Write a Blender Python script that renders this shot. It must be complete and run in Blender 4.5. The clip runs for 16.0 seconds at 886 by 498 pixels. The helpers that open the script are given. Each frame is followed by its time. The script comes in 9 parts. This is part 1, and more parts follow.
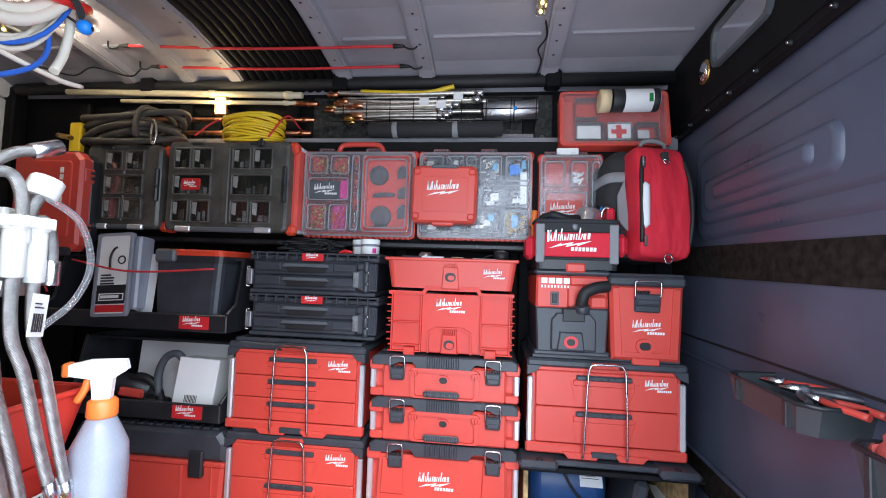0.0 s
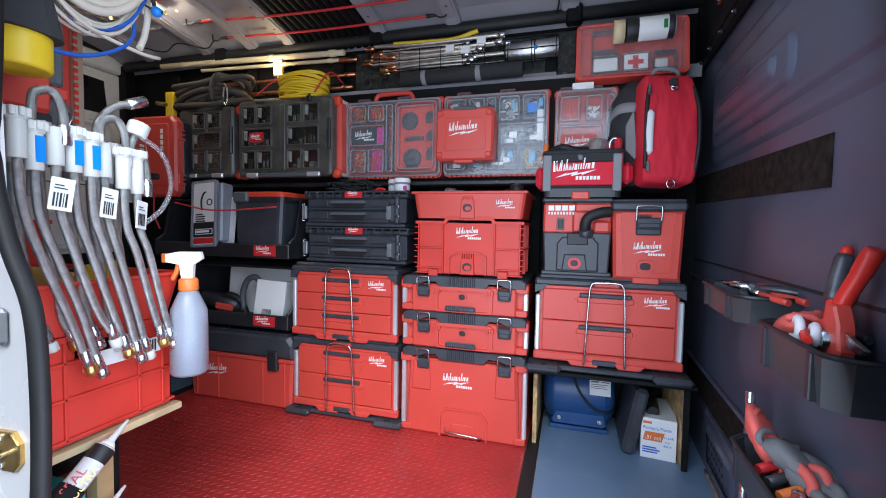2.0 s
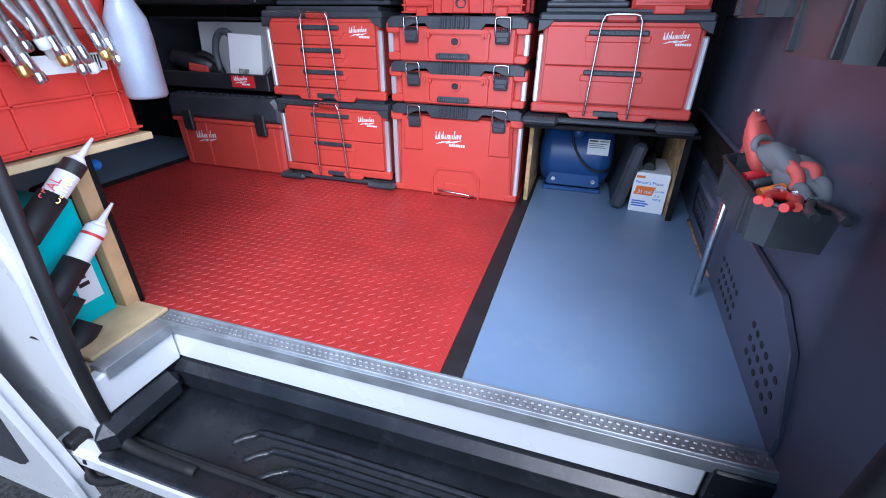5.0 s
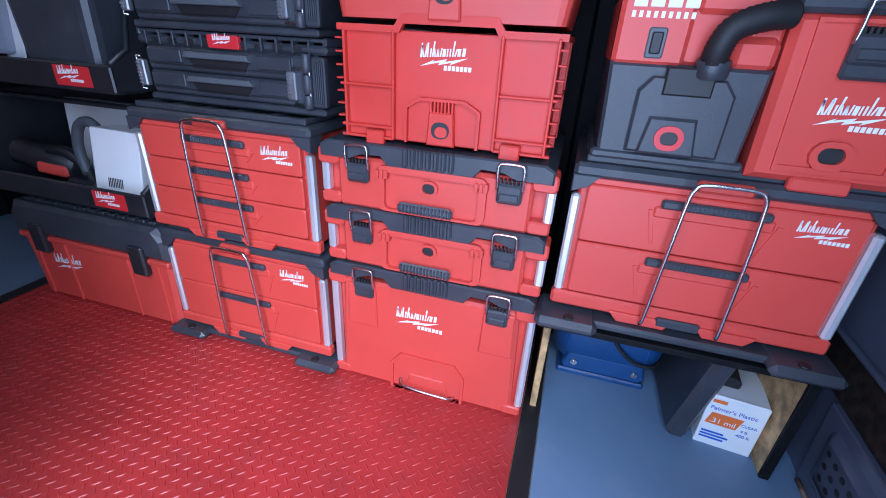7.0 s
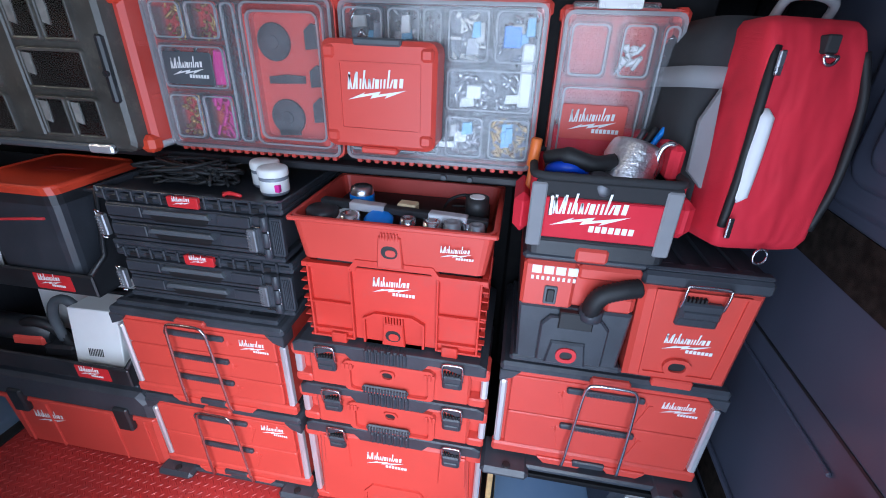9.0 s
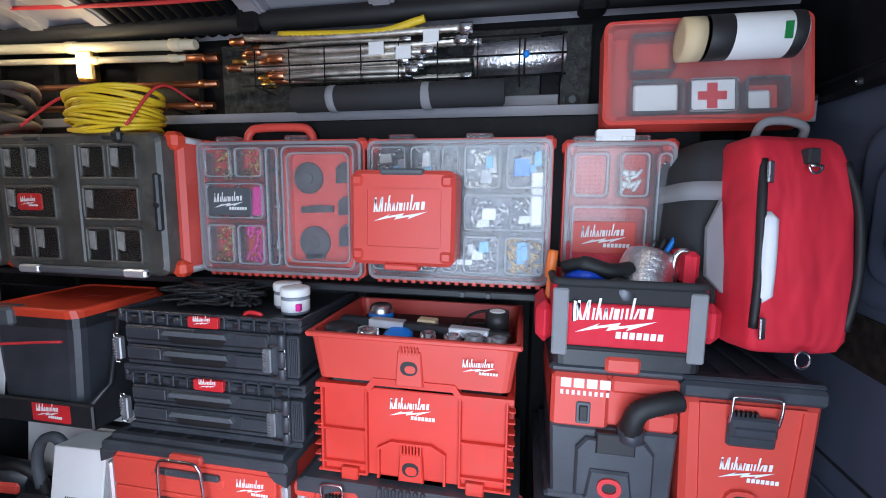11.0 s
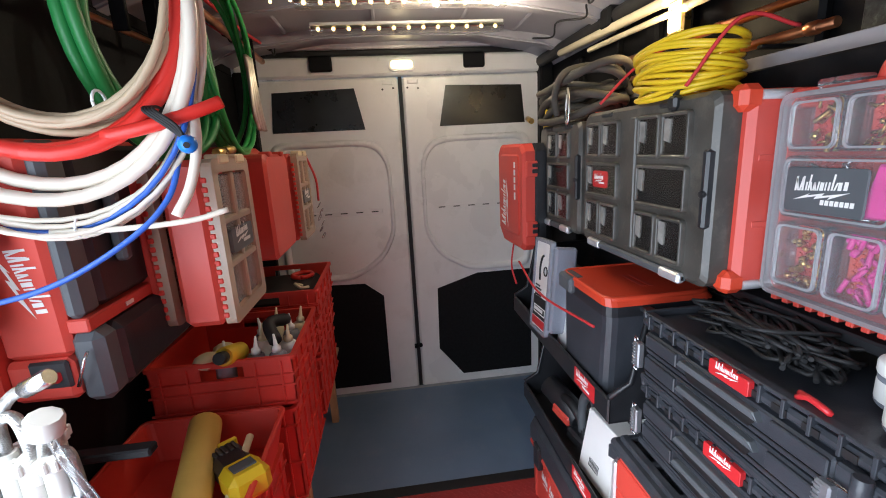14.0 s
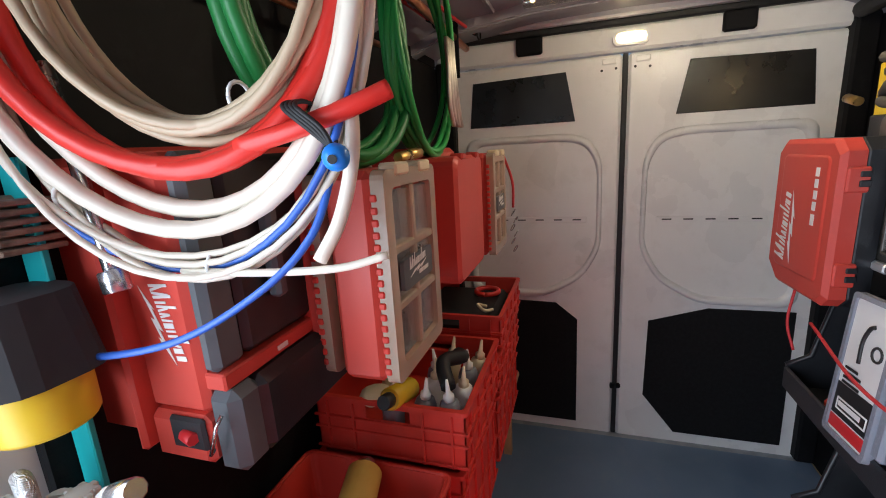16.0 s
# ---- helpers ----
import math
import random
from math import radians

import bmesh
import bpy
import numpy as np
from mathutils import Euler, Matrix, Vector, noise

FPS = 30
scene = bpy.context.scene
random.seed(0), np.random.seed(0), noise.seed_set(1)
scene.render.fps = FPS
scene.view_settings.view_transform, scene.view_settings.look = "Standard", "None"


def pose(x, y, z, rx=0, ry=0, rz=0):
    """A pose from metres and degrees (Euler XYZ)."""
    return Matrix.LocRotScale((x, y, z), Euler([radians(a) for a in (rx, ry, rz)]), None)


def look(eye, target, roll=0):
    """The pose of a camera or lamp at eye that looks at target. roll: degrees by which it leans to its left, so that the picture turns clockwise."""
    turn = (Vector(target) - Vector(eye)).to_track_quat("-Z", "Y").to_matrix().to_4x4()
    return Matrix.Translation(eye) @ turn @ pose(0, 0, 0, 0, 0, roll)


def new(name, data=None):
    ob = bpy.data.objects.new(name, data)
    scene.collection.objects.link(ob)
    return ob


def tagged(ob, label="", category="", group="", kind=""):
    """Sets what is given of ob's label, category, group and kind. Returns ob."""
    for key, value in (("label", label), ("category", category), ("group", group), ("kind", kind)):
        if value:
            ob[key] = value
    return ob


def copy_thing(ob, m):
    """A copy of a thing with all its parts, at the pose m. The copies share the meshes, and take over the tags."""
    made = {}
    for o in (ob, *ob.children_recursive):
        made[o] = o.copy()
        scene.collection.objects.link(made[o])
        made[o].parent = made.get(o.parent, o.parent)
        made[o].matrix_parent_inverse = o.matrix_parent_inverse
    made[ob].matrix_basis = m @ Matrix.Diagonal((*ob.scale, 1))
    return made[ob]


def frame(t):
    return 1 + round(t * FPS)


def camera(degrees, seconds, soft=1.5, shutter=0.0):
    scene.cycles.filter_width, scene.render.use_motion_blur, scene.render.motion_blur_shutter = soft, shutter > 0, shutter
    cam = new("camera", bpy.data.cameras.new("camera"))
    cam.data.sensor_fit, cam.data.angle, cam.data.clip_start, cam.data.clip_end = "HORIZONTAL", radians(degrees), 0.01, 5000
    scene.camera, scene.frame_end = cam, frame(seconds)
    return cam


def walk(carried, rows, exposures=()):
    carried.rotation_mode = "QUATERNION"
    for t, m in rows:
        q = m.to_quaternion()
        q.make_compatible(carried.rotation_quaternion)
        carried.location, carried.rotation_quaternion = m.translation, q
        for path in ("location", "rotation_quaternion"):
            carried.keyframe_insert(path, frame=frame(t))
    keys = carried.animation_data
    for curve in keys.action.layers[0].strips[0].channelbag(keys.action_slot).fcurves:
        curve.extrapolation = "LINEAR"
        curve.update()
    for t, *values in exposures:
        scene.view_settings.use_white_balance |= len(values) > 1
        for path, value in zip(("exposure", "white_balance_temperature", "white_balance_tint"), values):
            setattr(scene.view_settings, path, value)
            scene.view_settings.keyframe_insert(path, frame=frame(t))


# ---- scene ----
cam = camera(91.8, 16.0, 1.0)
PATH = [
    (0, (0.179, -0.134, 1.037), (-0.05, 1.849, 1.146), 1.9),
    (0.5, (0.187, -0.125, 1.051), (-0.026, 1.864, 1.081), 1.3),
    (1, (0.23, -0.151, 1.048), (0.021, 1.838, 1.042), 0.8),
    (1.5, (0.319, -0.221, 1.002), (-0.082, 1.739, 0.97), 0.6),
    (2, (0.454, -0.309, 0.934), (-0.115, 1.606, 0.833), 1.0),
    (2.5, (0.514, -0.396, 0.858), (-0.074, 1.495, 0.58), 1.2),
    (3, (0.554, -0.474, 0.789), (-0.028, 1.35, 0.21), 1.1),
    (3.5, (0.616, -0.467, 0.733), (0.057, 1.272, -0.081), 0.9),
    (3.7, (0.637, -0.457, 0.717), (0.082, 1.264, -0.138), 0.6),
    (5.8, (0.422, -0.029, 0.706), (-0.089, 1.655, -0.244), 1.1),
    (6, (0.404, 0.039, 0.711), (-0.097, 1.739, -0.216), 1.1),
    (6.5, (0.364, 0.288, 0.658), (-0.128, 2.036, -0.18), 0.8),
    (7, (0.301, 0.596, 0.945), (-0.182, 2.324, 0.062), 3.3),
    (7.5, (0.268, 0.625, 1.21), (-0.13, 2.271, 0.146), 2.1),
    (8, (0.261, 0.631, 1.388), (-0.056, 2.306, 0.342), 4.0),
    (8.5, (0.279, 0.619, 1.485), (-0.011, 2.354, 0.534), 3.0),
    (9, (0.297, 0.614, 1.499), (0.012, 2.376, 0.597), 1.9),
    (9.2, (0.301, 0.607, 1.492), (0.007, 2.411, 0.678), 1.5),
    (11.3, (0.268, 0.577, 1.419), (-0.134, 2.522, 1.187), -0.4),
    (11.5, (0.263, 0.575, 1.422), (-0.255, 2.492, 1.188), -0.8),
    (12, (0.214, 0.582, 1.406), (-0.654, 2.37, 1.181), -2.1),
    (12.5, (0.165, 0.638, 1.374), (-1.089, 2.175, 1.123), -3.9),
    (13, (0.221, 0.801, 1.379), (-1.452, 1.844, 1.043), -2.5),
    (13.5, (0.227, 0.899, 1.474), (-1.622, 1.516, 1.027), -2.0),
    (14, (0.075, 0.968, 1.497), (-1.861, 1.198, 1.048), -3.1),
    (14.5, (-0.083, 1.059, 1.528), (-2.015, 0.769, 1.101), -2.6),
    (15, (-0.214, 1.086, 1.541), (-2.065, 0.457, 1.12), -2.0),
    (15.5, (-0.243, 0.974, 1.525), (-2.094, 0.353, 1.089), -4.6),
    (16, (-0.284, 0.896, 1.527), (-2.138, 0.289, 1.087), -3.3),
]
walk(cam, [(t, look(eye, target, roll)) for t, eye, target, roll in PATH],
     [(0, -0.10, 5850, 10), (1.2, -0.12, 5750, 10), (2, -0.42, 5650, 10), (2.5, -0.60, 5650, 10), (3.5, -0.50, 5650, 10), (6, -0.25, 4900, 15), (7, -0.22, 4800, 15), (9, -0.05, 5250, 10), (12, 0.1, 5750, 10), (12.5, 0.2, 5850, 10), (13.5, 0.28, 5800, 10), (14, 0.55, 6000, 10), (16, 0.58, 6000, 10)])

import collections

# ---- light ----
world = bpy.data.worlds.new("world")
scene.world = world
world.use_nodes = True
wn = world.node_tree
sky = wn.nodes.new("ShaderNodeTexSky")
sky.sky_type, sky.sun_disc = "NISHITA", False
sky.sun_elevation, sky.sun_rotation = radians(42), radians(156)
wn.links.new(sky.outputs[0], wn.nodes["Background"].inputs[0])
wn.nodes["Background"].inputs[1].default_value = 0.14
sun_data = bpy.data.lights.new("sun", "SUN")
sun_data.energy, sun_data.angle, sun_data.color = 4.0, radians(30), (1.0, 0.95, 0.88)
sun = new("sun", sun_data)
sun.matrix_world = look((2.0, -3.6, 4.1), (0.2, 0.4, 0.2))


def lamp(name, kind, energy, color, m, size=0.1, size_y=None):
    d = bpy.data.lights.new(name, kind)
    d.energy, d.color = energy, color
    if kind == "AREA":
        d.shape, d.size, d.size_y = "RECTANGLE", size, size_y or size
    else:
        d.shadow_soft_size = size
    o = new(name, d)
    o.matrix_world = m
    return o


lamp("door_sky_light", "AREA", 28, (0.86, 0.93, 1.0), look((0.22, 0.31, 0.95), (-0.28, 2.1, 0.80)), 1.15, 1.6)
for led_x, led_y in ((-1.60, 1.19), (-1.60, 1.41)):
    lamp("rear_led_light", "POINT", 3.8, (1.0, 0.82, 0.56), pose(led_x, led_y, 1.992), 0.009)
lamp("rear_door_lamp_light", "POINT", 0.15, (1.0, 0.80, 0.45), pose(-2.36, 1.095, 1.955), 0.03)
lamp("pipe_lamp_light", "POINT", 2.0, (1.0, 0.72, 0.35), pose(-1.2, 1.78, 1.82), 0.03)
lamp("roof_lamp_light", "POINT", 1.0, (1.0, 0.80, 0.45), pose(0.335, 1.24, 2.004), 0.009)


# ---- materials ----
def mat(name, col, rough=0.5, metal=0.0, var=0.12, scale=6.0, fine=90.0, bump=0.05, coat=0.0, dirt=None, dirt_amt=0.25, rand=0.0, spec=0.5):
    m = bpy.data.materials.new(name)
    m.use_nodes = True
    nt = m.node_tree
    N, L = nt.nodes, nt.links
    b = N["Principled BSDF"]
    tc = N.new("ShaderNodeTexCoord")
    n1, n2 = N.new("ShaderNodeTexNoise"), N.new("ShaderNodeTexNoise")
    n1.inputs["Scale"].default_value, n2.inputs["Scale"].default_value = scale, fine
    n1.inputs["Detail"].default_value, n2.inputs["Detail"].default_value = 5, 3
    L.new(tc.outputs["Object"], n1.inputs["Vector"])
    L.new(tc.outputs["Object"], n2.inputs["Vector"])
    r = N.new("ShaderNodeValToRGB")
    c = Vector(col)
    lo, hi = c * (1 - var), c * (1 + var)
    r.color_ramp.elements[0].position, r.color_ramp.elements[1].position = 0.32, 0.68
    r.color_ramp.elements[0].color, r.color_ramp.elements[1].color = (*lo, 1), (*[min(1, q) for q in hi], 1)
    L.new(n1.outputs["Fac"], r.inputs["Fac"])
    out = r.outputs["Color"]
    if dirt:
        mx = N.new("ShaderNodeMix")
        mx.data_type = "RGBA"
        rr = N.new("ShaderNodeMapRange")
        rr.inputs["From Min"].default_value, rr.inputs["From Max"].default_value = 0.52, 0.75
        rr.inputs["To Max"].default_value = dirt_amt
        n3 = N.new("ShaderNodeTexNoise")
        n3.inputs["Scale"].default_value, n3.inputs["Detail"].default_value, n3.inputs["Roughness"].default_value = scale * 2.3, 8, 0.7
        L.new(tc.outputs["Object"], n3.inputs["Vector"])
        L.new(n3.outputs["Fac"], rr.inputs["Value"])
        L.new(rr.outputs["Result"], mx.inputs["Factor"])
        L.new(out, mx.inputs["A"])
        mx.inputs["B"].default_value = (*dirt, 1)
        out = mx.outputs["Result"]
    if rand:
        oi, hs, mr = N.new("ShaderNodeObjectInfo"), N.new("ShaderNodeHueSaturation"), N.new("ShaderNodeMapRange")
        mr.inputs["To Min"].default_value, mr.inputs["To Max"].default_value = 1 - rand, 1 + rand
        L.new(oi.outputs["Random"], mr.inputs["Value"])
        L.new(mr.outputs["Result"], hs.inputs["Value"])
        L.new(out, hs.inputs["Color"])
        out = hs.outputs["Color"]
    L.new(out, b.inputs["Base Color"])
    b.inputs["Metallic"].default_value = metal
    b.inputs["Specular IOR Level"].default_value = spec
    b.inputs["Coat Weight"].default_value = coat
    mr2 = N.new("ShaderNodeMapRange")
    mr2.inputs["To Min"].default_value, mr2.inputs["To Max"].default_value = max(0.03, rough - 0.12), min(1, rough + 0.12)
    L.new(n1.outputs["Fac"], mr2.inputs["Value"])
    L.new(mr2.outputs["Result"], b.inputs["Roughness"])
    if bump:
        bp = N.new("ShaderNodeBump")
        bp.inputs["Strength"].default_value, bp.inputs["Distance"].default_value = bump, 0.003
        L.new(n2.outputs["Fac"], bp.inputs["Height"])
        L.new(bp.outputs["Normal"], b.inputs["Normal"])
    return m


def weave(m, scale, strength, distance=0.001, kind="DIAGONAL"):
    """Adds two crossed wave bumps to a material, for braid and cloth."""
    N, L = m.node_tree.nodes, m.node_tree.links
    b = N["Principled BSDF"]
    tc = N.new("ShaderNodeTexCoord")
    w1, w2 = N.new("ShaderNodeTexWave"), N.new("ShaderNodeTexWave")
    for w, d in ((w1, "X"), (w2, "Z")):
        w.inputs["Scale"].default_value = scale
        w.bands_direction = d
        L.new(tc.outputs["Object"], w.inputs["Vector"])
    w1.bands_direction = kind if kind == "DIAGONAL" else "X"
    mx = N.new("ShaderNodeMath")
    mx.operation = "MAXIMUM"
    L.new(w1.outputs["Fac"], mx.inputs[0])
    L.new(w2.outputs["Fac"], mx.inputs[1])
    bp = N.new("ShaderNodeBump")
    bp.inputs["Strength"].default_value, bp.inputs["Distance"].default_value = strength, distance
    L.new(mx.outputs[0], bp.inputs["Height"])
    L.new(bp.outputs["Normal"], b.inputs["Normal"])
    return m


def folds(m, scale, distance=0.02):
    """Adds the broad creases of slack cloth under a material's finer bump."""
    N, L = m.node_tree.nodes, m.node_tree.links
    b = N["Principled BSDF"]
    tc, mp, nz, bp = N.new("ShaderNodeTexCoord"), N.new("ShaderNodeMapping"), N.new("ShaderNodeTexNoise"), N.new("ShaderNodeBump")
    mp.inputs["Rotation"].default_value, mp.inputs["Scale"].default_value = (0.2, 0.5, 0.3), (1.6, 1.0, 0.7)
    nz.inputs["Scale"].default_value, nz.inputs["Detail"].default_value, nz.inputs["Distortion"].default_value = scale, 2, 0.2
    bp.inputs["Strength"].default_value, bp.inputs["Distance"].default_value = 0.8, distance
    L.new(tc.outputs["Object"], mp.inputs["Vector"])
    L.new(mp.outputs["Vector"], nz.inputs["Vector"])
    L.new(nz.outputs["Fac"], bp.inputs["Height"])
    old = b.inputs["Normal"].links[0].from_node
    L.new(bp.outputs["Normal"], old.inputs["Normal"])
    return m


def clear(name, tint, gloss_rough=0.08, weight=0.88, body=None, ior=1.45):
    """Clear plastic: see-through, with gloss; body adds a milky share of its own colour."""
    m = bpy.data.materials.new(name)
    m.use_nodes = True
    N, L = m.node_tree.nodes, m.node_tree.links
    N.remove(N["Principled BSDF"])
    tr, gl, mx, fr = N.new("ShaderNodeBsdfTransparent"), N.new("ShaderNodeBsdfGlossy"), N.new("ShaderNodeMixShader"), N.new("ShaderNodeTexNoise")
    lw = N.new("ShaderNodeFresnel")
    lw.inputs["IOR"].default_value = ior
    tr.inputs[0].default_value = (*tint, 1)
    gl.inputs["Color"].default_value = (0.95, 0.95, 0.96, 1)
    fr.inputs["Scale"].default_value, fr.inputs["Detail"].default_value = 30, 6
    mr = N.new("ShaderNodeMapRange")
    mr.inputs["To Min"].default_value, mr.inputs["To Max"].default_value = gloss_rough * 0.5, gloss_rough * 1.8
    L.new(fr.outputs["Fac"], mr.inputs["Value"])
    L.new(mr.outputs["Result"], gl.inputs["Roughness"])
    L.new(lw.outputs[0], mx.inputs[0])
    L.new(tr.outputs[0], mx.inputs[1])
    L.new(gl.outputs[0], mx.inputs[2])
    out = mx.outputs[0]
    if body:
        df, m2 = N.new("ShaderNodeBsdfPrincipled"), N.new("ShaderNodeMixShader")
        df.inputs["Base Color"].default_value, df.inputs["Roughness"].default_value = (*body, 1), 0.35
        m2.inputs[0].default_value = 1 - weight
        L.new(out, m2.inputs[1])
        L.new(df.outputs[0], m2.inputs[2])
        out = m2.outputs[0]
    L.new(out, N["Material Output"].inputs["Surface"])
    return m


def glow(name, col, strength):
    m = bpy.data.materials.new(name)
    m.use_nodes = True
    b = m.node_tree.nodes["Principled BSDF"]
    b.inputs["Base Color"].default_value = (*col, 1)
    b.inputs["Emission Color"].default_value = (*col, 1)
    b.inputs["Emission Strength"].default_value = strength
    return m


RED = mat("red_plastic", (0.60, 0.066, 0.046), 0.42, var=0.06, scale=4, fine=300, bump=0.06, dirt=(0.40, 0.08, 0.06), dirt_amt=0.22)
CRATE_RED = mat("crate_red", (0.60, 0.040, 0.024), 0.5, var=0.10, scale=5, fine=220, bump=0.08, dirt=(0.35, 0.10, 0.08), dirt_amt=0.3)
LID_RED = mat("lid_red", (0.64, 0.060, 0.024), 0.4, var=0.08, fine=260)
BLACK = mat("black_plastic", (0.020, 0.021, 0.024), 0.40, var=0.25, scale=8, fine=260, bump=0.10, dirt=(0.05, 0.05, 0.055), dirt_amt=0.3)
SLATE = mat("slate_black_plastic", (0.040, 0.044, 0.053), 0.40, var=0.18, scale=8, fine=300, bump=0.14, dirt=(0.09, 0.095, 0.105), dirt_amt=0.35)
DUSTY = mat("dusty_black_plastic", (0.066, 0.062, 0.054), 0.36, var=0.3, scale=10, fine=200, bump=0.08, dirt=(0.16, 0.145, 0.115), dirt_amt=0.6)
GREY_PL = mat("grey_plastic", (0.09, 0.10, 0.11), 0.5, var=0.12, fine=240)
ALU = mat("aluminium", (0.74, 0.75, 0.77), 0.40, 0.65, var=0.06, fine=200, bump=0.03)
CLASP = mat("clasp_metal", (0.30, 0.31, 0.33), 0.42, 0.7, var=0.2, scale=20)
STEEL = mat("steel", (0.62, 0.63, 0.65), 0.25, 1.0, var=0.10, fine=160, bump=0.03)
WHITE = mat("white_print", (0.82, 0.82, 0.80), 0.5, var=0.03, bump=0.0)
LABEL = mat("paper_white", (0.78, 0.78, 0.77), 0.6, var=0.05)
LABEL_RED = mat("label_red", (0.58, 0.025, 0.03), 0.4, var=0.05, bump=0)
INK = mat("ink_black", (0.015, 0.015, 0.016), 0.5, var=0.05, bump=0)
CLEAR = clear("clear_lid", (0.955, 0.95, 0.95), 0.10, 0.94, (0.74, 0.76, 0.80), 1.36)
CLEAR_RIM = clear("clear_lid_rim", (0.86, 0.86, 0.87), 0.12, 0.70, (0.66, 0.67, 0.70), 1.45)
CLEAR_DARK = clear("smoky_lid", (0.80, 0.78, 0.74), 0.10, ior=1.42)
PAINT = mat("van_paint", (0.78, 0.79, 0.80), 0.28, var=0.03, scale=3, fine=400, bump=0.015, coat=0.6, dirt=(0.55, 0.54, 0.52), dirt_amt=0.10)
DOOR_PAINT = mat("rear_door_paint", (0.78, 0.77, 0.76), 0.30, var=0.04, scale=3, fine=260, bump=0.03, dirt=(0.42, 0.38, 0.34), dirt_amt=0.22)
ROOF = mat("roof_sheet_grey", (0.31, 0.30, 0.33), 0.38, var=0.08, scale=4, fine=120, bump=0.05, dirt=(0.30, 0.29, 0.30), dirt_amt=0.25)
WALL_BLACK = mat("wall_black", (0.004, 0.004, 0.005), 0.65, var=0.4, scale=9, fine=150, bump=0.12, dirt=(0.022, 0.022, 0.022), dirt_amt=0.35, spec=0.2)
BULK = mat("bulkhead_grey", (0.076, 0.083, 0.119), 0.32, var=0.14, scale=3, fine=350, bump=0.06, dirt=(0.07, 0.06, 0.08), dirt_amt=0.3)
COATED = mat("coated_wall", (0.020, 0.021, 0.020), 0.55, var=0.9, scale=30, fine=70, bump=0.9, dirt=(0.15, 0.16, 0.15), dirt_amt=0.45, spec=0.4)
FELT = mat("felt_strip", (0.022, 0.016, 0.013), 0.95, var=0.5, scale=40, fine=500, bump=0.5, spec=0.1)
FLOOR_RED = mat("red_tread_mat", (0.37, 0.028, 0.025), 0.40, var=0.12, scale=5, fine=200, bump=0.05, dirt=(0.26, 0.045, 0.045), dirt_amt=0.45)
FLOOR_GREY = mat("grey_vinyl", (0.152, 0.222, 0.328), 0.40, var=0.07, scale=4, fine=320, bump=0.05, dirt=(0.26, 0.29, 0.33), dirt_amt=0.3)
RUBBER = mat("rubber_black", (0.010, 0.010, 0.011), 0.6, var=0.2, scale=12, bump=0.08)
STEP = mat("step_plastic", (0.014, 0.016, 0.020), 0.24, var=0.25, scale=6, fine=420, bump=0.18, dirt=(0.09, 0.09, 0.10), dirt_amt=0.25)
GALV = mat("nosing_metal", (0.34, 0.36, 0.38), 0.45, 0.55, var=0.18, scale=14)
WOOD = mat("pine", (0.50, 0.32, 0.15), 0.6, var=0.25, scale=9, fine=60, bump=0.1)
PLY = mat("plywood", (0.52, 0.40, 0.22), 0.65, var=0.18, scale=12, fine=60, bump=0.1)
OSB = mat("strand_board", (0.46, 0.30, 0.13), 0.7, var=0.5, scale=26, fine=60, bump=0.3)
TEAL = mat("teal_card", (0.02, 0.46, 0.48), 0.55, var=0.06)
COPPER = mat("copper", (0.66, 0.28, 0.14), 0.32, 1.0, var=0.25, scale=18)
CREAM = mat("cream_pipe", (0.72, 0.62, 0.42), 0.45, var=0.06)
PIPE_WHITE = mat("white_pipe", (0.74, 0.72, 0.66), 0.4, var=0.05)
YELLOW = mat("yellow_plastic", (0.72, 0.50, 0.012), 0.45, var=0.10)
YELLOW_CARD = mat("yellow_card", (0.66, 0.44, 0.10), 0.6, var=0.1)
HOSE_DARK = mat("dusty_hose", (0.060, 0.053, 0.043), 0.75, var=0.3, scale=14)
BEIGE = mat("beige_tube", (0.47, 0.37, 0.245), 0.4, var=0.08)
PEX_RED = mat("red_tube", (0.66, 0.030, 0.020), 0.38, var=0.06)
PEX_WHITE = mat("white_tube", (0.72, 0.67, 0.56), 0.36, var=0.05)
BLUE = mat("blue_tube", (0.03, 0.12, 0.52), 0.38, var=0.06)
BLUE_BALL = mat("blue_ball", (0.02, 0.22, 0.75), 0.35, var=0.05)
GREEN = mat("green_hose", (0.02, 0.20, 0.045), 0.42, var=0.12)
GREEN_BRIGHT = mat("bright_green_hose", (0.025, 0.30, 0.06), 0.36, var=0.10)
BRASS = mat("brass", (0.72, 0.48, 0.16), 0.3, 1.0, var=0.2, scale=30)
BRAID = weave(mat("braided_steel", (0.44, 0.44, 0.43), 0.38, 1.0, var=0.2, scale=60), 160, 0.9)
CORRUGATED = mat("corrugated_steel", (0.74, 0.70, 0.62), 0.42, 1.0, var=0.15, scale=30)
NUT = mat("white_nut", (0.58, 0.58, 0.54), 0.42, var=0.05)
MOTOR = mat("motor_blue", (0.020, 0.066, 0.200), 0.38, var=0.2, dirt=(0.08, 0.10, 0.14), dirt_amt=0.3)
BAG_RED = folds(weave(mat("bag_red_cloth", (0.60, 0.014, 0.034), 0.75, var=0.08, scale=9, fine=700, bump=0.2), 700, 0.25, 0.0006, "X"), 7.0, 0.03)
BAG_GREY = weave(mat("bag_grey_cloth", (0.24, 0.24, 0.25), 0.8, var=0.1), 700, 0.3, 0.0006, "X")
BAG_BLACK = weave(mat("bag_black_cloth", (0.022, 0.022, 0.024), 0.8, var=0.15), 700, 0.3, 0.0006, "X")
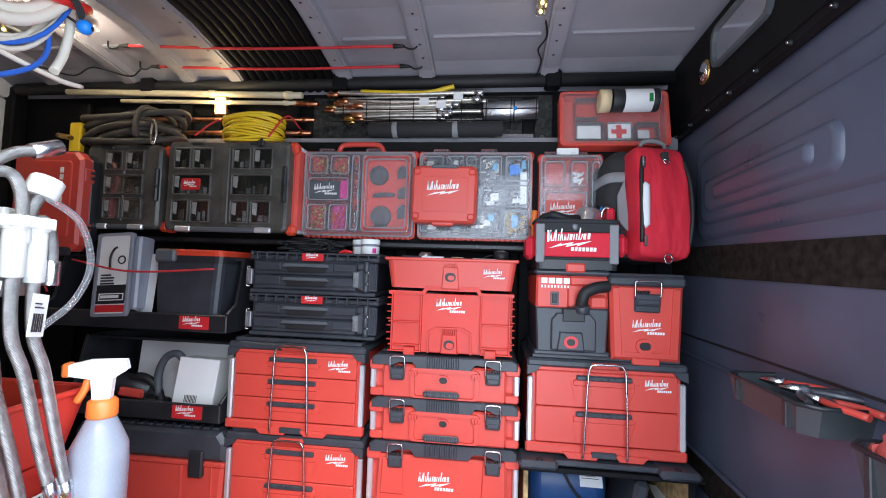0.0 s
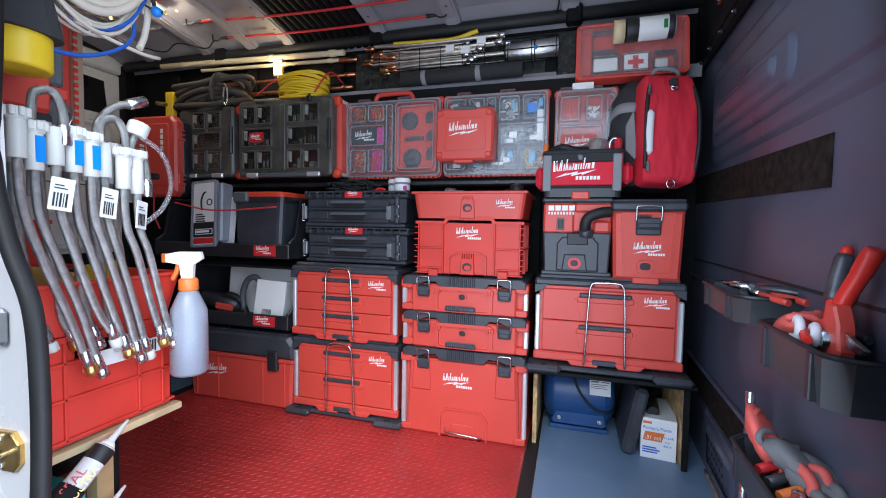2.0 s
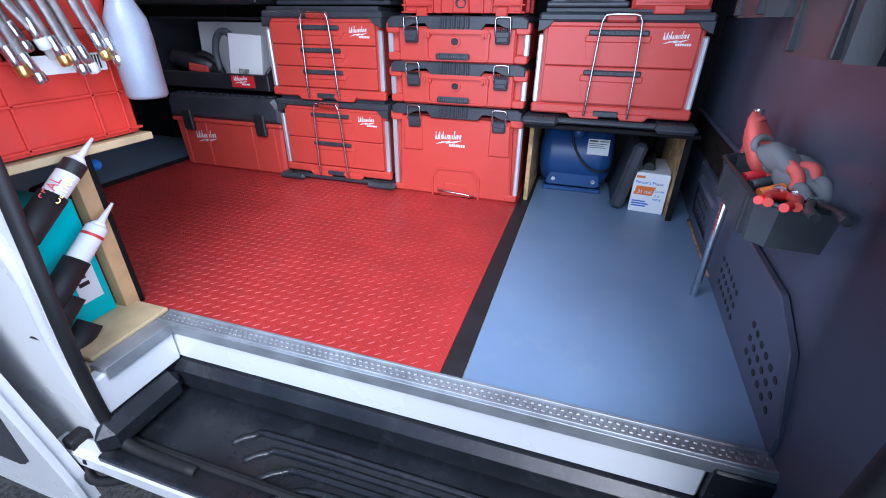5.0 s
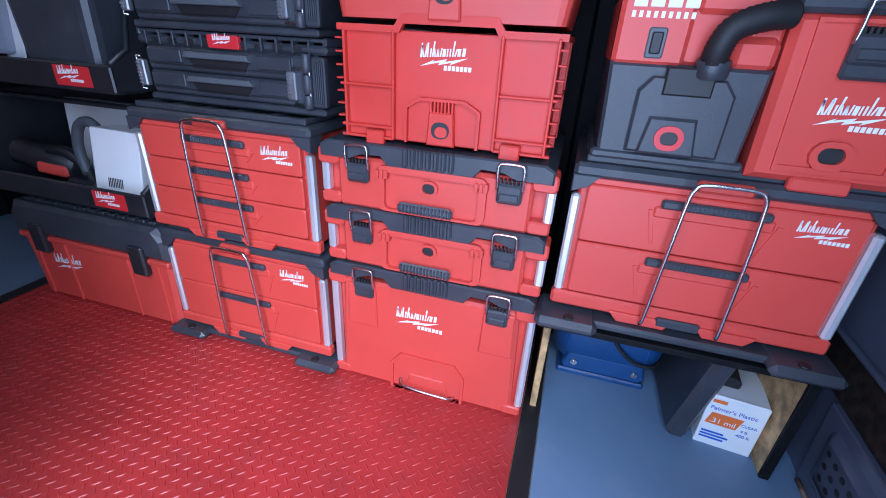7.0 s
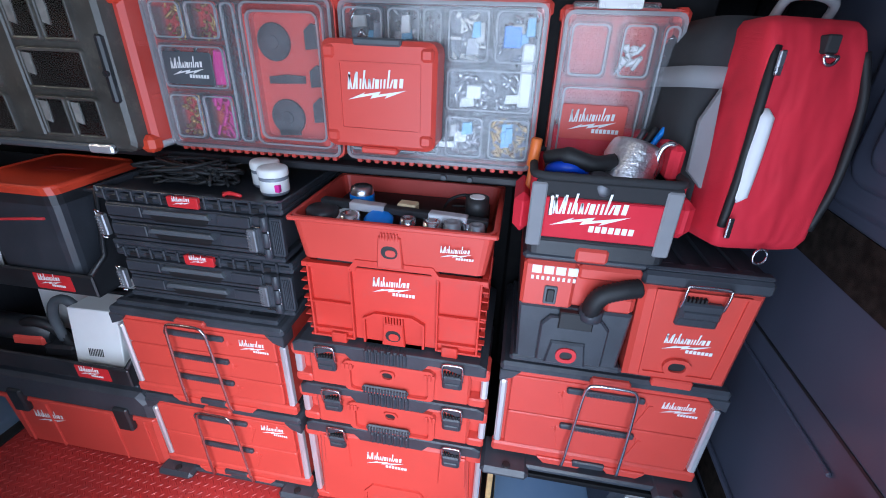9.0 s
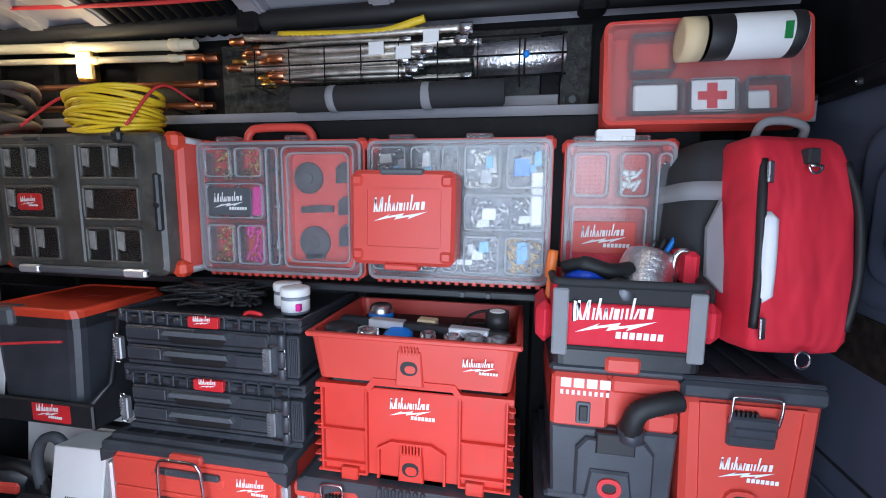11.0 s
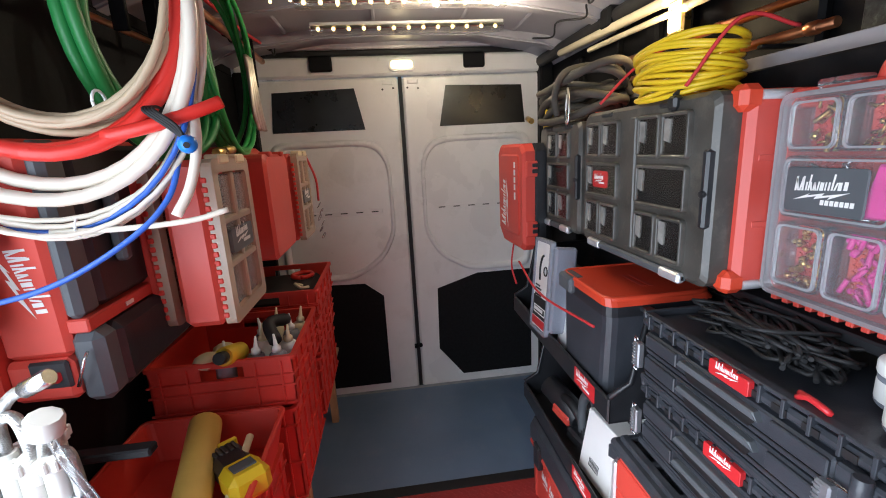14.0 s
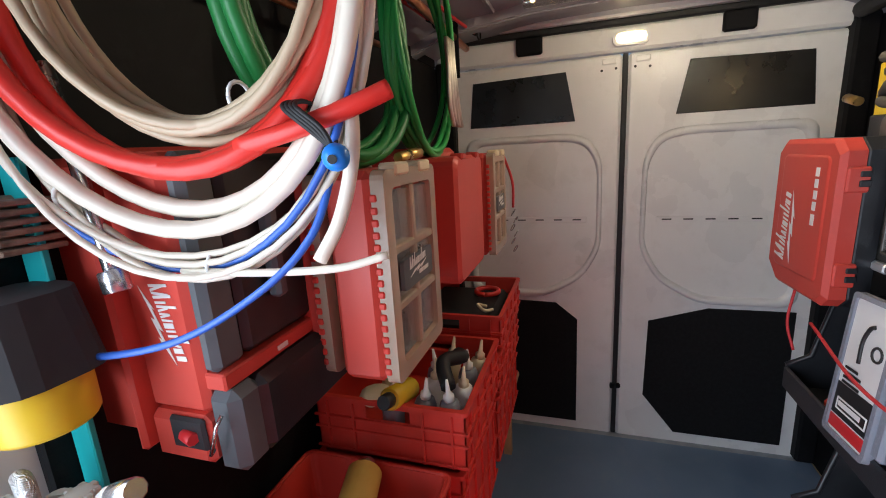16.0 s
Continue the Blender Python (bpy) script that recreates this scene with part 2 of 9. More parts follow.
CLOTH = mat("rag_white", (0.72, 0.72, 0.74), 0.85, var=0.08)
BOTTLE = clear("milky_plastic", (0.90, 0.92, 0.95), 0.22, 0.50, (0.42, 0.45, 0.53))
LIQUID = mat("cloudy_liquid", (0.30, 0.33, 0.40), 0.3, var=0.05)
YELLOWED = clear("yellowed_lid", (0.92, 0.82, 0.70), 0.2, 0.50, (0.70, 0.56, 0.42), 1.4)
ORANGE = mat("orange_plastic", (0.72, 0.17, 0.03), 0.4, var=0.05)
PINK = mat("pink_caps", (0.72, 0.03, 0.30), 0.4, var=0.2)
FOIL = mat("foil", (0.84, 0.84, 0.85), 0.34, 1.0, var=0.1, scale=60, fine=120, bump=0.9)
GLOVE_RED = mat("glove_red", (0.62, 0.10, 0.08), 0.65, var=0.12, fine=300, bump=0.3)
GLOVE_GREY = mat("glove_grey", (0.16, 0.16, 0.165), 0.85, var=0.15, fine=400, bump=0.3)
MIRROR = mat("mirror_chrome", (0.85, 0.85, 0.86), 0.05, 1.0, var=0.02, bump=0)
ASPHALT = mat("asphalt", (0.062, 0.062, 0.063), 0.9, var=0.6, scale=60, fine=170, bump=0.9, dirt=(0.26, 0.26, 0.25), dirt_amt=0.7)
CLAD = mat("cladding_grey", (0.05, 0.053, 0.06), 0.5, var=0.1)
LED_CLEAR = clear("led_cover", (0.95, 0.95, 0.92), 0.1, 0.8)
LED = glow("led_warm", (1.0, 0.68, 0.24), 3.2)
LAMP_GLOW = glow("lamp_warm", (1.0, 0.74, 0.34), 3.0)
ROPE_RED = mat("red_cord", (0.55, 0.03, 0.035), 0.6, var=0.1)
SMOKE = mat("window_black", (0.012, 0.012, 0.013), 0.3, var=0.4, scale=9, bump=0.03)
BOARD = mat("board_black", (0.009, 0.009, 0.010), 0.85, var=0.3, scale=60, fine=300, bump=0.2, spec=0.2)
TAPE = mat("tape_tan", (0.62, 0.50, 0.30), 0.6, var=0.05)
BLUE_CUP = mat("blue_cup", (0.012, 0.06, 0.50), 0.4, var=0.06)
WOODGRAIN = mat("brown_brush", (0.24, 0.16, 0.11), 0.8, var=0.4, scale=50)


# ---- mesh building ----
class G:
    """Collects the faces of one mesh."""

    def __init__(s):
        s.v, s.f, s.sm, s.m = [], [], [], Matrix.Identity(4)

    def at(s, m):
        s.m = m
        return s

    def add(s, vs, fs, smooth=False):
        o = len(s.v)
        s.v += [tuple(s.m @ Vector(v)) for v in vs]
        s.f += [tuple(o + i for i in f) for f in fs]
        s.sm += [smooth] * len(fs)
        return s

    def box(s, x0, x1, y0, y1, z0, z1, c=0.002):
        if x1 < x0:
            x0, x1 = x1, x0
        if y1 < y0:
            y0, y1 = y1, y0
        if z1 < z0:
            z0, z1 = z1, z0
        c = min(c, (x1 - x0) * 0.45, (y1 - y0) * 0.45, (z1 - z0) * 0.45)
        X, vs, ix = ((x0, x1), (y0, y1), (z0, z1)), [], {}
        for i in (0, 1):
            for j in (0, 1):
                for k in (0, 1):
                    for a in range(3):
                        p = [X[0][i], X[1][j], X[2][k]]
                        for b, e in ((0, i), (1, j), (2, k)):
                            if b != a:
                                p[b] += c if e == 0 else -c
                        ix[i, j, k, a] = len(vs)
                        vs.append(p)
        fs = []
        for a in range(3):
            b, d = (a + 1) % 3, (a + 2) % 3
            for e in (0, 1):
                q = []
                for u, w in ((0, 0), (1, 0), (1, 1), (0, 1)):
                    t = [0, 0, 0]
                    t[a], t[b], t[d] = e, u, w
                    q.append(ix[(*t, a)])
                fs.append(q if e else q[::-1])
            for u in (0, 1):
                for w in (0, 1):
                    t0, t1 = [0, 0, 0], [0, 0, 0]
                    t0[a], t1[a] = 0, 1
                    t0[b] = t1[b] = u
                    t0[d] = t1[d] = w
                    q = [ix[(*t0, b)], ix[(*t1, b)], ix[(*t1, d)], ix[(*t0, d)]]
                    fs.append(q if u ^ w else q[::-1])
        for i in (0, 1):
            for j in (0, 1):
                for k in (0, 1):
                    q = [ix[i, j, k, 0], ix[i, j, k, 1], ix[i, j, k, 2]]
                    fs.append(q if (i + j + k) % 2 else q[::-1])
        return s.add(vs, fs)

    def prism(s, pts, y0, y1, c=0.0, smooth=False):
        """A plate with the outline pts in x and z, from y0 (front) to y1; c: chamfer of the front edge."""
        n = len(pts)
        if c:
            cx, cz = sum(p[0] for p in pts) / n, sum(p[1] for p in pts) / n
            w = max(1e-6, max(abs(p[0] - cx) for p in pts))
            h = max(1e-6, max(abs(p[1] - cz) for p in pts))
            inner = [(cx + (p[0] - cx) * (1 - c / w), cz + (p[1] - cz) * (1 - c / h)) for p in pts]
            vs = [(x, y0, z) for x, z in inner] + [(x, y0 + c, z) for x, z in pts] + [(x, y1, z) for x, z in pts]
            rings = 3
        else:
            vs = [(x, y0, z) for x, z in pts] + [(x, y1, z) for x, z in pts]
            rings = 2
        fs = [tuple(range(n)), tuple(reversed(range((rings - 1) * n, rings * n)))]
        s.add(vs, fs)
        sd = []
        for r in range(rings - 1):
            for i in range(n):
                j = (i + 1) % n
                sd.append((r * n + j, r * n + i, (r + 1) * n + i, (r + 1) * n + j))
        o = len(s.v) - len(vs)
        s.f += [tuple(o + i for i in f) for f in sd]
        s.sm += [smooth] * len(sd)
        return s

    def ring(s, outer, inner, y0, y1):
        """A frame between two outlines of the same number of points."""
        n = len(outer)
        vs = [(x, y0, z) for x, z in outer] + [(x, y0, z) for x, z in inner] + [(x, y1, z) for x, z in outer] + [(x, y1, z) for x, z in inner]
        fs = []
        for i in range(n):
            j = (i + 1) % n
            fs += [(i, j, n + j, n + i), (2 * n + j, 2 * n + i, 3 * n + i, 3 * n + j), (j, i, 2 * n + i, 2 * n + j), (n + i, n + j, 3 * n + j, 3 * n + i)]
        return s.add(vs, fs)

    def tube(s, path, r, n=8, closed=False):
        P = [Vector(p) for p in path]
        k = len(P)
        T = []
        for i in range(k):
            a = P[(i - 1) % k] if closed or i else P[0]
            b = P[(i + 1) % k] if closed or i < k - 1 else P[-1]
            T.append((b - a).normalized())
        u = T[0].orthogonal().normalized()
        vs = []
        for i in range(k):
            u = (u - T[i] * u.dot(T[i])).normalized()
            w = T[i].cross(u)
            rr = r[i] if isinstance(r, (list, tuple)) else r
            vs += [P[i] + (u * math.cos(2 * math.pi * j / n) + w * math.sin(2 * math.pi * j / n)) * rr for j in range(n)]
        fs = []
        for i in range(k if closed else k - 1):
            i2 = (i + 1) % k
            for j in range(n):
                j2 = (j + 1) % n
                fs.append((i * n + j, i * n + j2, i2 * n + j2, i2 * n + j))
        s.add(vs, fs, True)
        if not closed:
            o = len(s.v) - len(vs)
            s.f += [tuple(o + j for j in reversed(range(n))), tuple(o + (k - 1) * n + j for j in range(n))]
            s.sm += [False, False]
        return s

    def cyl(s, p0, p1, r, n=16, r1=None):
        p0, p1 = Vector(p0), Vector(p1)
        d = (p1 - p0)
        e = min(d.length * 0.2, r * 0.12)
        u = d.normalized()
        r1 = r if r1 is None else r1
        return s.tube([p0, p0 + u * 1e-4, p0 + u * e, p1 - u * e, p1 - u * 1e-4, p1], [r - e, r - e, r, r1, r1 - e, r1 - e], n)

    def lathe(s, prof, n=20, smooth=True):
        """A turned shape round z from (radius, height) pairs, bottom to top."""
        vs, fs = [], []
        for r, z in prof:
            vs += [(r * math.cos(2 * math.pi * j / n), r * math.sin(2 * math.pi * j / n), z) for j in range(n)]
        for i in range(len(prof) - 1):
            for j in range(n):
                j2 = (j + 1) % n
                fs.append((i * n + j, i * n + j2, (i + 1) * n + j2, (i + 1) * n + j))
        s.add(vs, fs, smooth)
        o = len(s.v) - len(vs)
        s.f += [tuple(o + j for j in reversed(range(n))), tuple(o + (len(prof) - 1) * n + j for j in range(n))]
        s.sm += [False, False]
        return s

    def ball(s, c, r, n=12, squash=1.0):
        m = s.m
        s.m = m @ Matrix.Translation(c)
        k = n // 2
        s.lathe([(max(1e-4, r * math.sin(math.pi * i / k)), -r * squash * math.cos(math.pi * i / k)) for i in range(k + 1)], n)
        s.m = m
        return s

    def mesh(s, name):
        me = bpy.data.meshes.new(name)
        me.from_pydata(s.v, [], s.f)
        me.polygons.foreach_set("use_smooth", s.sm)
        me.update()
        return me


def thing(name, label, category, m=None, group="", kind=""):
    ob = new(name)
    ob.empty_display_size = 0.05
    ob.matrix_basis = m or Matrix.Identity(4)
    return tagged(ob, label, category, group, kind)


def part(name, g, material, parent=None, label=""):
    ob = new(name, g.mesh(name))
    ob.data.materials.append(material)
    if parent:
        ob.parent = parent
    return tagged(ob, label)


def pieces(name, g, material, parent, label="", rest="rib"):
    """Links each loose piece of g as a part of its own: the first under name, the others under rest."""
    root = list(range(len(g.v)))

    def top(i):
        while root[i] != i:
            root[i] = root[root[i]]
            i = root[i]
        return i
    for f in g.f:
        for i in f[1:]:
            root[top(i)] = top(f[0])
    groups = collections.OrderedDict()
    for f, sm in zip(g.f, g.sm):
        groups.setdefault(top(f[0]), []).append((f, sm))
    first = None
    for fs in groups.values():
        ids = {}
        for f, sm in fs:
            for i in f:
                ids.setdefault(i, len(ids))
        q = G()
        q.v, q.f, q.sm = [g.v[i] for i in ids], [tuple(ids[i] for i in f) for f, sm in fs], [sm for f, sm in fs]
        ob = part(rest if first else name, q, material, parent, "" if first else label)
        first = first or ob
    return first


def solo(name, g, material, label, category, group="", kind=""):
    ob = part(name, g, material)
    return tagged(ob, label, category, group, kind)


def setting(name, g, material, label="", parent=None):
    return tagged(part(name, g, material, parent), label, "", "", "structure")


def rrect(x0, x1, z0, z1, r, n=3):
    out = []
    for cx, cz, a in ((x0 + r, z0 + r, 180), (x1 - r, z0 + r, 270), (x1 - r, z1 - r, 0), (x0 + r, z1 - r, 90)):
        out += [(cx + r * math.cos(radians(a + 90 * i / n)), cz + r * math.sin(radians(a + 90 * i / n))) for i in range(n + 1)]
    return out


def arc(c, r, a0, a1, n, ax=(1, 0, 0), ay=(0, 0, 1)):
    c, ax, ay = Vector(c), Vector(ax), Vector(ay)
    return [c + ax * (r * math.cos(radians(a0 + (a1 - a0) * i / n))) + ay * (r * math.sin(radians(a0 + (a1 - a0) * i / n))) for i in range(n + 1)]


def spline(pts, k=6):
    """A smooth line through points."""
    P = [Vector(p) for p in pts]
    P = [2 * P[0] - P[1]] + P + [2 * P[-1] - P[-2]]
    out = []
    for i in range(1, len(P) - 2):
        a, b, c, d = P[i - 1:i + 3]
        for j in range(k):
            t = j / k
            out.append(0.5 * (2 * b + (c - a) * t + (2 * a - 5 * b + 4 * c - d) * t * t + (3 * b - a - 3 * c + d) * t ** 3))
    return out + [P[-2]]


FLAT = Matrix.Rotation(radians(90), 4, "X")


def mark(parent, x, y, z, w, material=None, sub=True, m=None):
    """The maker's mark as plain strokes with a bolt under it: lower left corner at x, z, on a face looking to -y."""
    g = G()
    g.m = m or Matrix.Identity(4)
    h = w * 0.26
    t = 0.0006
    strokes = ((0.00, 0.034, 1.0, 0.10), (0.055, 0.030, 0.86, -0.16), (0.085, 0.030, 0.92, 0.22), (0.135, 0.034, 1.0, 0.06), (0.20, 0.028, 0.60, 0.10), (0.245, 0.030, 1.08, 0.14), (0.30, 0.026, 0.58, -0.10), (0.335, 0.026, 0.55, 0.16), (0.375, 0.026, 0.56, -0.10), (0.41, 0.026, 0.60, 0.16), (0.46, 0.062, 0.54, 0.10), (0.545, 0.024, 0.54, 0.10), (0.60, 0.030, 0.54, 0.10), (0.655, 0.030, 1.05, 0.14), (0.70, 0.028, 0.52, 0.34), (0.765, 0.060, 0.52, 0.10), (0.86, 0.060, 0.54, 0.10))
    for xs, dw, dh, lean in strokes:
        x0, x1 = x + xs * w, x + (xs + dw) * w
        sl, lift = dh * h * lean, xs * h * 0.28
        g.prism([(x0, z + h * 0.5 + lift), (x1, z + h * 0.5 + lift), (x1 + sl, z + h * 0.5 + lift + dh * h), (x0 + sl, z + h * 0.5 + lift + dh * h)], y - t, y)
    b = [(0.0, 0.0), (0.42, 0.30), (0.38, 0.12), (0.66, 0.32), (0.62, 0.16), (0.98, 0.62), (0.52, 0.34), (0.56, 0.50), (0.26, 0.30), (0.30, 0.42)]
    g.prism([(x + p * w, z - 0.12 * h + q * h * 1.2) for p, q in b], y - t, y)
    if sub:
        for k in range(7):
            x0 = x + w * (0.50 + 0.083 * k)
            g.prism([(x0, z - 0.32 * h), (x0 + w * 0.062, z - 0.32 * h), (x0 + w * 0.068, z + 0.02 * h), (x0 + w * 0.006, z + 0.02 * h)], y - t, y)
    return tagged(part("printed_mark", g, material or WHITE, parent), "white printed mark", "", "", "stuff")


def bars(parent, x, y, z, rows, w, pitch, material, name="printing", m=None):
    """Unreadable small print as plain bars, rows down from z, on a face looking to -y."""
    g = G()
    g.m = m or Matrix.Identity(4)
    for k in range(rows):
        ww = w * (0.6 + 0.4 * random.random())
        g.box(x, x + ww, y - 0.0006, y, z - k * pitch - pitch * 0.55, z - k * pitch, 0)
    return part(name, g, material, parent)

# ---- the setting ----
g = G()
g.box(-400, 400, -400, 400, -0.9, -0.68, 0)
setting("ground", g, ASPHALT, "worn dark grey asphalt parking lot")

floor = setting("floor", G().box(-2.46, 1.05, 0.433, 2.00, -0.05, -0.006, 0.002).box(-2.46, -0.475, 0.20, 0.433, -0.05, -0.006, 0.002), PLY, "plywood cargo floor of the van under its mats")
setting("red_floor_mat", G().box(-1.565, 0.298, 0.433, 1.95, -0.006, 0.0, 0.001), FLOOR_RED, "glossy red rubber floor mat with diamond tread")
setting("floor_strip", G().box(0.300, 0.349, 0.433, 1.95, -0.006, 0.003, 0.001), RUBBER, "black rubber joint strip between the floor mats")
setting("rear_floor_strip", G().box(-1.62, -1.567, 0.433, 1.95, -0.006, 0.003, 0.001), RUBBER, "black rubber joint strip between the floor mats")
setting("grey_floor_mat", G().box(0.351, 1.03, 0.433, 1.95, -0.006, 0.0, 0.001), FLOOR_GREY, "scuffed blue-grey vinyl floor covering")
setting("rear_grey_floor_mat", G().box(-2.45, -1.622, 0.22, 1.95, -0.006, 0.0, 0.001), FLOOR_GREY, "blue-grey vinyl floor covering by the rear doors")

# tread of the red mat: small raised lozenges laid in alternating directions
g = G()
step = 0.0317
nx, ny = int(1.84 / step), int(1.12 / step)


def tread_spots():
    """Centre and lean of every tread bar: two square lattices, one between the other."""
    for i in range(nx):
        for j in range(ny):
            for lean, off in ((45, 0.25), (-45, 0.75)):
                yield -1.55 + (i + off) * step, 0.442 + (j + off) * step, lean


def tread_bar(cx, cy, lean):
    ux, uy = math.cos(radians(lean)), math.sin(radians(lean))
    P = [(-0.0122, 0), (-0.006, -0.0027), (0.006, -0.0027), (0.0122, 0), (0.006, 0.0027), (-0.006, 0.0027)]
    lo = [(cx + p * ux - q * uy, cy + p * uy + q * ux, 0.0) for p, q in P]
    hi = [(cx + (p * ux * 0.72 - q * uy * 0.35), cy + (p * uy * 0.72 + q * ux * 0.35), 0.0016) for p, q in P]
    return lo + hi, [(k, (k + 1) % 6, 6 + (k + 1) % 6, 6 + k) for k in range(6)] + [(6, 7, 8, 9, 10, 11)]


def near_sill(cx, cy):
    return -0.35 < cx < 0.28 and cy < 0.69


for cx, cy, lean in tread_spots():
    if not near_sill(cx, cy):
        g.add(*tread_bar(cx, cy, lean))
tread = tagged(part("tread", g, FLOOR_RED, bpy.data.objects["red_floor_mat"]), "raised diamond tread pattern of the red mat", "", "", "stuff")

# sill: ridged metal nosing, white riser, step well
sill = thing("door_sill", "ridged bare metal edge strip along the sliding door sill", "", None, "", "structure")
for y in (0.384, 0.423):
    part("ridge", G().box(-0.473, 0.965, y, y + 0.007, -0.004, 0.006, 0.001), GALV, sill)
part("nosing", G().box(-0.473, 0.965, 0.380, 0.432, -0.012, 0.002, 0.001).box(-0.473, 0.965, 0.378, 0.382, -0.028, 0.002, 0.001), GALV, sill)
part("side_nosing", G().box(-0.474, -0.428, 0.205, 0.379, -0.012, 0.003, 0.001).box(-0.430, -0.424, 0.205, 0.379, -0.03, 0.003, 0.001), GALV, sill)
g = G()
for k in range(92):
    for row in (0, 1):
        x = -0.466 + (k + 0.5 * row) * 0.0153
        g.box(x, x + 0.0085, 0.3945 + 0.0135 * row, 0.4035 + 0.0135 * row, 0.0015, 0.0055, 0.0014)
tagged(part("grip_studs", g, GALV, sill), "small raised grip studs", "", "", "stuff")
setting("sill_riser", G().box(-0.46, 0.845, 0.388, 0.43, -0.12, -0.013, 0.006).box(-0.47, -0.432, 0.17, 0.386, -0.12, -0.013, 0.006), PAINT, "white painted riser below the van floor")
well = thing("step_well", "black moulded plastic entrance step with embossed ribs", "", None, "", "structure")
g = G().box(-0.46, 1.0, 0.13, 0.43, -0.26, -0.215, 0.004).box(-0.46, 1.0, 0.36, 0.43, -0.215, -0.122, 0.02).box(-0.46, -0.40, 0.13, 0.36, -0.215, -0.122, 0.03).box(0.90, 1.0, 0.13, 0.37, -0.215, -0.05, 0.03).box(0.847, 0.965, 0.37, 0.43, -0.122, -0.014, 0.004)
pieces("tread_plate", g, STEP, well, "", "well_wall")
for k in range(4):
    y = 0.31 - k * 0.032
    part("rib", G().tube(spline([(-0.18 + 0.06 * k, y - 0.05, -0.2155), (-0.14 + 0.06 * k, y - 0.016, -0.2155), (-0.05 + 0.06 * k, y, -0.2155), (0.70 - 0.04 * k, y, -0.2155), (0.80 - 0.04 * k, y - 0.016, -0.2155), (0.83 - 0.04 * k, y - 0.05, -0.2155)], 5), 0.009, 8), STEP, well)
part("outer_seal", G().box(-0.44, 1.0, 0.178, 0.198, -0.25, -0.200, 0.006), RUBBER, well)
setting("outer_sill", G().box(-0.62, 2.2, 0.125, 0.176, -0.285, -0.222, 0.014), PAINT, "white painted body sill below the sliding door")
part("scuff_strip", G().box(-0.44, 1.0, 0.150, 0.170, -0.224, -0.216, 0.002), ALU, bpy.data.objects["outer_sill"])

# walls
setting("wall_driver_side", G().box(-2.55, 1.05, 1.96, 2.05, -0.1, 2.0, 0.004), WALL_BLACK, "black coated side wall of the van")
wd = bpy.data.objects["wall_driver_side"]
for x in (-2.1, -1.5, -0.9, -0.3, 0.3, 0.85):
    part("wall_rib", G().box(x, x + 0.07, 1.93, 1.965, 0.0, 1.9, 0.01), WALL_BLACK, wd)
part("ledge", G().box(-1.9, 0.98, 1.84, 1.962, 1.645, 1.668, 0.004).box(-1.9, 0.98, 1.836, 1.842, 1.61, 1.668, 0.002), ROOF, wd, "bare grey metal ledge")
part("upper_rail", G().tube([(-2.4, 1.87, 1.952), (-1.0, 1.87, 1.952), (0.0, 1.87, 1.952), (0.98, 1.87, 1.952)], 0.030, 10), RUBBER, wd, "thick black cable conduit under the roof")
for x in (-1.65, -0.62, 0.40):
    part("conduit_clip", G().box(x, x + 0.075, 1.83, 1.91, 1.912, 1.99, 0.01), WALL_BLACK, wd)
part("mounting_board", G().box(-1.86, 0.70, 1.775, 1.79, 1.135, 1.63, 0.004), WALL_BLACK, wd, "black board that carries the organizers")
part("board_lip", G().box(-1.86, 0.70, 1.715, 1.775, 1.140, 1.162, 0.004), BLACK, wd)
for x in (0.115, 0.185):
    part("bolt", G().cyl((x, 1.712, 1.151), (x, 1.706, 1.151), 0.008, 10), GREY_PL, wd)
part("rough_panel", G().box(-0.75, 0.45, 1.935, 1.962, 1.67, 1.91, 0.004), COATED, wd, "black coating with scraped grey streaks")
for x in (-0.28, 0.40):
    part("bolt", G().cyl((x, 1.936, 1.700), (x, 1.926, 1.700), 0.013, 8), GREY_PL, wd)
    part("washer", G().cyl((x, 1.937, 1.700), (x, 1.932, 1.700), 0.021, 14), RUBBER, wd)
part("bare_strip", G().box(-0.24, 0.36, 1.926, 1.936, 1.684, 1.716, 0.003), ROOF, wd, "scuffed bare grey metal strip")

setting("wall_passenger_side", G().box(-2.45, -0.60, 0.187, 0.203, -0.1, 1.929, 0.004), WALL_BLACK, "black side wall of the van behind the shelves")
setting("wall_header", G().box(-2.45, 1.05, 0.12, 0.20, 1.93, 2.04, 0.004), WALL_BLACK, "black beam over the sliding door opening")
setting("wall_cab_side", G().box(1.0, 2.2, 0.215, 0.26, -0.1, 1.98, 0.004), WALL_BLACK, "black inner side wall of the cab")

# roof
prof = [(0.10, 1.85), (0.20, 1.97), (0.35, 2.03), (0.70, 2.07), (1.08, 2.08), (1.46, 2.07), (1.80, 2.02), (1.93, 1.97), (2.03, 1.86)]
def roof_strip(g, x0, x1, dz=0.0, th=0.02, lo=0, hi=None):
    P = prof[lo:hi]
    n = len(P)
    vs = [(x, y, z + dz + t) for t in (0, th) for x in (x0, x1) for y, z in P]
    fs = []
    for i in range(n - 1):
        fs += [(i, i + 1, n + i + 1, n + i), (2 * n + i + 1, 2 * n + i, 3 * n + i, 3 * n + i + 1), (i + 1, i, 2 * n + i, 2 * n + i + 1), (n + i, n + i + 1, 3 * n + i + 1, 3 * n + i)]
    fs += [(0, n, 3 * n, 2 * n), (n - 1, 3 * n - 1, 4 * n - 1, 2 * n - 1)]
    return g.add(vs, fs)
g = G()
roof_strip(g, -2.55, 1.05)
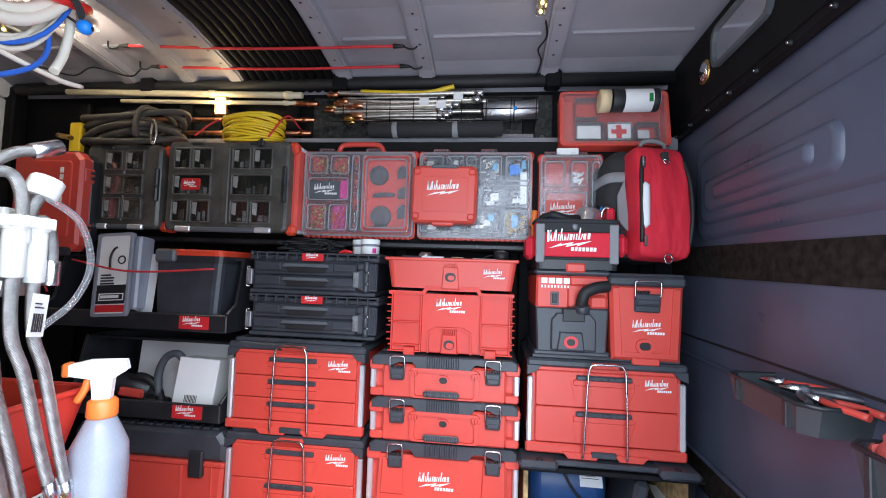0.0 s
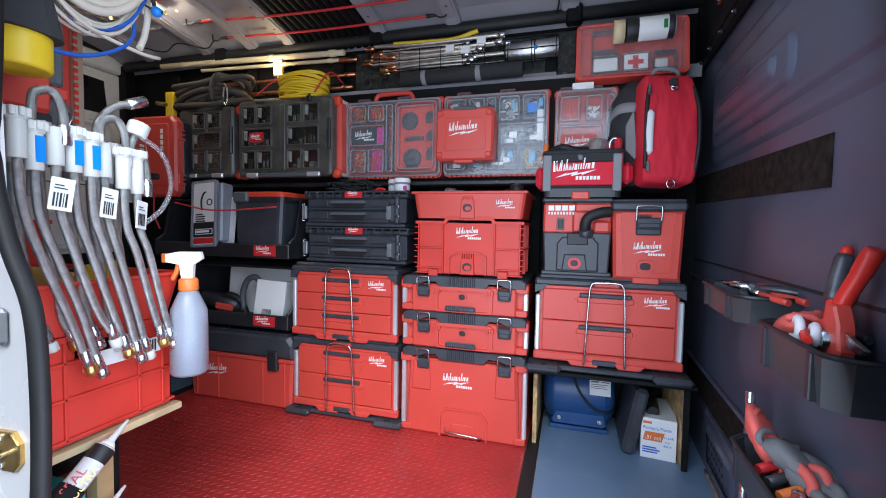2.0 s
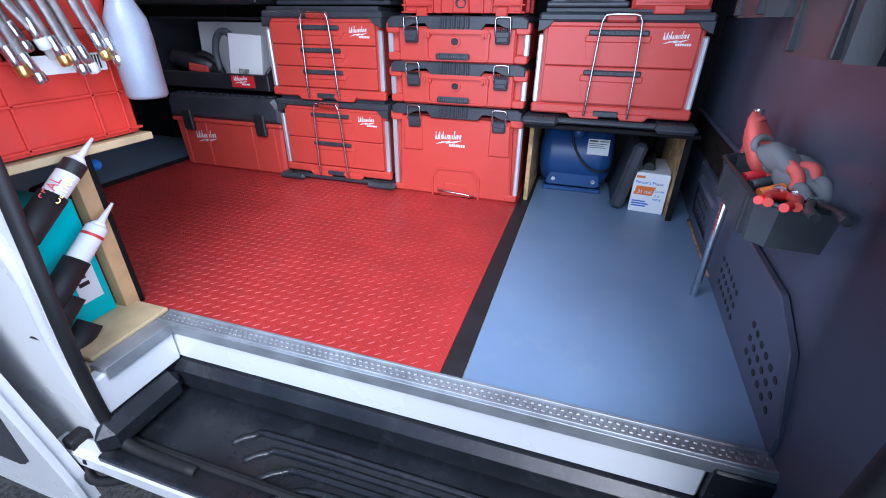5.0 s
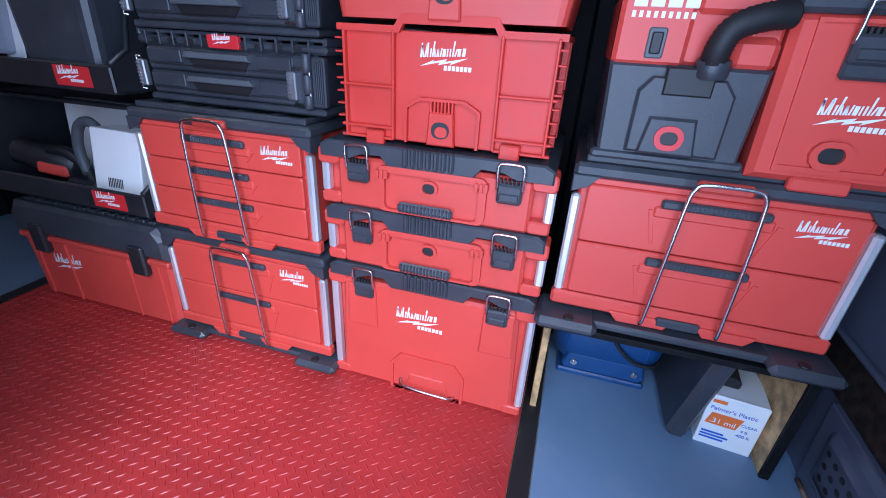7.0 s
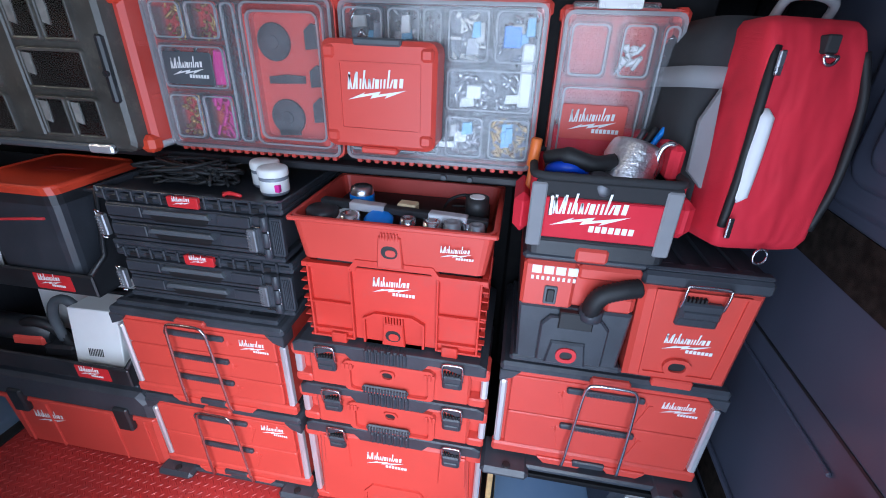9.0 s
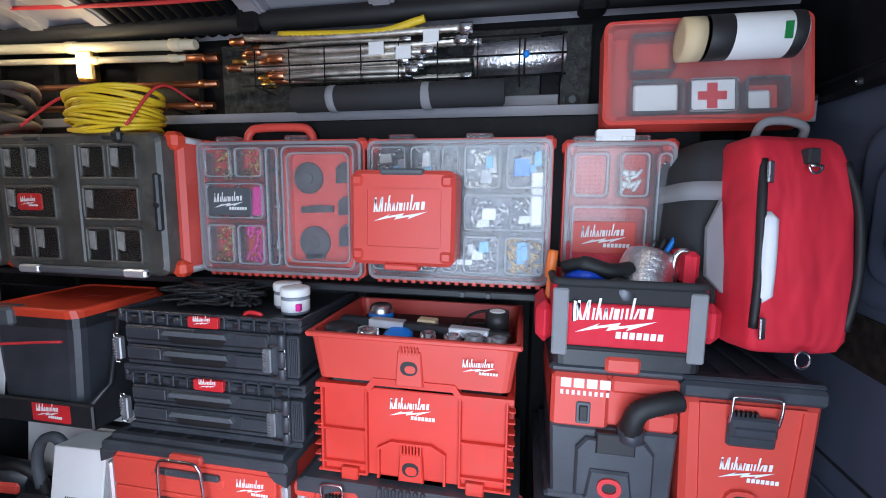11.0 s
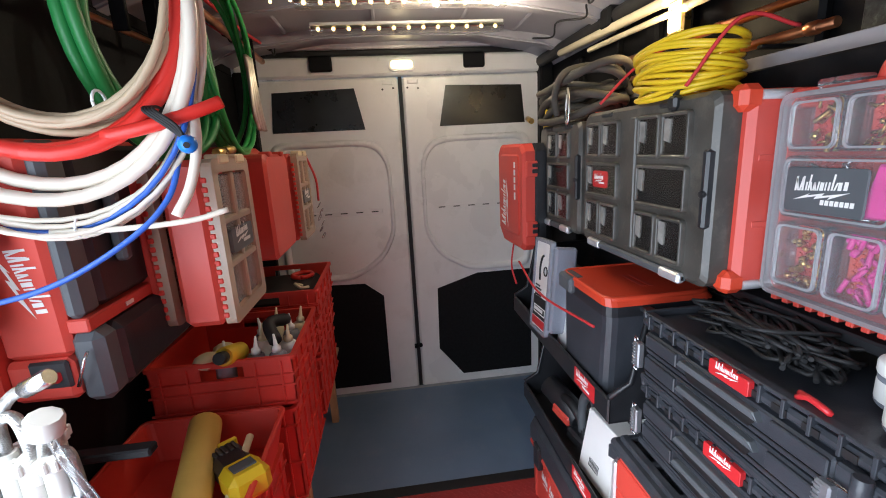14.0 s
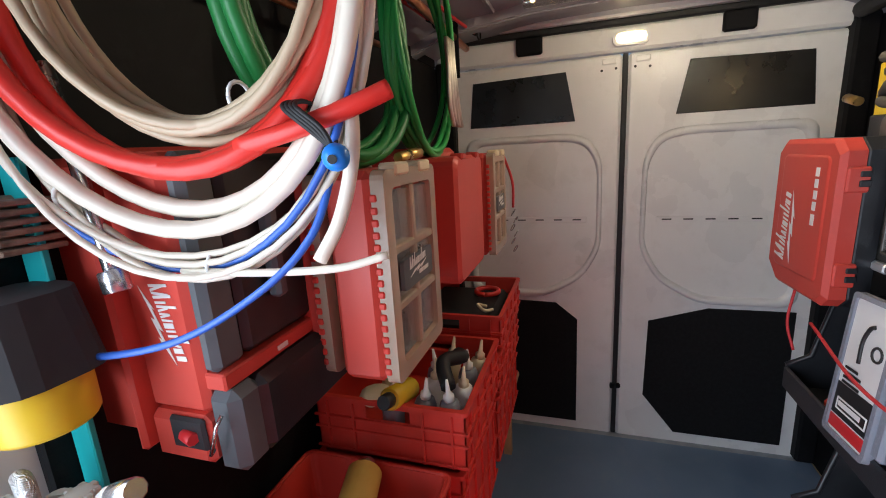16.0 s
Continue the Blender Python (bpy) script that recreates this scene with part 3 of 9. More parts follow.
for x in (-2.2, -1.75, -1.42, -1.16, -0.60, -0.19, 0.38):
    roof_strip(g, x, x + 0.012, -0.036, 0.04, 1, 8)
    roof_strip(g, x + 0.012, x + 0.064, -0.042, 0.012, 1, 8)
    roof_strip(g, x + 0.064, x + 0.076, -0.036, 0.04, 1, 8)
for x0, x1 in ((-0.50, -0.21), (-0.10, 0.36), (0.48, 0.96), (-2.1, -1.78), (-1.66, -1.44)):
    for y in (0.55, 0.95, 1.35, 1.62):
        zc = np.interp(y, [p[0] for p in prof], [p[1] for p in prof])
        g.box(x0, x1, y, y + 0.02, zc - 0.012, zc + 0.004, 0.005)
setting("ceiling", g, ROOF, "grey painted sheet metal van roof with cross ribs")
g = G()
for k in range(11):
    x = -1.07 + k * 0.043
    g.tube([(x, y, z - 0.018) for y, z in prof[1:8]], 0.021, 8)
setting("ceiling_dark_panel", g, WALL_BLACK, "black corrugated panel across the roof")
dark = G()
for x in (-1.135, -0.575, -0.165, 0.405):
    for y in np.arange(0.9, 1.8, 0.09):
        zc = np.interp(y, [p[0] for p in prof], [p[1] for p in prof]) - 0.043
        dark.cyl((x + 0.013, y, zc), (x + 0.013, y, zc - 0.0008), 0.006, 8)
setting("rib_holes", dark, INK, "round dark holes in the roof ribs")

# bulkhead behind the cab
BK = pose(0.945, 0.40, 0, 0, 0, -2.4)
bulk = thing("bulkhead", "dark blue-grey pressed metal bulkhead behind the cab", "", BK, "", "structure")
part("panel", G().box(0.0, 0.05, -0.20, 1.62, -0.10, 1.98, 0.004), BULK, bulk)
TOX = Matrix.Rotation(radians(-90), 4, "Z")


def press(g, rect, r, base, steps, cap=True):
    """A pressed plateau with soft slopes: rect is x0, x1, z0, z1; steps are (inset, height) from the base outwards."""
    x0, x1, z0, z1 = rect
    loops = [[(x, base - hgt, z) for x, z in rrect(x0 + q, x1 - q, z0 + q, z1 - q, max(0.004, r - q), 5)] for q, hgt in steps]
    n = len(loops[0])
    o = len(g.v)
    g.add([p for lp in loops for p in lp], [(a * n + k, a * n + (k + 1) % n, (a + 1) * n + (k + 1) % n, (a + 1) * n + k) for a in range(len(loops) - 1) for k in range(n)], True)
    if cap:
        g.f.append(tuple(o + (len(loops) - 1) * n + k for k in range(n)))
        g.sm.append(False)
    return g


SLOPE = [(0.0, -0.002), (0.004, 0.001), (0.014, 0.012), (0.024, 0.0155), (0.032, 0.016)]
NARROW = [(0.0, -0.002), (0.003, 0.001), (0.010, 0.010), (0.018, 0.0135), (0.024, 0.014)]
part("pressed_field", press(G().at(TOX), (-1.285, 0.16, 1.19, 1.58), 0.07, 0.0, SLOPE), BULK, bulk)
part("pressed_field", press(G().at(TOX), (-1.215, 0.16, 1.245, 1.505), 0.06, -0.016, NARROW), BULK, bulk)
part("pressed_field", press(G().at(TOX), (-1.150, -0.475, 1.285, 1.415), 0.045, -0.030, NARROW), BULK, bulk)
part("pressed_field", press(G().at(TOX), (-1.050, -0.550, 1.318, 1.382), 0.022, -0.044, NARROW), BULK, bulk)
part("felt_stripe", G().at(TOX).prism([(-1.62, 1.065), (-0.36, 1.030), (-0.36, 1.140), (-1.62, 1.185)], -0.004, 0.001), FELT, bulk, "brown-black felt stripe")
part("joint_line", G().box(-0.0025, 0.001, -0.2, 1.62, 0.806, 0.813, 0), INK, bulk)
part("crease", G().box(-0.010, 0.001, 0.9, 1.62, 0.728, 0.74, 0.004), BULK, bulk)
part("lower_lip", G().box(-0.016, 0.001, 0.72, 1.62, 0.362, 0.376, 0.005), BULK, bulk)
part("lower_felt", G().box(-0.004, 0.001, 0.62, 1.62, 0.245, 0.361, 0.001), FELT, bulk, "black felt band above the vent plate")
part("upper_cover", G().box(-0.03, 0.001, -0.2, 1.62, 1.652, 2.0, 0.012), WALL_BLACK, bulk, "black upper cover of the bulkhead")
part("cover_lip", G().box(-0.036, -0.028, -0.2, 1.62, 1.690, 1.700, 0.003), WALL_BLACK, bulk)
for y in np.arange(0.18, 1.5, 0.157):
    part("stud", G().ball((-0.032, y, 1.668), 0.009, 8), RUBBER, bulk)
    part("stud_pin", G().cyl((-0.038, y, 1.668), (-0.043, y, 1.668), 0.004, 8), STEEL, bulk)

# rear doors
RX = -2.49
rear = {}
for nm, ya, yb in (("door_left", 0.22, 1.068), ("door_right", 1.092, 1.94)):
    d = setting(nm, G().box(RX - 0.06, RX, ya, yb, -0.03, 1.91, 0.012), DOOR_PAINT, "white painted rear cargo door, closed")
    rear[nm] = d
    F = 1 if nm == "door_right" else -1
    def ys(P):
        Q = [((y if F > 0 else 2.16 - y), z) for y, z in P]
        return Q
    gm = Matrix.Translation((RX, 0, 0)) @ Matrix.Rotation(radians(90), 4, "Z")
    win = [(1.293, 1.633), (1.80, 1.633), (1.78, 1.845), (1.337, 1.856)]
    pan = [(1.225, 0.652), (1.216, 0.245), (1.367, 0.05), (1.83, 0.05), (1.83, 0.732), (1.482, 0.732)] if F > 0 else [(1.272, 0.636), (1.272, 0.043), (1.83, 0.043), (1.83, 0.74), (1.38, 0.724)]
    emb = [(1.164, 1.02), (1.25, 0.86), (1.44, 0.750), (1.83, 0.750), (1.83, 1.582), (1.325, 1.582), (1.225, 1.554), (1.167, 1.45)]
    for pn, P, th, ma, lb in (("window_cover", win, 0.006, SMOKE, "glossy black blanked window"), ("lower_board", pan, 0.008, BOARD, "matt black board with cut corners")):
        gg = G()
        gg.m = gm
        Q = ys(P)
        gg.prism(Q, -th, 0.002, 0.002)
        part(pn, gg, ma, d, lb)
    gg = G()
    gg.m = gm
    Q = ys(emb)
    mx_, mz_ = sum(p[0] for p in Q) / 8, sum(p[1] for p in Q) / 8
    Q2 = []
    for k in range(8):
        a, b, c = Vector(Q[k - 1]), Vector(Q[k]), Vector(Q[(k + 1) % 8])
        for u in (0.0, 0.25, 0.5, 0.75, 1.0):
            p0, p1 = b.lerp(a, min(0.45, 0.07 / (a - b).length)), b.lerp(c, min(0.45, 0.07 / (c - b).length))
            Q2.append(p0.lerp(b, u).lerp(b.lerp(p1, u), u))
    hw_ = max(abs(p[0] - mx_) for p in Q2)
    hh_ = max(abs(p[1] - mz_) for p in Q2)
    lips = ((0.0, -0.001), (0.003, 0.006), (0.010, 0.017), (0.018, 0.020), (0.030, 0.019), (0.038, 0.012), (0.044, -0.001))
    nq = len(Q2)
    gg.add([(mx_ + (p[0] - mx_) * (1 - e / hw_), -t, mz_ + (p[1] - mz_) * (1 - e / hh_)) for e, t in lips for p in Q2], [(a * nq + k, a * nq + (k + 1) % nq, (a + 1) * nq + (k + 1) % nq, (a + 1) * nq + k) for a in range(len(lips) - 1) for k in range(nq)], True)
    part("pressed_frame", gg, DOOR_PAINT, d)
    part("slot_rib", G().at(gm).box(min(1.235 if F > 0 else 0.48, 1.235), (1.68 if F > 0 else 0.925), -0.004, 0.001, 1.148, 1.177, 0.003), DOOR_PAINT, d)
    gg = G()
    gg.m = gm
    for k in range(5):
        a = 1.26 + k * 0.09
        a = a if F > 0 else 2.16 - a - 0.04
        gg.box(a, a + 0.04, -0.0052, -0.003, 1.16, 1.166, 0)
    part("slot", gg, INK, d)
    for (a, z) in ((1.13, 1.88), (1.17, 1.88), (1.12, 1.85), (1.18, 1.845)):
        a = a if F > 0 else 2.16 - a
        part("screw_hole", G().cyl((RX - 0.002, a, z), (RX + 0.0012, a, z), 0.006, 8), INK, d)
    hy = 1.15 if F > 0 else 1.01
    part("hinge_plate", G().box(RX, RX + 0.012, hy - 0.03, hy + 0.03, 1.868, 1.893, 0.003), DOOR_PAINT, d)
setting("door_gap_seal", G().box(RX - 0.03, RX - 0.002, 1.069, 1.091, -0.03, 1.91, 0.002), RUBBER, "black rubber seal between the rear doors")
part("door_latch", G().box(RX, RX + 0.025, 1.055, 1.08, 0.27, 0.295, 0.004).cyl((RX, 1.095, 0.285), (RX + 0.02, 1.095, 0.285), 0.012, 10), WALL_BLACK, rear["door_left"])
setting("rear_header", G().box(RX - 0.06, RX + 0.02, 0.20, 1.96, 1.915, 2.02, 0.012).box(RX - 0.02, RX + 0.06, 0.30, 1.86, 2.05, 2.10, 0.01), DOOR_PAINT, "white painted beam over the rear doors")
setting("rear_header_seal", G().box(RX - 0.01, RX + 0.03, 0.20, 1.96, 2.021, 2.049, 0.006), RUBBER, "black seal above the rear doors")
setting("rear_pillars", G().box(RX - 0.06, RX + 0.05, 1.88, 1.96, 0, 1.98, 0.01).box(RX - 0.06, RX + 0.05, 0.20, 0.29, 0, 1.95, 0.01), WALL_BLACK, "black rear corner pillars")
for y in (0.60, 1.44):
    setting("header_clip", G().box(RX + 0.02, RX + 0.045, y, y + 0.12, 1.94, 2.02, 0.008), WALL_BLACK, "black bracket on the rear beam")
setting("rear_threshold", G().box(RX - 0.06, -2.452, 0.25, 1.9, -0.04, -0.005, 0.004), GALV, "bare metal threshold at the rear doors")

# door pillars and the open sliding door
pil = setting("door_pillar_rear", G().prism([(-0.445, -0.22), (-0.452, 0.10), (-0.405, 0.45), (-0.400, 0.72), (-0.47, 0.93), (-0.50, 1.95), (-0.95, 1.95), (-0.95, -0.30), (-0.46, -0.30)], 0.175, 0.185, 0.002), PAINT, "white painted body pillar at the sliding door")
fp = setting("door_pillar_front", G().box(0.924, 2.3, 0.165, 0.21, -0.5, 1.95, 0.02), PAINT, "white painted front body pillar beside the sliding door")
part("jamb", G().box(0.955, 1.0, 0.19, 0.40, -0.1, 1.95, 0.02), BULK, fp)
part("pillar_swage", G().tube(spline([(1.02, 0.168, -0.2), (1.05, 0.168, 0.25), (1.10, 0.166, 0.38), (1.14, 0.168, 0.9), (1.12, 0.168, 1.9)], 6), 0.02, 10), PAINT, fp)
seal = thing("door_seal", "thick black rubber seal round the sliding door opening", "", None, "", "structure")
part("seal_rear", G().tube(spline([(-0.46, 0.18, 1.90), (-0.472, 0.175, 1.3), (-0.485, 0.172, 1.05), (-0.445, 0.17, 0.90), (-0.392, 0.17, 0.79), (-0.379, 0.17, 0.66), (-0.383, 0.17, 0.50), (-0.400, 0.17, 0.36), (-0.432, 0.17, 0.10), (-0.440, 0.17, -0.08), (-0.425, 0.17, -0.17), (-0.37, 0.17, -0.205), (-0.2, 0.172, -0.215)], 6), 0.014, 10), RUBBER, seal)
part("seal_front", G().tube(spline([(0.918, 0.17, 1.90), (0.915, 0.17, 1.0), (0.909, 0.17, 0.6), (0.899, 0.17, 0.45), (0.886, 0.17, 0.2), (0.872, 0.17, -0.05), (0.84, 0.17, -0.17), (0.7, 0.172, -0.215)], 6), 0.0165, 10), RUBBER, seal)
part("seal_top", G().tube([(-0.46, 0.18, 1.90), (0.3, 0.18, 1.905), (0.918, 0.17, 1.90)], 0.02, 10), RUBBER, seal)
part("striker_plate", G().prism([(-0.526, 0.517), (-0.508, 0.499), (-0.448, 0.501), (-0.430, 0.519), (-0.430, 0.553), (-0.448, 0.571), (-0.508, 0.569), (-0.526, 0.551)], 0.166, 0.176, 0.002), BRASS, pil, "yellow zinc striker plate")
part("striker_loop", G().tube(spline([(-0.514, 0.17, 0.535), (-0.512, 0.15, 0.535), (-0.487, 0.143, 0.534), (-0.465, 0.15, 0.533), (-0.463, 0.17, 0.533)], 5), 0.006, 8), STEEL, pil)
for dz in (-0.024, 0.024):
    part("screw", G().cyl((-0.478, 0.168, 0.535 + dz), (-0.478, 0.162, 0.535 + dz), 0.009, 8), STEEL, pil)
part("upper_guide", G().box(-0.64, -0.455, 0.160, 0.177, 0.72, 0.785, 0.008), GALV, pil, "shiny metal roller guide")
part("guide_slot", G().box(-0.63, -0.49, 0.156, 0.162, 0.738, 0.758, 0.004), ALU, pil)
part("guide_screw", G().cyl((-0.472, 0.161, 0.752), (-0.472, 0.155, 0.752), 0.011, 8), STEEL, pil)
part("buffer", G().box(-0.64, -0.612, 0.150, 0.177, 0.40, 0.52, 0.008), RUBBER, pil)
part("plug", G().cyl((-0.625, 0.177, 0.64), (-0.625, 0.163, 0.64), 0.026, 12).cyl((-0.625, 0.177, 0.57), (-0.625, 0.166, 0.57), 0.013, 10), RUBBER, pil)
part("pillar_press", G().tube(spline([(-0.53, 0.177, 0.69), (-0.54, 0.175, 0.45), (-0.48, 0.175, 0.28), (-0.49, 0.175, 0.07), (-0.46, 0.175, -0.13)], 5), 0.014, 8), PAINT, pil)
part("catch", G().box(-0.575, -0.535, 0.13, 0.177, -0.28, -0.20, 0.006).cyl((-0.54, 0.15, -0.245), (-0.50, 0.13, -0.25), 0.012, 8), RUBBER, pil, "black rubber lower door catch")
part("lower_link", G().tube(spline([(-0.55, 0.14, -0.28), (-0.50, 0.12, -0.31), (-0.42, 0.14, -0.295), (-0.38, 0.16, -0.26)], 5), 0.012, 8), RUBBER, pil)
sl = thing("sliding_door", "white painted sliding van door, slid open", "van door")
part("outer_skin", G().prism([(-2.1, -0.36), (-0.575, -0.395), (-0.502, -0.385), (-0.515, -0.29), (-0.545, -0.19), (-0.615, 0.02), (-0.645, 0.20), (-0.665, 0.33), (-0.71, 0.8), (-0.74, 1.9), (-2.1, 1.9)], 0.08, 0.095, 0.006), PAINT, sl)
part("cladding", G().prism([(-2.1, -0.235), (-0.622, -0.237), (-0.618, -0.012), (-0.632, 0.006), (-2.1, 0.018)], 0.066, 0.083, 0.006), CLAD, sl, "dark grey plastic side cladding")
part("door_edge", G().prism([(-0.68, -0.34), (-0.51, -0.375), (-0.522, -0.29), (-0.552, -0.19), (-0.622, 0.02), (-0.652, 0.20), (-0.672, 0.33), (-0.717, 0.8), (-0.747, 1.9), (-0.82, 1.9)], 0.096, 0.12, 0.004), PAINT, sl)
wheel = thing("rear_wheel", "worn black tyre under the van beside the sliding door", "wheel", pose(-1.40, 0.16, -0.345))
part("tyre", G().at(Matrix.Rotation(radians(-90), 4, "X")).lathe([(0.20, 0.0), (0.25, -0.012), (0.31, -0.008), (0.328, 0.012), (0.335, 0.04), (0.335, 0.18), (0.328, 0.21), (0.30, 0.225), (0.20, 0.22)], 40), RUBBER, wheel)
part("rim", G().at(Matrix.Rotation(radians(-90), 4, "X")).lathe([(0.05, 0.03), (0.12, 0.02), (0.17, 0.035), (0.20, 0.0), (0.205, 0.21), (0.05, 0.21)], 32), GREY_PL, wheel)
side = thing("side_marker_lamp", "black framed oblong marker lamp with ribbed clear lens", "lamp", pose(0.960, 0.162, 0.495, 0, 4, 0) @ Matrix.Scale(0.66, 4))
part("frame", G().prism(rrect(-0.026, 0.026, -0.068, 0.068, 0.014), -0.010, 0.004, 0.004), RUBBER, side)
for k in range(5):
    part("lens", G().box(-0.014, 0.014, -0.014, -0.008, -0.043 + k * 0.018, -0.028 + k * 0.018, 0.004), ROOF, side)
for z in (-0.057, 0.057):
    part("screw", G().cyl((0, -0.009, z), (0, -0.013, z), 0.006, 8), STEEL, side)
HANDLE = mat("handle_grey", (0.085, 0.10, 0.14), 0.4, var=0.1)
grab = thing("grab_handle", "curved blue-grey grab handle on the door pillar", "handle")
part("bar", G().tube(spline([(0.87, 0.26, 1.10), (0.86, 0.24, 0.95), (0.855, 0.23, 0.83), (0.865, 0.23, 0.775), (0.90, 0.235, 0.748), (0.95, 0.24, 0.745)], 6), 0.0115, 10), HANDLE, grab)
part("foot", G().cyl((0.935, 0.24, 0.745), (0.965, 0.24, 0.745), 0.024, 12), HANDLE, grab)
part("cap_bolt", G().cyl((0.925, 0.222, 0.75), (0.925, 0.214, 0.75), 0.011, 8), STEEL, grab)


# ---- tool boxes of the stack ----
def drawer_unit(n, label):
    """A stackable tool chest: red, with n drawers, a black top, metal corner posts and a wire bail."""
    w, h, d = 0.565, 0.357, 0.41
    t = thing("drawer_tool_chest", label, "tool chest")
    pieces("body", G().box(-w / 2 + 0.016, w / 2 - 0.016, 0.018, d, 0.012, h - 0.045, 0.006).box(-w / 2, w / 2, 0.0, 0.03, 0.0, 0.036, 0.006).box(-w / 2 + 0.026, w / 2 - 0.026, 0.004, 0.03, h - 0.06, h - 0.045, 0.003), RED, t, "", "body_flange")
    part("foot_lip", G().prism([(-0.15, 0.012), (-0.13, -0.012), (-0.03, -0.012), (-0.015, 0.012)], -0.008, 0.02, 0.003), RED, t)
    part("foot_lip", G().prism([(0.03, 0.012), (0.05, -0.012), (0.13, -0.012), (0.15, 0.012)], -0.008, 0.02, 0.003), RED, t)
    g = G().box(-w / 2, w / 2, -0.004, d, h - 0.046, h - 0.016, 0.008)
    for x in np.linspace(-w / 2 + 0.03, w / 2 - 0.03, 6):
        g.box(x - 0.008, x + 0.008, 0.03, d - 0.03, h - 0.017, h - 0.002, 0.003)
    for y in (0.014, 0.13, 0.25, d - 0.03):
        g.box(-w / 2 + 0.02, w / 2 - 0.02, y, y + 0.022, h - 0.017, h - 0.001, 0.003)
    for sx in (-1, 1):
        g.prism([(sx * w / 2, h - 0.078), (sx * w / 2, h - 0.04), (sx * (w / 2 - 0.055), h - 0.04), (sx * (w / 2 - 0.034), h - 0.064)][:: 1 if sx > 0 else -1], -0.006, 0.05, 0.003)
    pieces("top", g, SLATE, t, "black moulded top with recesses", "top_rib")
    for sx in (-1, 1):
        part("corner_post", G().box(sx * (w / 2 - 0.004), sx * (w / 2 - 0.024), 0.002, 0.026, 0.036, h - 0.085, 0.005), ALU, t, "bare aluminium corner post")
    zs = np.linspace(0.040, h - 0.058, n + 1)
    for k in range(n):
        z0, z1 = zs[k] + 0.0015, zs[k + 1] - 0.0015
        dr = part("drawer", G().prism(rrect(-w / 2 + 0.034, w / 2 - 0.034, z0, z1, 0.006, 2), 0.0, 0.03, 0.003).box(-0.115, 0.10, -0.004, 0.004, z1 - 0.050, z1 - 0.026, 0.004), RED, t)
        part("pull", G().box(-0.105, 0.09, -0.012, 0.002, z1 - 0.028, z1 - 0.010, 0.004), SLATE, dr, "black drawer pull")
        gr = G()
        for i in range(16):
            gr.box(-0.07 + i * 0.008, -0.066 + i * 0.008, -0.0135, -0.011, z1 - 0.026, z1 - 0.012, 0.001)
        part("grip_ribs", gr, SLATE, dr)
        part("side_step", G().prism([(0.09, z0 + 0.02), (0.115, z1 - 0.035), (0.105, z1 - 0.035), (0.083, z0 + 0.02)], -0.003, 0.003, 0.001), RED, dr)
        part("side_step", G().prism([(-0.10, z0 + 0.02), (-0.107, z0 + 0.02), (-0.125, z1 - 0.035), (-0.118, z1 - 0.035)], -0.003, 0.003, 0.001), RED, dr)
    part("handle_lug", G().box(-0.055, 0.045, -0.016, 0.02, h - 0.045, h - 0.022, 0.006), RED, t)
    part("wire_bail", G().tube(spline([(-0.082, -0.016, 0.0), (-0.080, -0.024, 0.03), (-0.074, -0.030, h * 0.5), (-0.068, -0.034, h - 0.06), (-0.062, -0.036, h - 0.034), (-0.05, -0.036, h - 0.024), (0.0, -0.036, h - 0.022), (0.042, -0.036, h - 0.024), (0.054, -0.036, h - 0.034), (0.060, -0.034, h - 0.06), (0.066, -0.030, h * 0.5), (0.070, -0.024, 0.03), (0.072, -0.016, 0.0)], 4), 0.0042, 8), STEEL, t, "bare steel wire bail")
    part("latch", G().box(-0.05, 0.04, -0.010, 0.01, -0.004, 0.018, 0.004), SLATE, t)
    mark(t, 0.135, -0.0005, h - 0.108, 0.085)
    return t


def latch(parent, x, z, wide=0.055):
    l = part("latch", G().box(x - wide / 2, x + wide / 2, -0.018, 0.0, z - 0.085, z - 0.040, 0.005).box(x - wide / 2 + 0.006, x + wide / 2 - 0.006, -0.022, -0.016, z - 0.078, z - 0.06, 0.003), SLATE, parent, "black plastic latch with wire loop")
    g = G()
    for k in range(6):
        g.box(x - wide / 2 + 0.004 + k * 0.0085, x - wide / 2 + 0.009 + k * 0.0085, -0.014, -0.002, z - 0.042, z - 0.030, 0.001)
    part("latch_teeth", g, INK, l)
    part("wire_loop", G().tube(spline([(x - wide / 2, -0.012, z - 0.055), (x - wide / 2, -0.018, z - 0.03), (x - wide / 2, -0.020, z - 0.004), (x - wide / 2 + 0.008, -0.020, z + 0.004), (x + wide / 2 - 0.008, -0.020, z + 0.004), (x + wide / 2, -0.020, z - 0.004), (x + wide / 2, -0.018, z - 0.03), (x + wide / 2, -0.012, z - 0.055)], 4), 0.0034, 8), STEEL, l)
    return l


def end_caps(t, w, z0, z1):
    for sx in (-1, 1):
        part("end_cap", G().prism(rrect(min(sx * w / 2, sx * (w / 2 - 0.055)), max(sx * w / 2, sx * (w / 2 - 0.055)), z1 - 0.04, z1, 0.010, 2), -0.004, 0.06, 0.004), RED, t)
        part("end_foot", G().prism(rrect(min(sx * (w / 2 - 0.004), sx * (w / 2 - 0.055)), max(sx * (w / 2 - 0.004), sx * (w / 2 - 0.055)), z0, z0 + 0.03, 0.008, 2), -0.002, 0.06, 0.004), RED, t)
        part("corner_post", G().box(sx * (w / 2 - 0.002), sx * (w / 2 - 0.022), 0.004, 0.03, z0 + 0.025, z1 - 0.035, 0.005), ALU, t, "bare aluminium corner post")


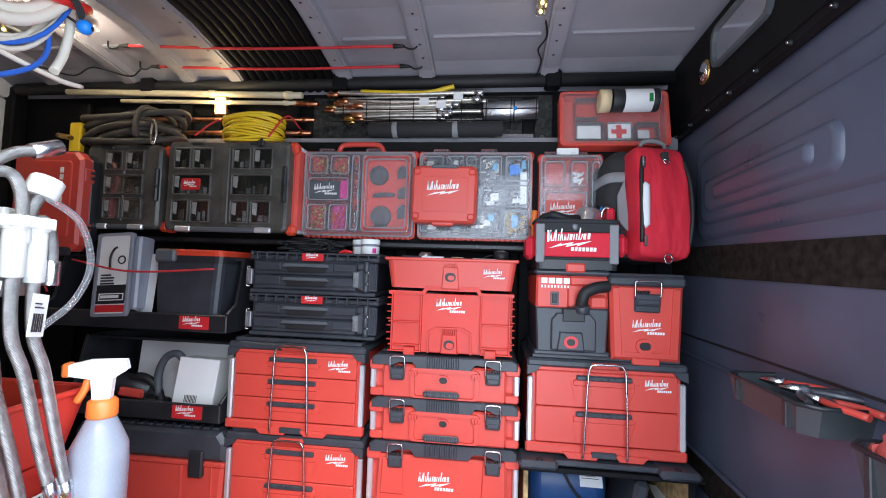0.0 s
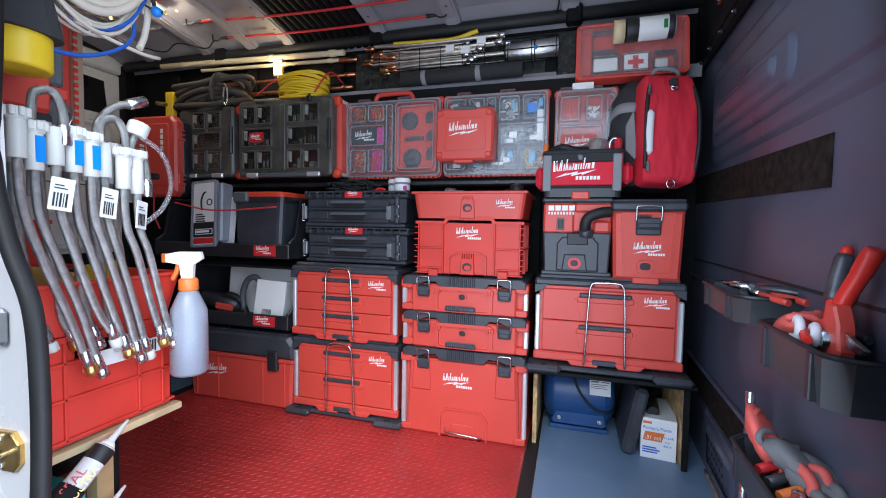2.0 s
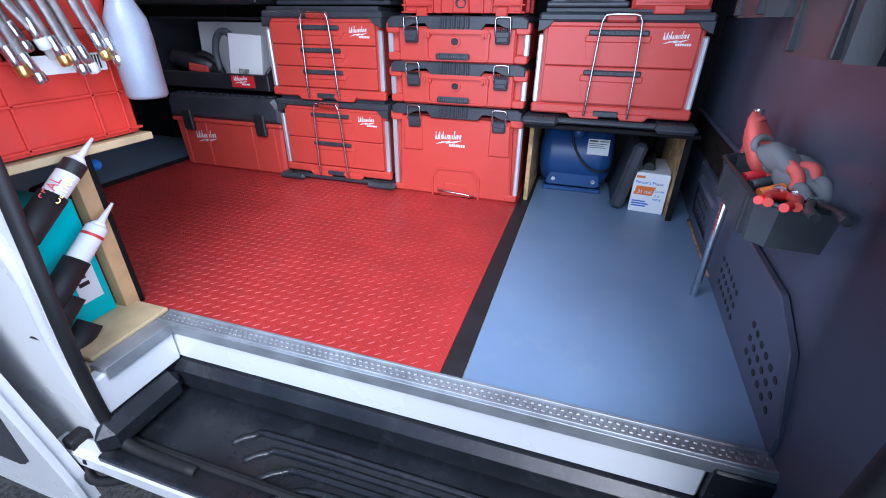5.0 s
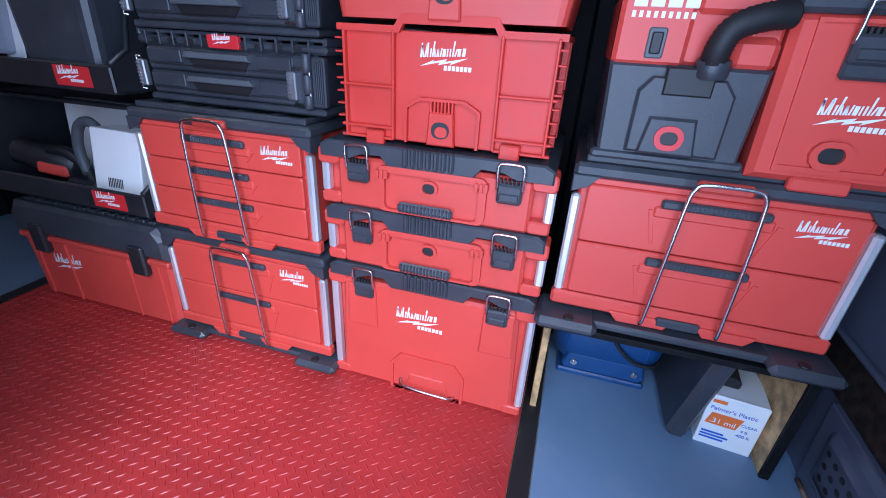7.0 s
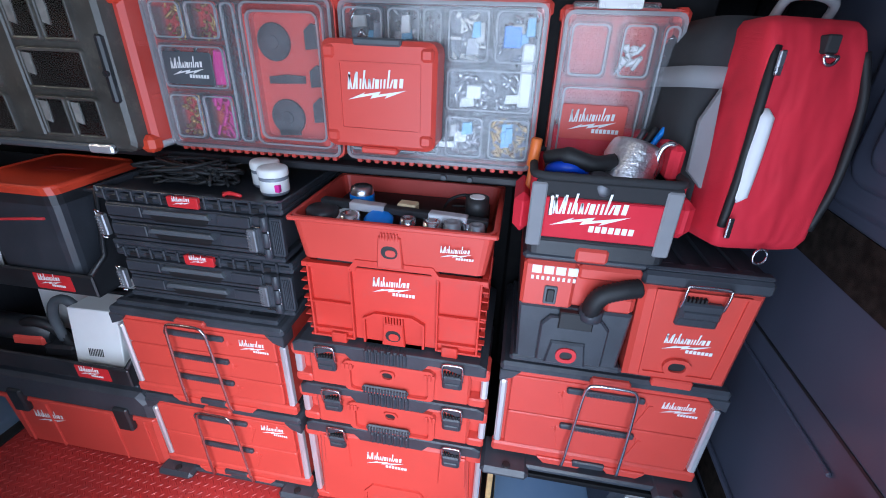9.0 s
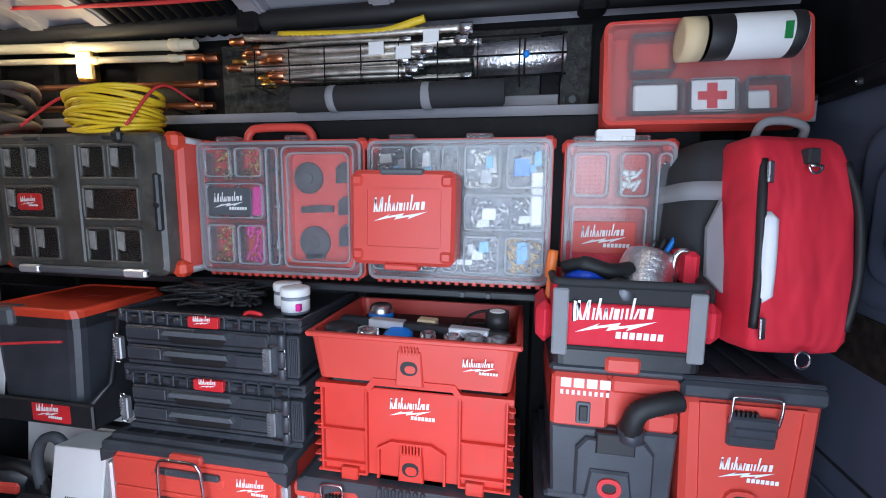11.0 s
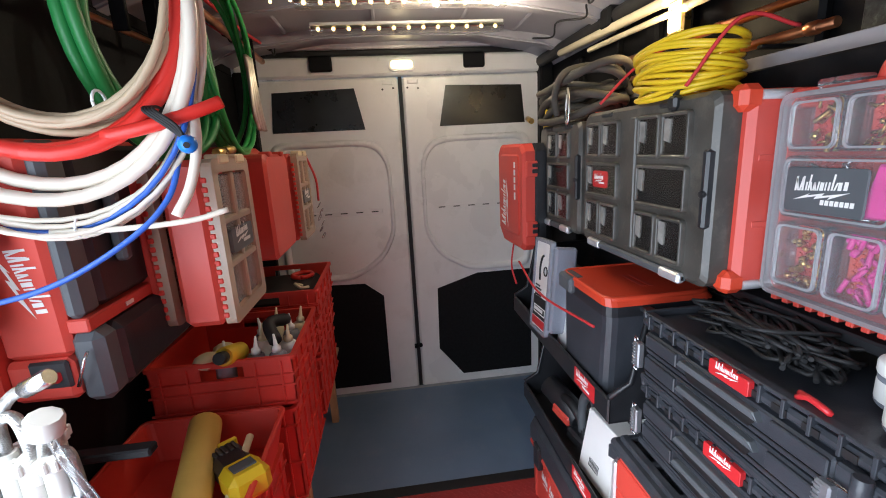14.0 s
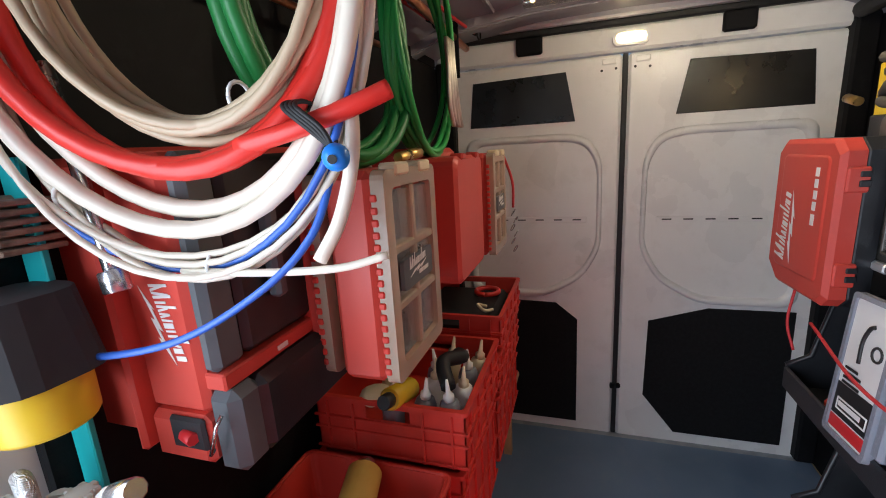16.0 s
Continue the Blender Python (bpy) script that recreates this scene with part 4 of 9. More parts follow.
def shell_lid(t, w, h, d, lh=0.040):
    g = G()
    top = [(-w / 2 + 0.01, h - lh), (-0.20, h - lh), (-0.17, h - lh + 0.014), (-0.12, h - lh + 0.016), (-0.10, h - lh - 0.010), (0.10, h - lh - 0.010), (0.12, h - lh + 0.016), (0.17, h - lh + 0.014), (0.20, h - lh), (w / 2 - 0.01, h - lh), (w / 2 - 0.01, h - 0.012), (w / 2 - 0.03, h), (-w / 2 + 0.03, h), (-w / 2 + 0.01, h - 0.012)]
    g.prism(top, -0.010, d, 0.004)
    for k in range(7):
        g.box(-0.062 + k * 0.018, -0.050 + k * 0.018, -0.018, 0.02, h - lh - 0.002, h + 0.001, 0.004)
    for k in range(5):
        x = -w / 2 + 0.06 + k * (w - 0.12) / 4
        g.box(x - 0.03, x + 0.03, 0.06, d - 0.06, h - 0.002, h + 0.006, 0.004)
    pieces("lid", g, SLATE, t, "dark slate black lid", "lid_rib")


def case_box(label):
    w, h, d = 0.57, 0.163, 0.40
    t = thing("flat_tool_case", label, "tool case")
    pieces("body", G().box(-w / 2 + 0.05, w / 2 - 0.05, 0.0, d, 0.0, h - 0.036, 0.008).box(-w / 2 + 0.012, w / 2 - 0.012, 0.03, d, 0.006, h - 0.036, 0.006), RED, t, "", "body_flange")
    end_caps(t, w, 0.004, h - 0.02)
    shell_lid(t, w, h, d)
    fp = part("front_panel", G().ring(rrect(-0.125, 0.135, 0.008, h - 0.045, 0.016), rrect(-0.108, 0.118, 0.014, h - 0.060, 0.012), -0.012, 0.002), RED, t)
    part("carry_grip", G().box(-0.075, 0.062, -0.020, -0.002, 0.012, 0.036, 0.008), GREY_PL, t, "ribbed dark grey carrying grip")
    g = G()
    for k in range(15):
        g.box(-0.068 + k * 0.0088, -0.063 + k * 0.0088, -0.0225, -0.016, 0.014, 0.034, 0.001)
    part("grip_ribs", g, SLATE, t)
    part("eye_ring", G().ring(rrect(-0.022, 0.022, 0.058, 0.094, 0.017), rrect(-0.015, 0.015, 0.064, 0.088, 0.011), -0.008, 0.001), RED, t)
    part("eye", G().prism(rrect(-0.015, 0.015, 0.064, 0.088, 0.011), -0.002, 0.001), INK, t)
    for x in (-0.115, 0.122):
        g = G()
        for k in range(3):
            g.box(x - 0.014 + k * 0.011, x - 0.006 + k * 0.011, -0.017, 0, h - 0.075, h - 0.055, 0.001)
        part("catch", g, RED, t)
    latch(t, -0.175, h - 0.008)
    latch(t, 0.185, h - 0.008)
    return t


def large_box(label):
    w, h, d = 0.575, 0.392, 0.41
    t = thing("large_tool_box", label, "tool box")
    pieces("body", G().prism([(-w / 2 + 0.03, 0.0), (w / 2 - 0.03, 0.0), (w / 2 - 0.045, h - 0.05), (-w / 2 + 0.045, h - 0.05)], 0.0, d, 0.008).box(-w / 2 + 0.012, w / 2 - 0.012, 0.03, d, 0.004, h - 0.045, 0.008), RED, t, "", "body_flange")
    end_caps(t, w, 0.004, h - 0.03)
    shell_lid(t, w, h, d)
    arch = [(-0.10, 0.0), (-0.10, 0.09), (-0.07, 0.13), (0.09, 0.13), (0.12, 0.09), (0.12, 0.0)]
    inn = [(-0.092, 0.0), (-0.092, 0.086), (-0.066, 0.123), (0.086, 0.123), (0.112, 0.086), (0.112, 0.0)]
    part("front_arch", G().ring(arch, inn, -0.008, 0.002), RED, t)
    part("inner_step", G().prism([(-0.06, 0.0), (-0.04, 0.06), (0.06, 0.06), (0.08, 0.0)], -0.004, 0.002, 0.003), RED, t)
    for sx in (-0.185, 0.195):
        part("cheek", G().prism([(sx - 0.045, 0.20), (sx + 0.045, 0.20), (sx + 0.04, h - 0.06), (sx - 0.04, h - 0.06)], -0.008, 0.002, 0.004), RED, t)
    part("wire_handle", G().tube(spline([(-0.07, -0.002, 0.035), (-0.066, -0.014, 0.028), (-0.05, -0.024, 0.030), (0.0, -0.028, 0.028), (0.07, -0.024, 0.022), (0.09, -0.014, 0.014), (0.094, -0.002, 0.012)], 4), 0.004, 8), STEEL, t, "bare steel wire handle")
    latch(t, -0.175, h - 0.008)
    latch(t, 0.19, h - 0.008)
    mark(t, -0.085, -0.001, 0.235, 0.125)
    return t


def open_crate(label):
    w, h, d = 0.482, 0.262, 0.36
    t = thing("ribbed_crate", label, "crate")
    for y in (0.012, d - 0.018):
        part("long_wall", G().box(-w / 2 + 0.012, w / 2 - 0.012, y, y + 0.006, 0.006, h - 0.03, 0.002), CRATE_RED, t)
    for x in (-w / 2 + 0.012, w / 2 - 0.018):
        part("end_wall", G().box(x, x + 0.006, 0.018, d - 0.018, 0.006, h - 0.03, 0.002), CRATE_RED, t)
    part("floor", G().box(-w / 2 + 0.018, w / 2 - 0.018, 0.018, d - 0.018, 0.006, 0.012, 0.001), CRATE_RED, t)
    rim = [(-w / 2, h - 0.035), (-0.10, h - 0.035), (-0.09, h - 0.018), (0.0, h - 0.018), (0.10, h - 0.018), (0.11, h - 0.035), (w / 2, h - 0.035), (w / 2, h - 0.022), (0.12, h - 0.022), (0.105, h), (-0.095, h), (-0.11, h - 0.022), (-w / 2, h - 0.022)]
    part("rim", G().prism(rim, 0.0, 0.016).box(-w / 2, -w / 2 + 0.016, 0.016, d, h - 0.035, h - 0.022, 0.002).box(w / 2 - 0.016, w / 2, 0.016, d, h - 0.035, h - 0.022, 0.002).box(-w / 2, w / 2, d - 0.016, d, h - 0.035, h - 0.022, 0.002), CRATE_RED, t)
    for x in (-0.115, 0.115, -w / 2 + 0.012, w / 2 - 0.018):
        part("upright_rib", G().box(x, x + 0.006, -0.002, 0.016, 0.008, h - 0.03, 0.0015), CRATE_RED, t)
    for z in (0.006, 0.030, 0.118):
        pieces("cross_rib", G().box(-w / 2 + 0.002, -0.112, 0.0, 0.016, z, z + 0.006, 0.0015).box(0.118, w / 2 - 0.002, 0.0, 0.016, z, z + 0.006, 0.0015), CRATE_RED, t, "", "cross_rib")
    for sx in (-1, 1):
        part("side_rib", G().box(sx * w / 2, sx * (w / 2 - 0.014), 0.02, d, 0.118, 0.124, 0.001).box(sx * w / 2, sx * (w / 2 - 0.014), 0.10, 0.106, 0.01, h - 0.03, 0.001).box(sx * w / 2, sx * (w / 2 - 0.014), 0.22, 0.226, 0.01, h - 0.03, 0.001), CRATE_RED, t)
    for z in np.linspace(0.05, 0.21, 7):
        for sx in (-1, 1):
            part("edge_notch", G().box(sx * (w / 2 + 0.004), sx * (w / 2 - 0.012), -0.004, 0.016, z, z + 0.004, 0.001), CRATE_RED, t)
    part("center_arch", G().ring([(-0.085, 0.006), (-0.085, 0.085), (-0.05, 0.105), (0.05, 0.105), (0.085, 0.085), (0.085, 0.006)], [(-0.079, 0.006), (-0.079, 0.081), (-0.048, 0.099), (0.048, 0.099), (0.079, 0.081), (0.079, 0.006)], 0.0, 0.014), CRATE_RED, t)
    g = G()
    for k in range(7):
        g.box(-0.026 + k * 0.008, -0.0215 + k * 0.008, -0.001, 0.013, 0.075, 0.100, 0.001)
    part("vent_ribs", g, CRATE_RED, t)
    part("center_boss", G().prism([(-0.032, 0.006), (0.032, 0.006), (0.027, 0.078), (-0.027, 0.078)], -0.003, 0.013, 0.003), CRATE_RED, t)
    part("eye", G().prism(rrect(-0.021, 0.021, 0.022, 0.058, 0.017), -0.0036, 0.0, 0.0), INK, t)
    part("eye_pin", G().prism(rrect(-0.012, 0.016, 0.026, 0.048, 0.010), -0.0045, 0.0, 0.0), CRATE_RED, t)
    for x in (-0.155, 0.155):
        part("foot_catch", G().box(x - 0.022, x + 0.022, -0.006, 0.014, -0.012, 0.026, 0.003), CRATE_RED, t)
    mark(t, -0.055, 0.011, 0.17, 0.105)
    return t


def open_tray(label):
    w, h, d = 0.505, 0.118, 0.34
    t = thing("open_tool_tray", label, "tool tray")
    k = 0.018
    o, i = rrect(-w / 2 + k, w / 2 - k, 0.0, d - k, 0.02), rrect(-w / 2 + k + 0.006, w / 2 - k - 0.006, 0.006, d - k - 0.006, 0.016)
    n = len(o)
    O2, I2 = rrect(-w / 2, w / 2, -0.012, d, 0.025), rrect(-w / 2 + 0.008, w / 2 - 0.008, -0.004, d - 0.008, 0.02)
    vs = [(x, y, 0.0) for x, y in o] + [(x, y, h) for x, y in O2] + [(x, y, h) for x, y in I2] + [(x, y, 0.008) for x, y in i]
    fs = [tuple(reversed(range(n))), tuple(range(3 * n, 4 * n))]
    for a in range(3):
        for q in range(n):
            r = (q + 1) % n
            fs.append((a * n + q, a * n + r, (a + 1) * n + r, (a + 1) * n + q))
    part("tub", G().add(vs, fs), RED, t)
    part("rim", G().box(-w / 2 - 0.004, w / 2 + 0.004, -0.018, -0.010, h - 0.012, h, 0.003).box(-w / 2 - 0.004, w / 2 + 0.004, d, d + 0.008, h - 0.012, h, 0.003).box(-w / 2 - 0.006, -w / 2 + 0.001, -0.016, d + 0.006, h - 0.012, h, 0.003).box(w / 2 - 0.001, w / 2 + 0.006, -0.016, d + 0.006, h - 0.012, h, 0.003), RED, t)
    part("center_boss", G().prism([(-0.033, 0.0), (0.033, 0.0), (0.028, 0.085), (-0.028, 0.085)], -0.014, 0.02, 0.003), RED, t)
    g = G()
    for q in range(6):
        g.box(-0.022 + q * 0.008, -0.018 + q * 0.008, -0.016, 0.0, 0.076, 0.096, 0.001)
    part("vent_ribs", g, RED, t)
    part("eye", G().prism(rrect(-0.021, 0.021, 0.028, 0.062, 0.016), -0.0146, 0.0), INK, t)
    part("eye_pin", G().prism(rrect(-0.010, 0.016, 0.034, 0.052, 0.009), -0.0156, 0.0), RED, t)
    mark(t, 0.125, -0.006, 0.052, 0.075, m=Matrix.Rotation(radians(8), 4, "X"))
    return t


def black_drawers(label):
    w, h, d = 0.55, 0.172, 0.38
    t = thing("black_drawer_case", label, "drawer case")
    pieces("body", G().box(-w / 2 + 0.012, w / 2 - 0.03, 0.02, d, 0.004, h - 0.03, 0.005).box(-w / 2, w / 2, 0.008, d, h - 0.036, h - 0.016, 0.006).box(-w / 2 + 0.01, w / 2 - 0.01, 0.004, d, 0.0, 0.016, 0.004), SLATE, t, "", "body_flange")
    g = G()
    for k in range(12):
        x = -w / 2 + 0.03 + k * 0.043
        g.box(x, x + 0.006, 0.004, 0.03, h - 0.036, h - 0.004, 0.001)
    g.box(-w / 2 + 0.01, w / 2 - 0.01, 0.01, 0.03, h - 0.010, h - 0.002, 0.002).box(-w / 2, -w / 2 + 0.012, 0.01, d, h - 0.018, h, 0.003).box(w / 2 - 0.012, w / 2, 0.01, d, h - 0.018, h, 0.003).box(-w / 2, w / 2, d - 0.014, d, h - 0.018, h, 0.003)
    part("top_ribs", g, SLATE, t)
    for z0, z1 in ((0.020, 0.074), (0.078, 0.130)):
        dr = part("drawer", G().box(-w / 2 + 0.028, w / 2 - 0.088, 0.004, 0.03, z0, z1, 0.004), SLATE, t)
        part("pull", G().prism([(-0.125, z1 - 0.020), (0.075, z1 - 0.020), (0.065, z1 - 0.006), (-0.115, z1 - 0.006)], -0.009, 0.006, 0.002), GREY_PL, dr)
        part("front_seam", G().box(-w / 2 + 0.03, w / 2 - 0.09, 0.0015, 0.005, z0 + 0.012, z0 + 0.0145, 0), INK, dr)
        # flat ink-black plate paints the shade of the recess below the pull
        part("pull_recess", G().prism([(-0.115, z1 - 0.021), (-0.10, z1 - 0.044), (0.05, z1 - 0.044), (0.066, z1 - 0.021)], 0.0015, 0.0045), INK, dr)
        part("front_step", G().box(0.09, w / 2 - 0.092, -0.002, 0.006, z0 + 0.018, z1 - 0.004, 0.002), SLATE, dr)
        part("front_step", G().box(-w / 2 + 0.034, -0.135, -0.002, 0.006, z0 + 0.018, z1 - 0.004, 0.002), SLATE, dr)
    part("side_door", G().box(w / 2 - 0.086, w / 2 - 0.004, 0.0, 0.02, 0.02, 0.132, 0.004), SLATE, t)
    for x, s in ((w / 2 - 0.095, 1), (-w / 2 + 0.006, 0)):
        cl_ = part("clasp", G().box(x - 0.004, x + 0.020, -0.013, 0.004, 0.034, 0.098, 0.003), CLASP, t, "bare metal clasp")
        for q in range(7):
            part("clasp_rib", G().box(x - 0.003, x + 0.008, -0.0155, -0.012, 0.040 + q * 0.008, 0.0435 + q * 0.008, 0.001), CLASP, cl_)
        e = x + (0.055 if s else -0.004)
        part("clasp_wire", G().tube([(x + 0.01, -0.006, 0.105), (e, -0.008, 0.107), (e + 0.002, -0.008, 0.100), (e + 0.002, -0.008, 0.032), (e, -0.008, 0.026), (x + 0.01, -0.006, 0.026)], 0.003, 6), STEEL, t)
    for z0, z1 in ((0.018, 0.048), (0.052, 0.094), (0.098, 0.138)):
        part("hinge_knuckle", G().cyl((w / 2 - 0.046, -0.005, z0), (w / 2 - 0.046, -0.005, z1), 0.0115, 12), SLATE, t)
    for q in range(5):
        part("side_rib", G().box(w / 2 - 0.030 + q * 0.005, w / 2 - 0.0275 + q * 0.005, -0.004, 0.002, 0.03, 0.125, 0.001), SLATE, t)
    for x in np.linspace(-w / 2 + 0.05, w / 2 - 0.09, 9):
        part("rim_slot", G().box(x, x + 0.026, 0.006, 0.0085, h - 0.032, h - 0.020, 0), INK, t)
    badge = part("badge", G().prism(rrect(-0.045, 0.045, h - 0.036, h - 0.006, 0.004, 2), -0.001, 0.01, 0.001), LABEL_RED, t, "red maker's badge")
    mark(badge, -0.028, -0.0012, h - 0.026, 0.055, sub=False)
    return t


def corner_foot(g, x, y, s):
    g.box(x - 0.05, x + 0.05, y - 0.02, y + 0.06, 0.0, s, 0.012)


chest_three = drawer_unit(3, "red tool chest with three drawers and black top, on another chest")
chest_three.matrix_basis = pose(-0.580, 1.500, 0.395)
chest_two = drawer_unit(2, "red tool chest with two drawers, on a black base plate")
chest_two.matrix_basis = pose(-0.575, 1.505, 0.038)
chest_right = copy_thing(chest_two, pose(0.600, 1.505, 0.392))
tagged(chest_right, "red tool chest with two drawers, on a black shelf plate")
base = thing("base_plate", "black plastic mounting plate under a tool chest", "mounting plate", pose(-0.575, 1.49, 0.0))
g = G().box(-0.275, 0.275, 0.01, 0.42, 0.006, 0.026, 0.006)
for x in (-0.24, 0.24):
    g.box(x - 0.07, x + 0.07, -0.025, 0.10, 0.0, 0.030, 0.012)
part("plate", g, SLATE, base)
for x in (-0.235, 0.235):
    part("bolt", G().cyl((x, 0.0, 0.029), (x, 0.0, 0.034), 0.012, 8), RUBBER, base)
shelf_plate = copy_thing(base, pose(0.600, 1.47, 0.352))
tagged(shelf_plate, "black plastic mounting plate on the wooden stand")
stand = thing("stand", "strand board stand with a black board top", "stand")
part("top_board", G().box(0.30, 0.93, 1.475, 1.93, 0.336, 0.352, 0.003), WALL_BLACK, stand)
part("side_board", G().box(0.895, 0.913, 1.53, 1.93, 0.0, 0.336, 0.002), OSB, stand, "strand board side panel")
part("side_board", G().box(0.318, 0.336, 1.56, 1.93, 0.0, 0.336, 0.002), OSB, stand)
part("edge_strip", G().box(0.893, 0.915, 1.518, 1.530, 0.0, 0.336, 0.002), WALL_BLACK, stand)

big = large_box("large red tool box with black lid and wire handle")
big.matrix_basis = pose(0.010, 1.505, 0.0)
c2 = case_box("flat red tool case with black lid and two latches")
c2.matrix_basis = pose(0.012, 1.500, 0.395)
c1 = copy_thing(c2, pose(0.008, 1.498, 0.556))
cr = open_crate("red ribbed crate on top of the flat tool cases")
cr.matrix_basis = pose(0.024, 1.510, 0.722)
tr = open_tray("open red tool tray filled with gauges and fittings, on the crate")
tr.matrix_basis = pose(0.022, 1.515, 0.974)
bd2 = black_drawers("black drawer case with steel clasps, on the red chest")
bd2.matrix_basis = pose(-0.540, 1.535, 0.757)
bd1 = copy_thing(bd2, pose(-0.545, 1.535, 0.930))
tagged(bd1, "dusty black drawer case with cables lying on top")


# wet and dry vacuum, right of the crate
vac = thing("box_vacuum", "red and black box-shaped cordless vacuum with a ribbed hose", "vacuum cleaner", pose(0.475, 1.500, 0.748))
w = 0.262
part("tank", G().prism([(-w / 2 + 0.008, 0.0), (w / 2 - 0.008, 0.0), (w / 2, 0.175), (-w / 2, 0.175)], 0.0, 0.36, 0.006).box(-w / 2 - 0.004, w / 2 + 0.004, -0.004, 0.365, 0.0, 0.018, 0.005), SLATE, vac, "charcoal black lower tank")
part("tank_panel", G().prism([(-0.075, 0.02), (0.085, 0.02), (0.085, 0.13), (0.065, 0.155), (-0.055, 0.155), (-0.075, 0.13)], -0.012, 0.01, 0.005), SLATE, vac)
part("tank_window", G().prism([(-0.035, 0.125), (0.045, 0.125), (0.045, 0.172), (-0.035, 0.172)], -0.016, 0.0, 0.003), INK, vac)
part("eye_frame", G().prism([(-0.055, 0.02), (0.045, 0.02), (0.035, 0.088), (-0.045, 0.088)], -0.020, 0.0, 0.005), SLATE, vac)
part("eye_ring", G().ring(rrect(-0.030, 0.020, 0.030, 0.074, 0.02), rrect(-0.020, 0.010, 0.040, 0.064, 0.011), -0.024, -0.010), LABEL_RED, vac)
part("eye", G().prism(rrect(-0.020, 0.010, 0.040, 0.064, 0.011), -0.0205, -0.01), INK, vac)
part("head", G().prism([(-w / 2, 0.175), (w / 2, 0.175), (w / 2, 0.275), (w / 2 - 0.012, 0.292), (-w / 2 + 0.004, 0.292), (-w / 2, 0.28)], 0.012, 0.36, 0.006).box(-w / 2, -0.01, 0.0, 0.05, 0.17, 0.292, 0.008).box(0.06, w / 2, 0.0, 0.05, 0.17, 0.225, 0.012).box(-0.01, w / 2, 0.0, 0.10, 0.255, 0.292, 0.008), RED, vac, "bright red motor head")
part("top_cover", G().box(-w / 2 - 0.006, w / 2 + 0.006, 0.0, 0.37, 0.293, 0.315, 0.008).box(-0.03, 0.05, -0.008, 0.06, 0.315, 0.345, 0.008), SLATE, vac)
part("top_latch", G().box(-0.025, 0.045, -0.014, 0.0, 0.305, 0.34, 0.006), RED, vac)
hose = spline([(0.035, -0.004, 0.172), (0.032, -0.022, 0.205), (0.045, -0.026, 0.235), (0.085, -0.022, 0.252), (0.125, -0.012, 0.258)], 10)
part("ribbed_hose", G().tube(hose, [0.020 + 0.0022 * (i % 2) for i in range(len(hose))], 14), RUBBER, vac, "ribbed black suction hose")
part("hose_port", G().cyl((0.035, -0.002, 0.158), (0.035, -0.006, 0.188), 0.028, 14), SLATE, vac)
sw = part("switch", G().prism(rrect(-0.078, -0.048, 0.183, 0.232, 0.004, 2), -0.004, 0.01, 0.002), GREY_PL, vac, "black rocker switch")
part("rocker", G().prism(rrect(-0.072, -0.054, 0.190, 0.225, 0.003, 2), -0.008, 0.0, 0.002), INK, sw)
g = G()
for k in range(4):
    x = -0.112 + k * 0.027
    g.box(x, x + 0.022, -0.001, 0.004, 0.262, 0.283, 0.001)
for k in range(9):
    x = -0.112 + k * 0.0118
    g.box(x, x + 0.006, -0.001, 0.004, 0.246, 0.256, 0.0)
tagged(part("printing", g, WHITE, vac), "", "", "", "stuff")

# tall red box with a black lid beside it
tall = thing("compact_tool_box", "tall compact red tool box with black lid and latch", "tool box", pose(0.738, 1.502, 0.742))
w = 0.262
part("body", G().prism([(-w / 2 + 0.012, 0.0), (w / 2 - 0.012, 0.0), (w / 2 - 0.002, 0.27), (-w / 2 + 0.002, 0.27)], 0.0, 0.37, 0.012), RED, tall)
part("front_panel", G().ring([(-0.085, 0.02), (0.085, 0.02), (0.098, 0.262), (-0.098, 0.262)], [(-0.079, 0.03), (0.079, 0.03), (0.091, 0.256), (-0.091, 0.256)], -0.005, 0.002), RED, tall)
part("eye_ring", G().ring(rrect(-0.038, 0.026, 0.028, 0.078, 0.024), rrect(-0.026, 0.014, 0.040, 0.068, 0.013), -0.010, 0.001), RED, tall)
part("eye", G().prism(rrect(-0.026, 0.014, 0.040, 0.068, 0.013), -0.003, 0.001), INK, tall)
part("foot_catch", G().box(-0.05, 0.045, -0.008, 0.01, -0.014, 0.012, 0.004), RED, tall)
g = G().box(-w / 2 - 0.004, w / 2 + 0.004, -0.006, 0.376, 0.268, 0.304, 0.008)
for k in range(4):
    g.box(-0.10 + k * 0.055, -0.065 + k * 0.055, 0.03, 0.34, 0.303, 0.312, 0.004)
g.box(-w / 2, w / 2, 0.0, 0.03, 0.303, 0.314, 0.005)
pieces("lid", g, SLATE, tall, "dark slate black lid", "lid_rib")
latch(tall, 0.0, 0.282, 0.088)
part("latch_plate", G().box(-0.045, 0.045, -0.012, 0.0, 0.175, 0.24, 0.005), SLATE, tall)
mark(tall, -0.050, -0.002, 0.105, 0.105)


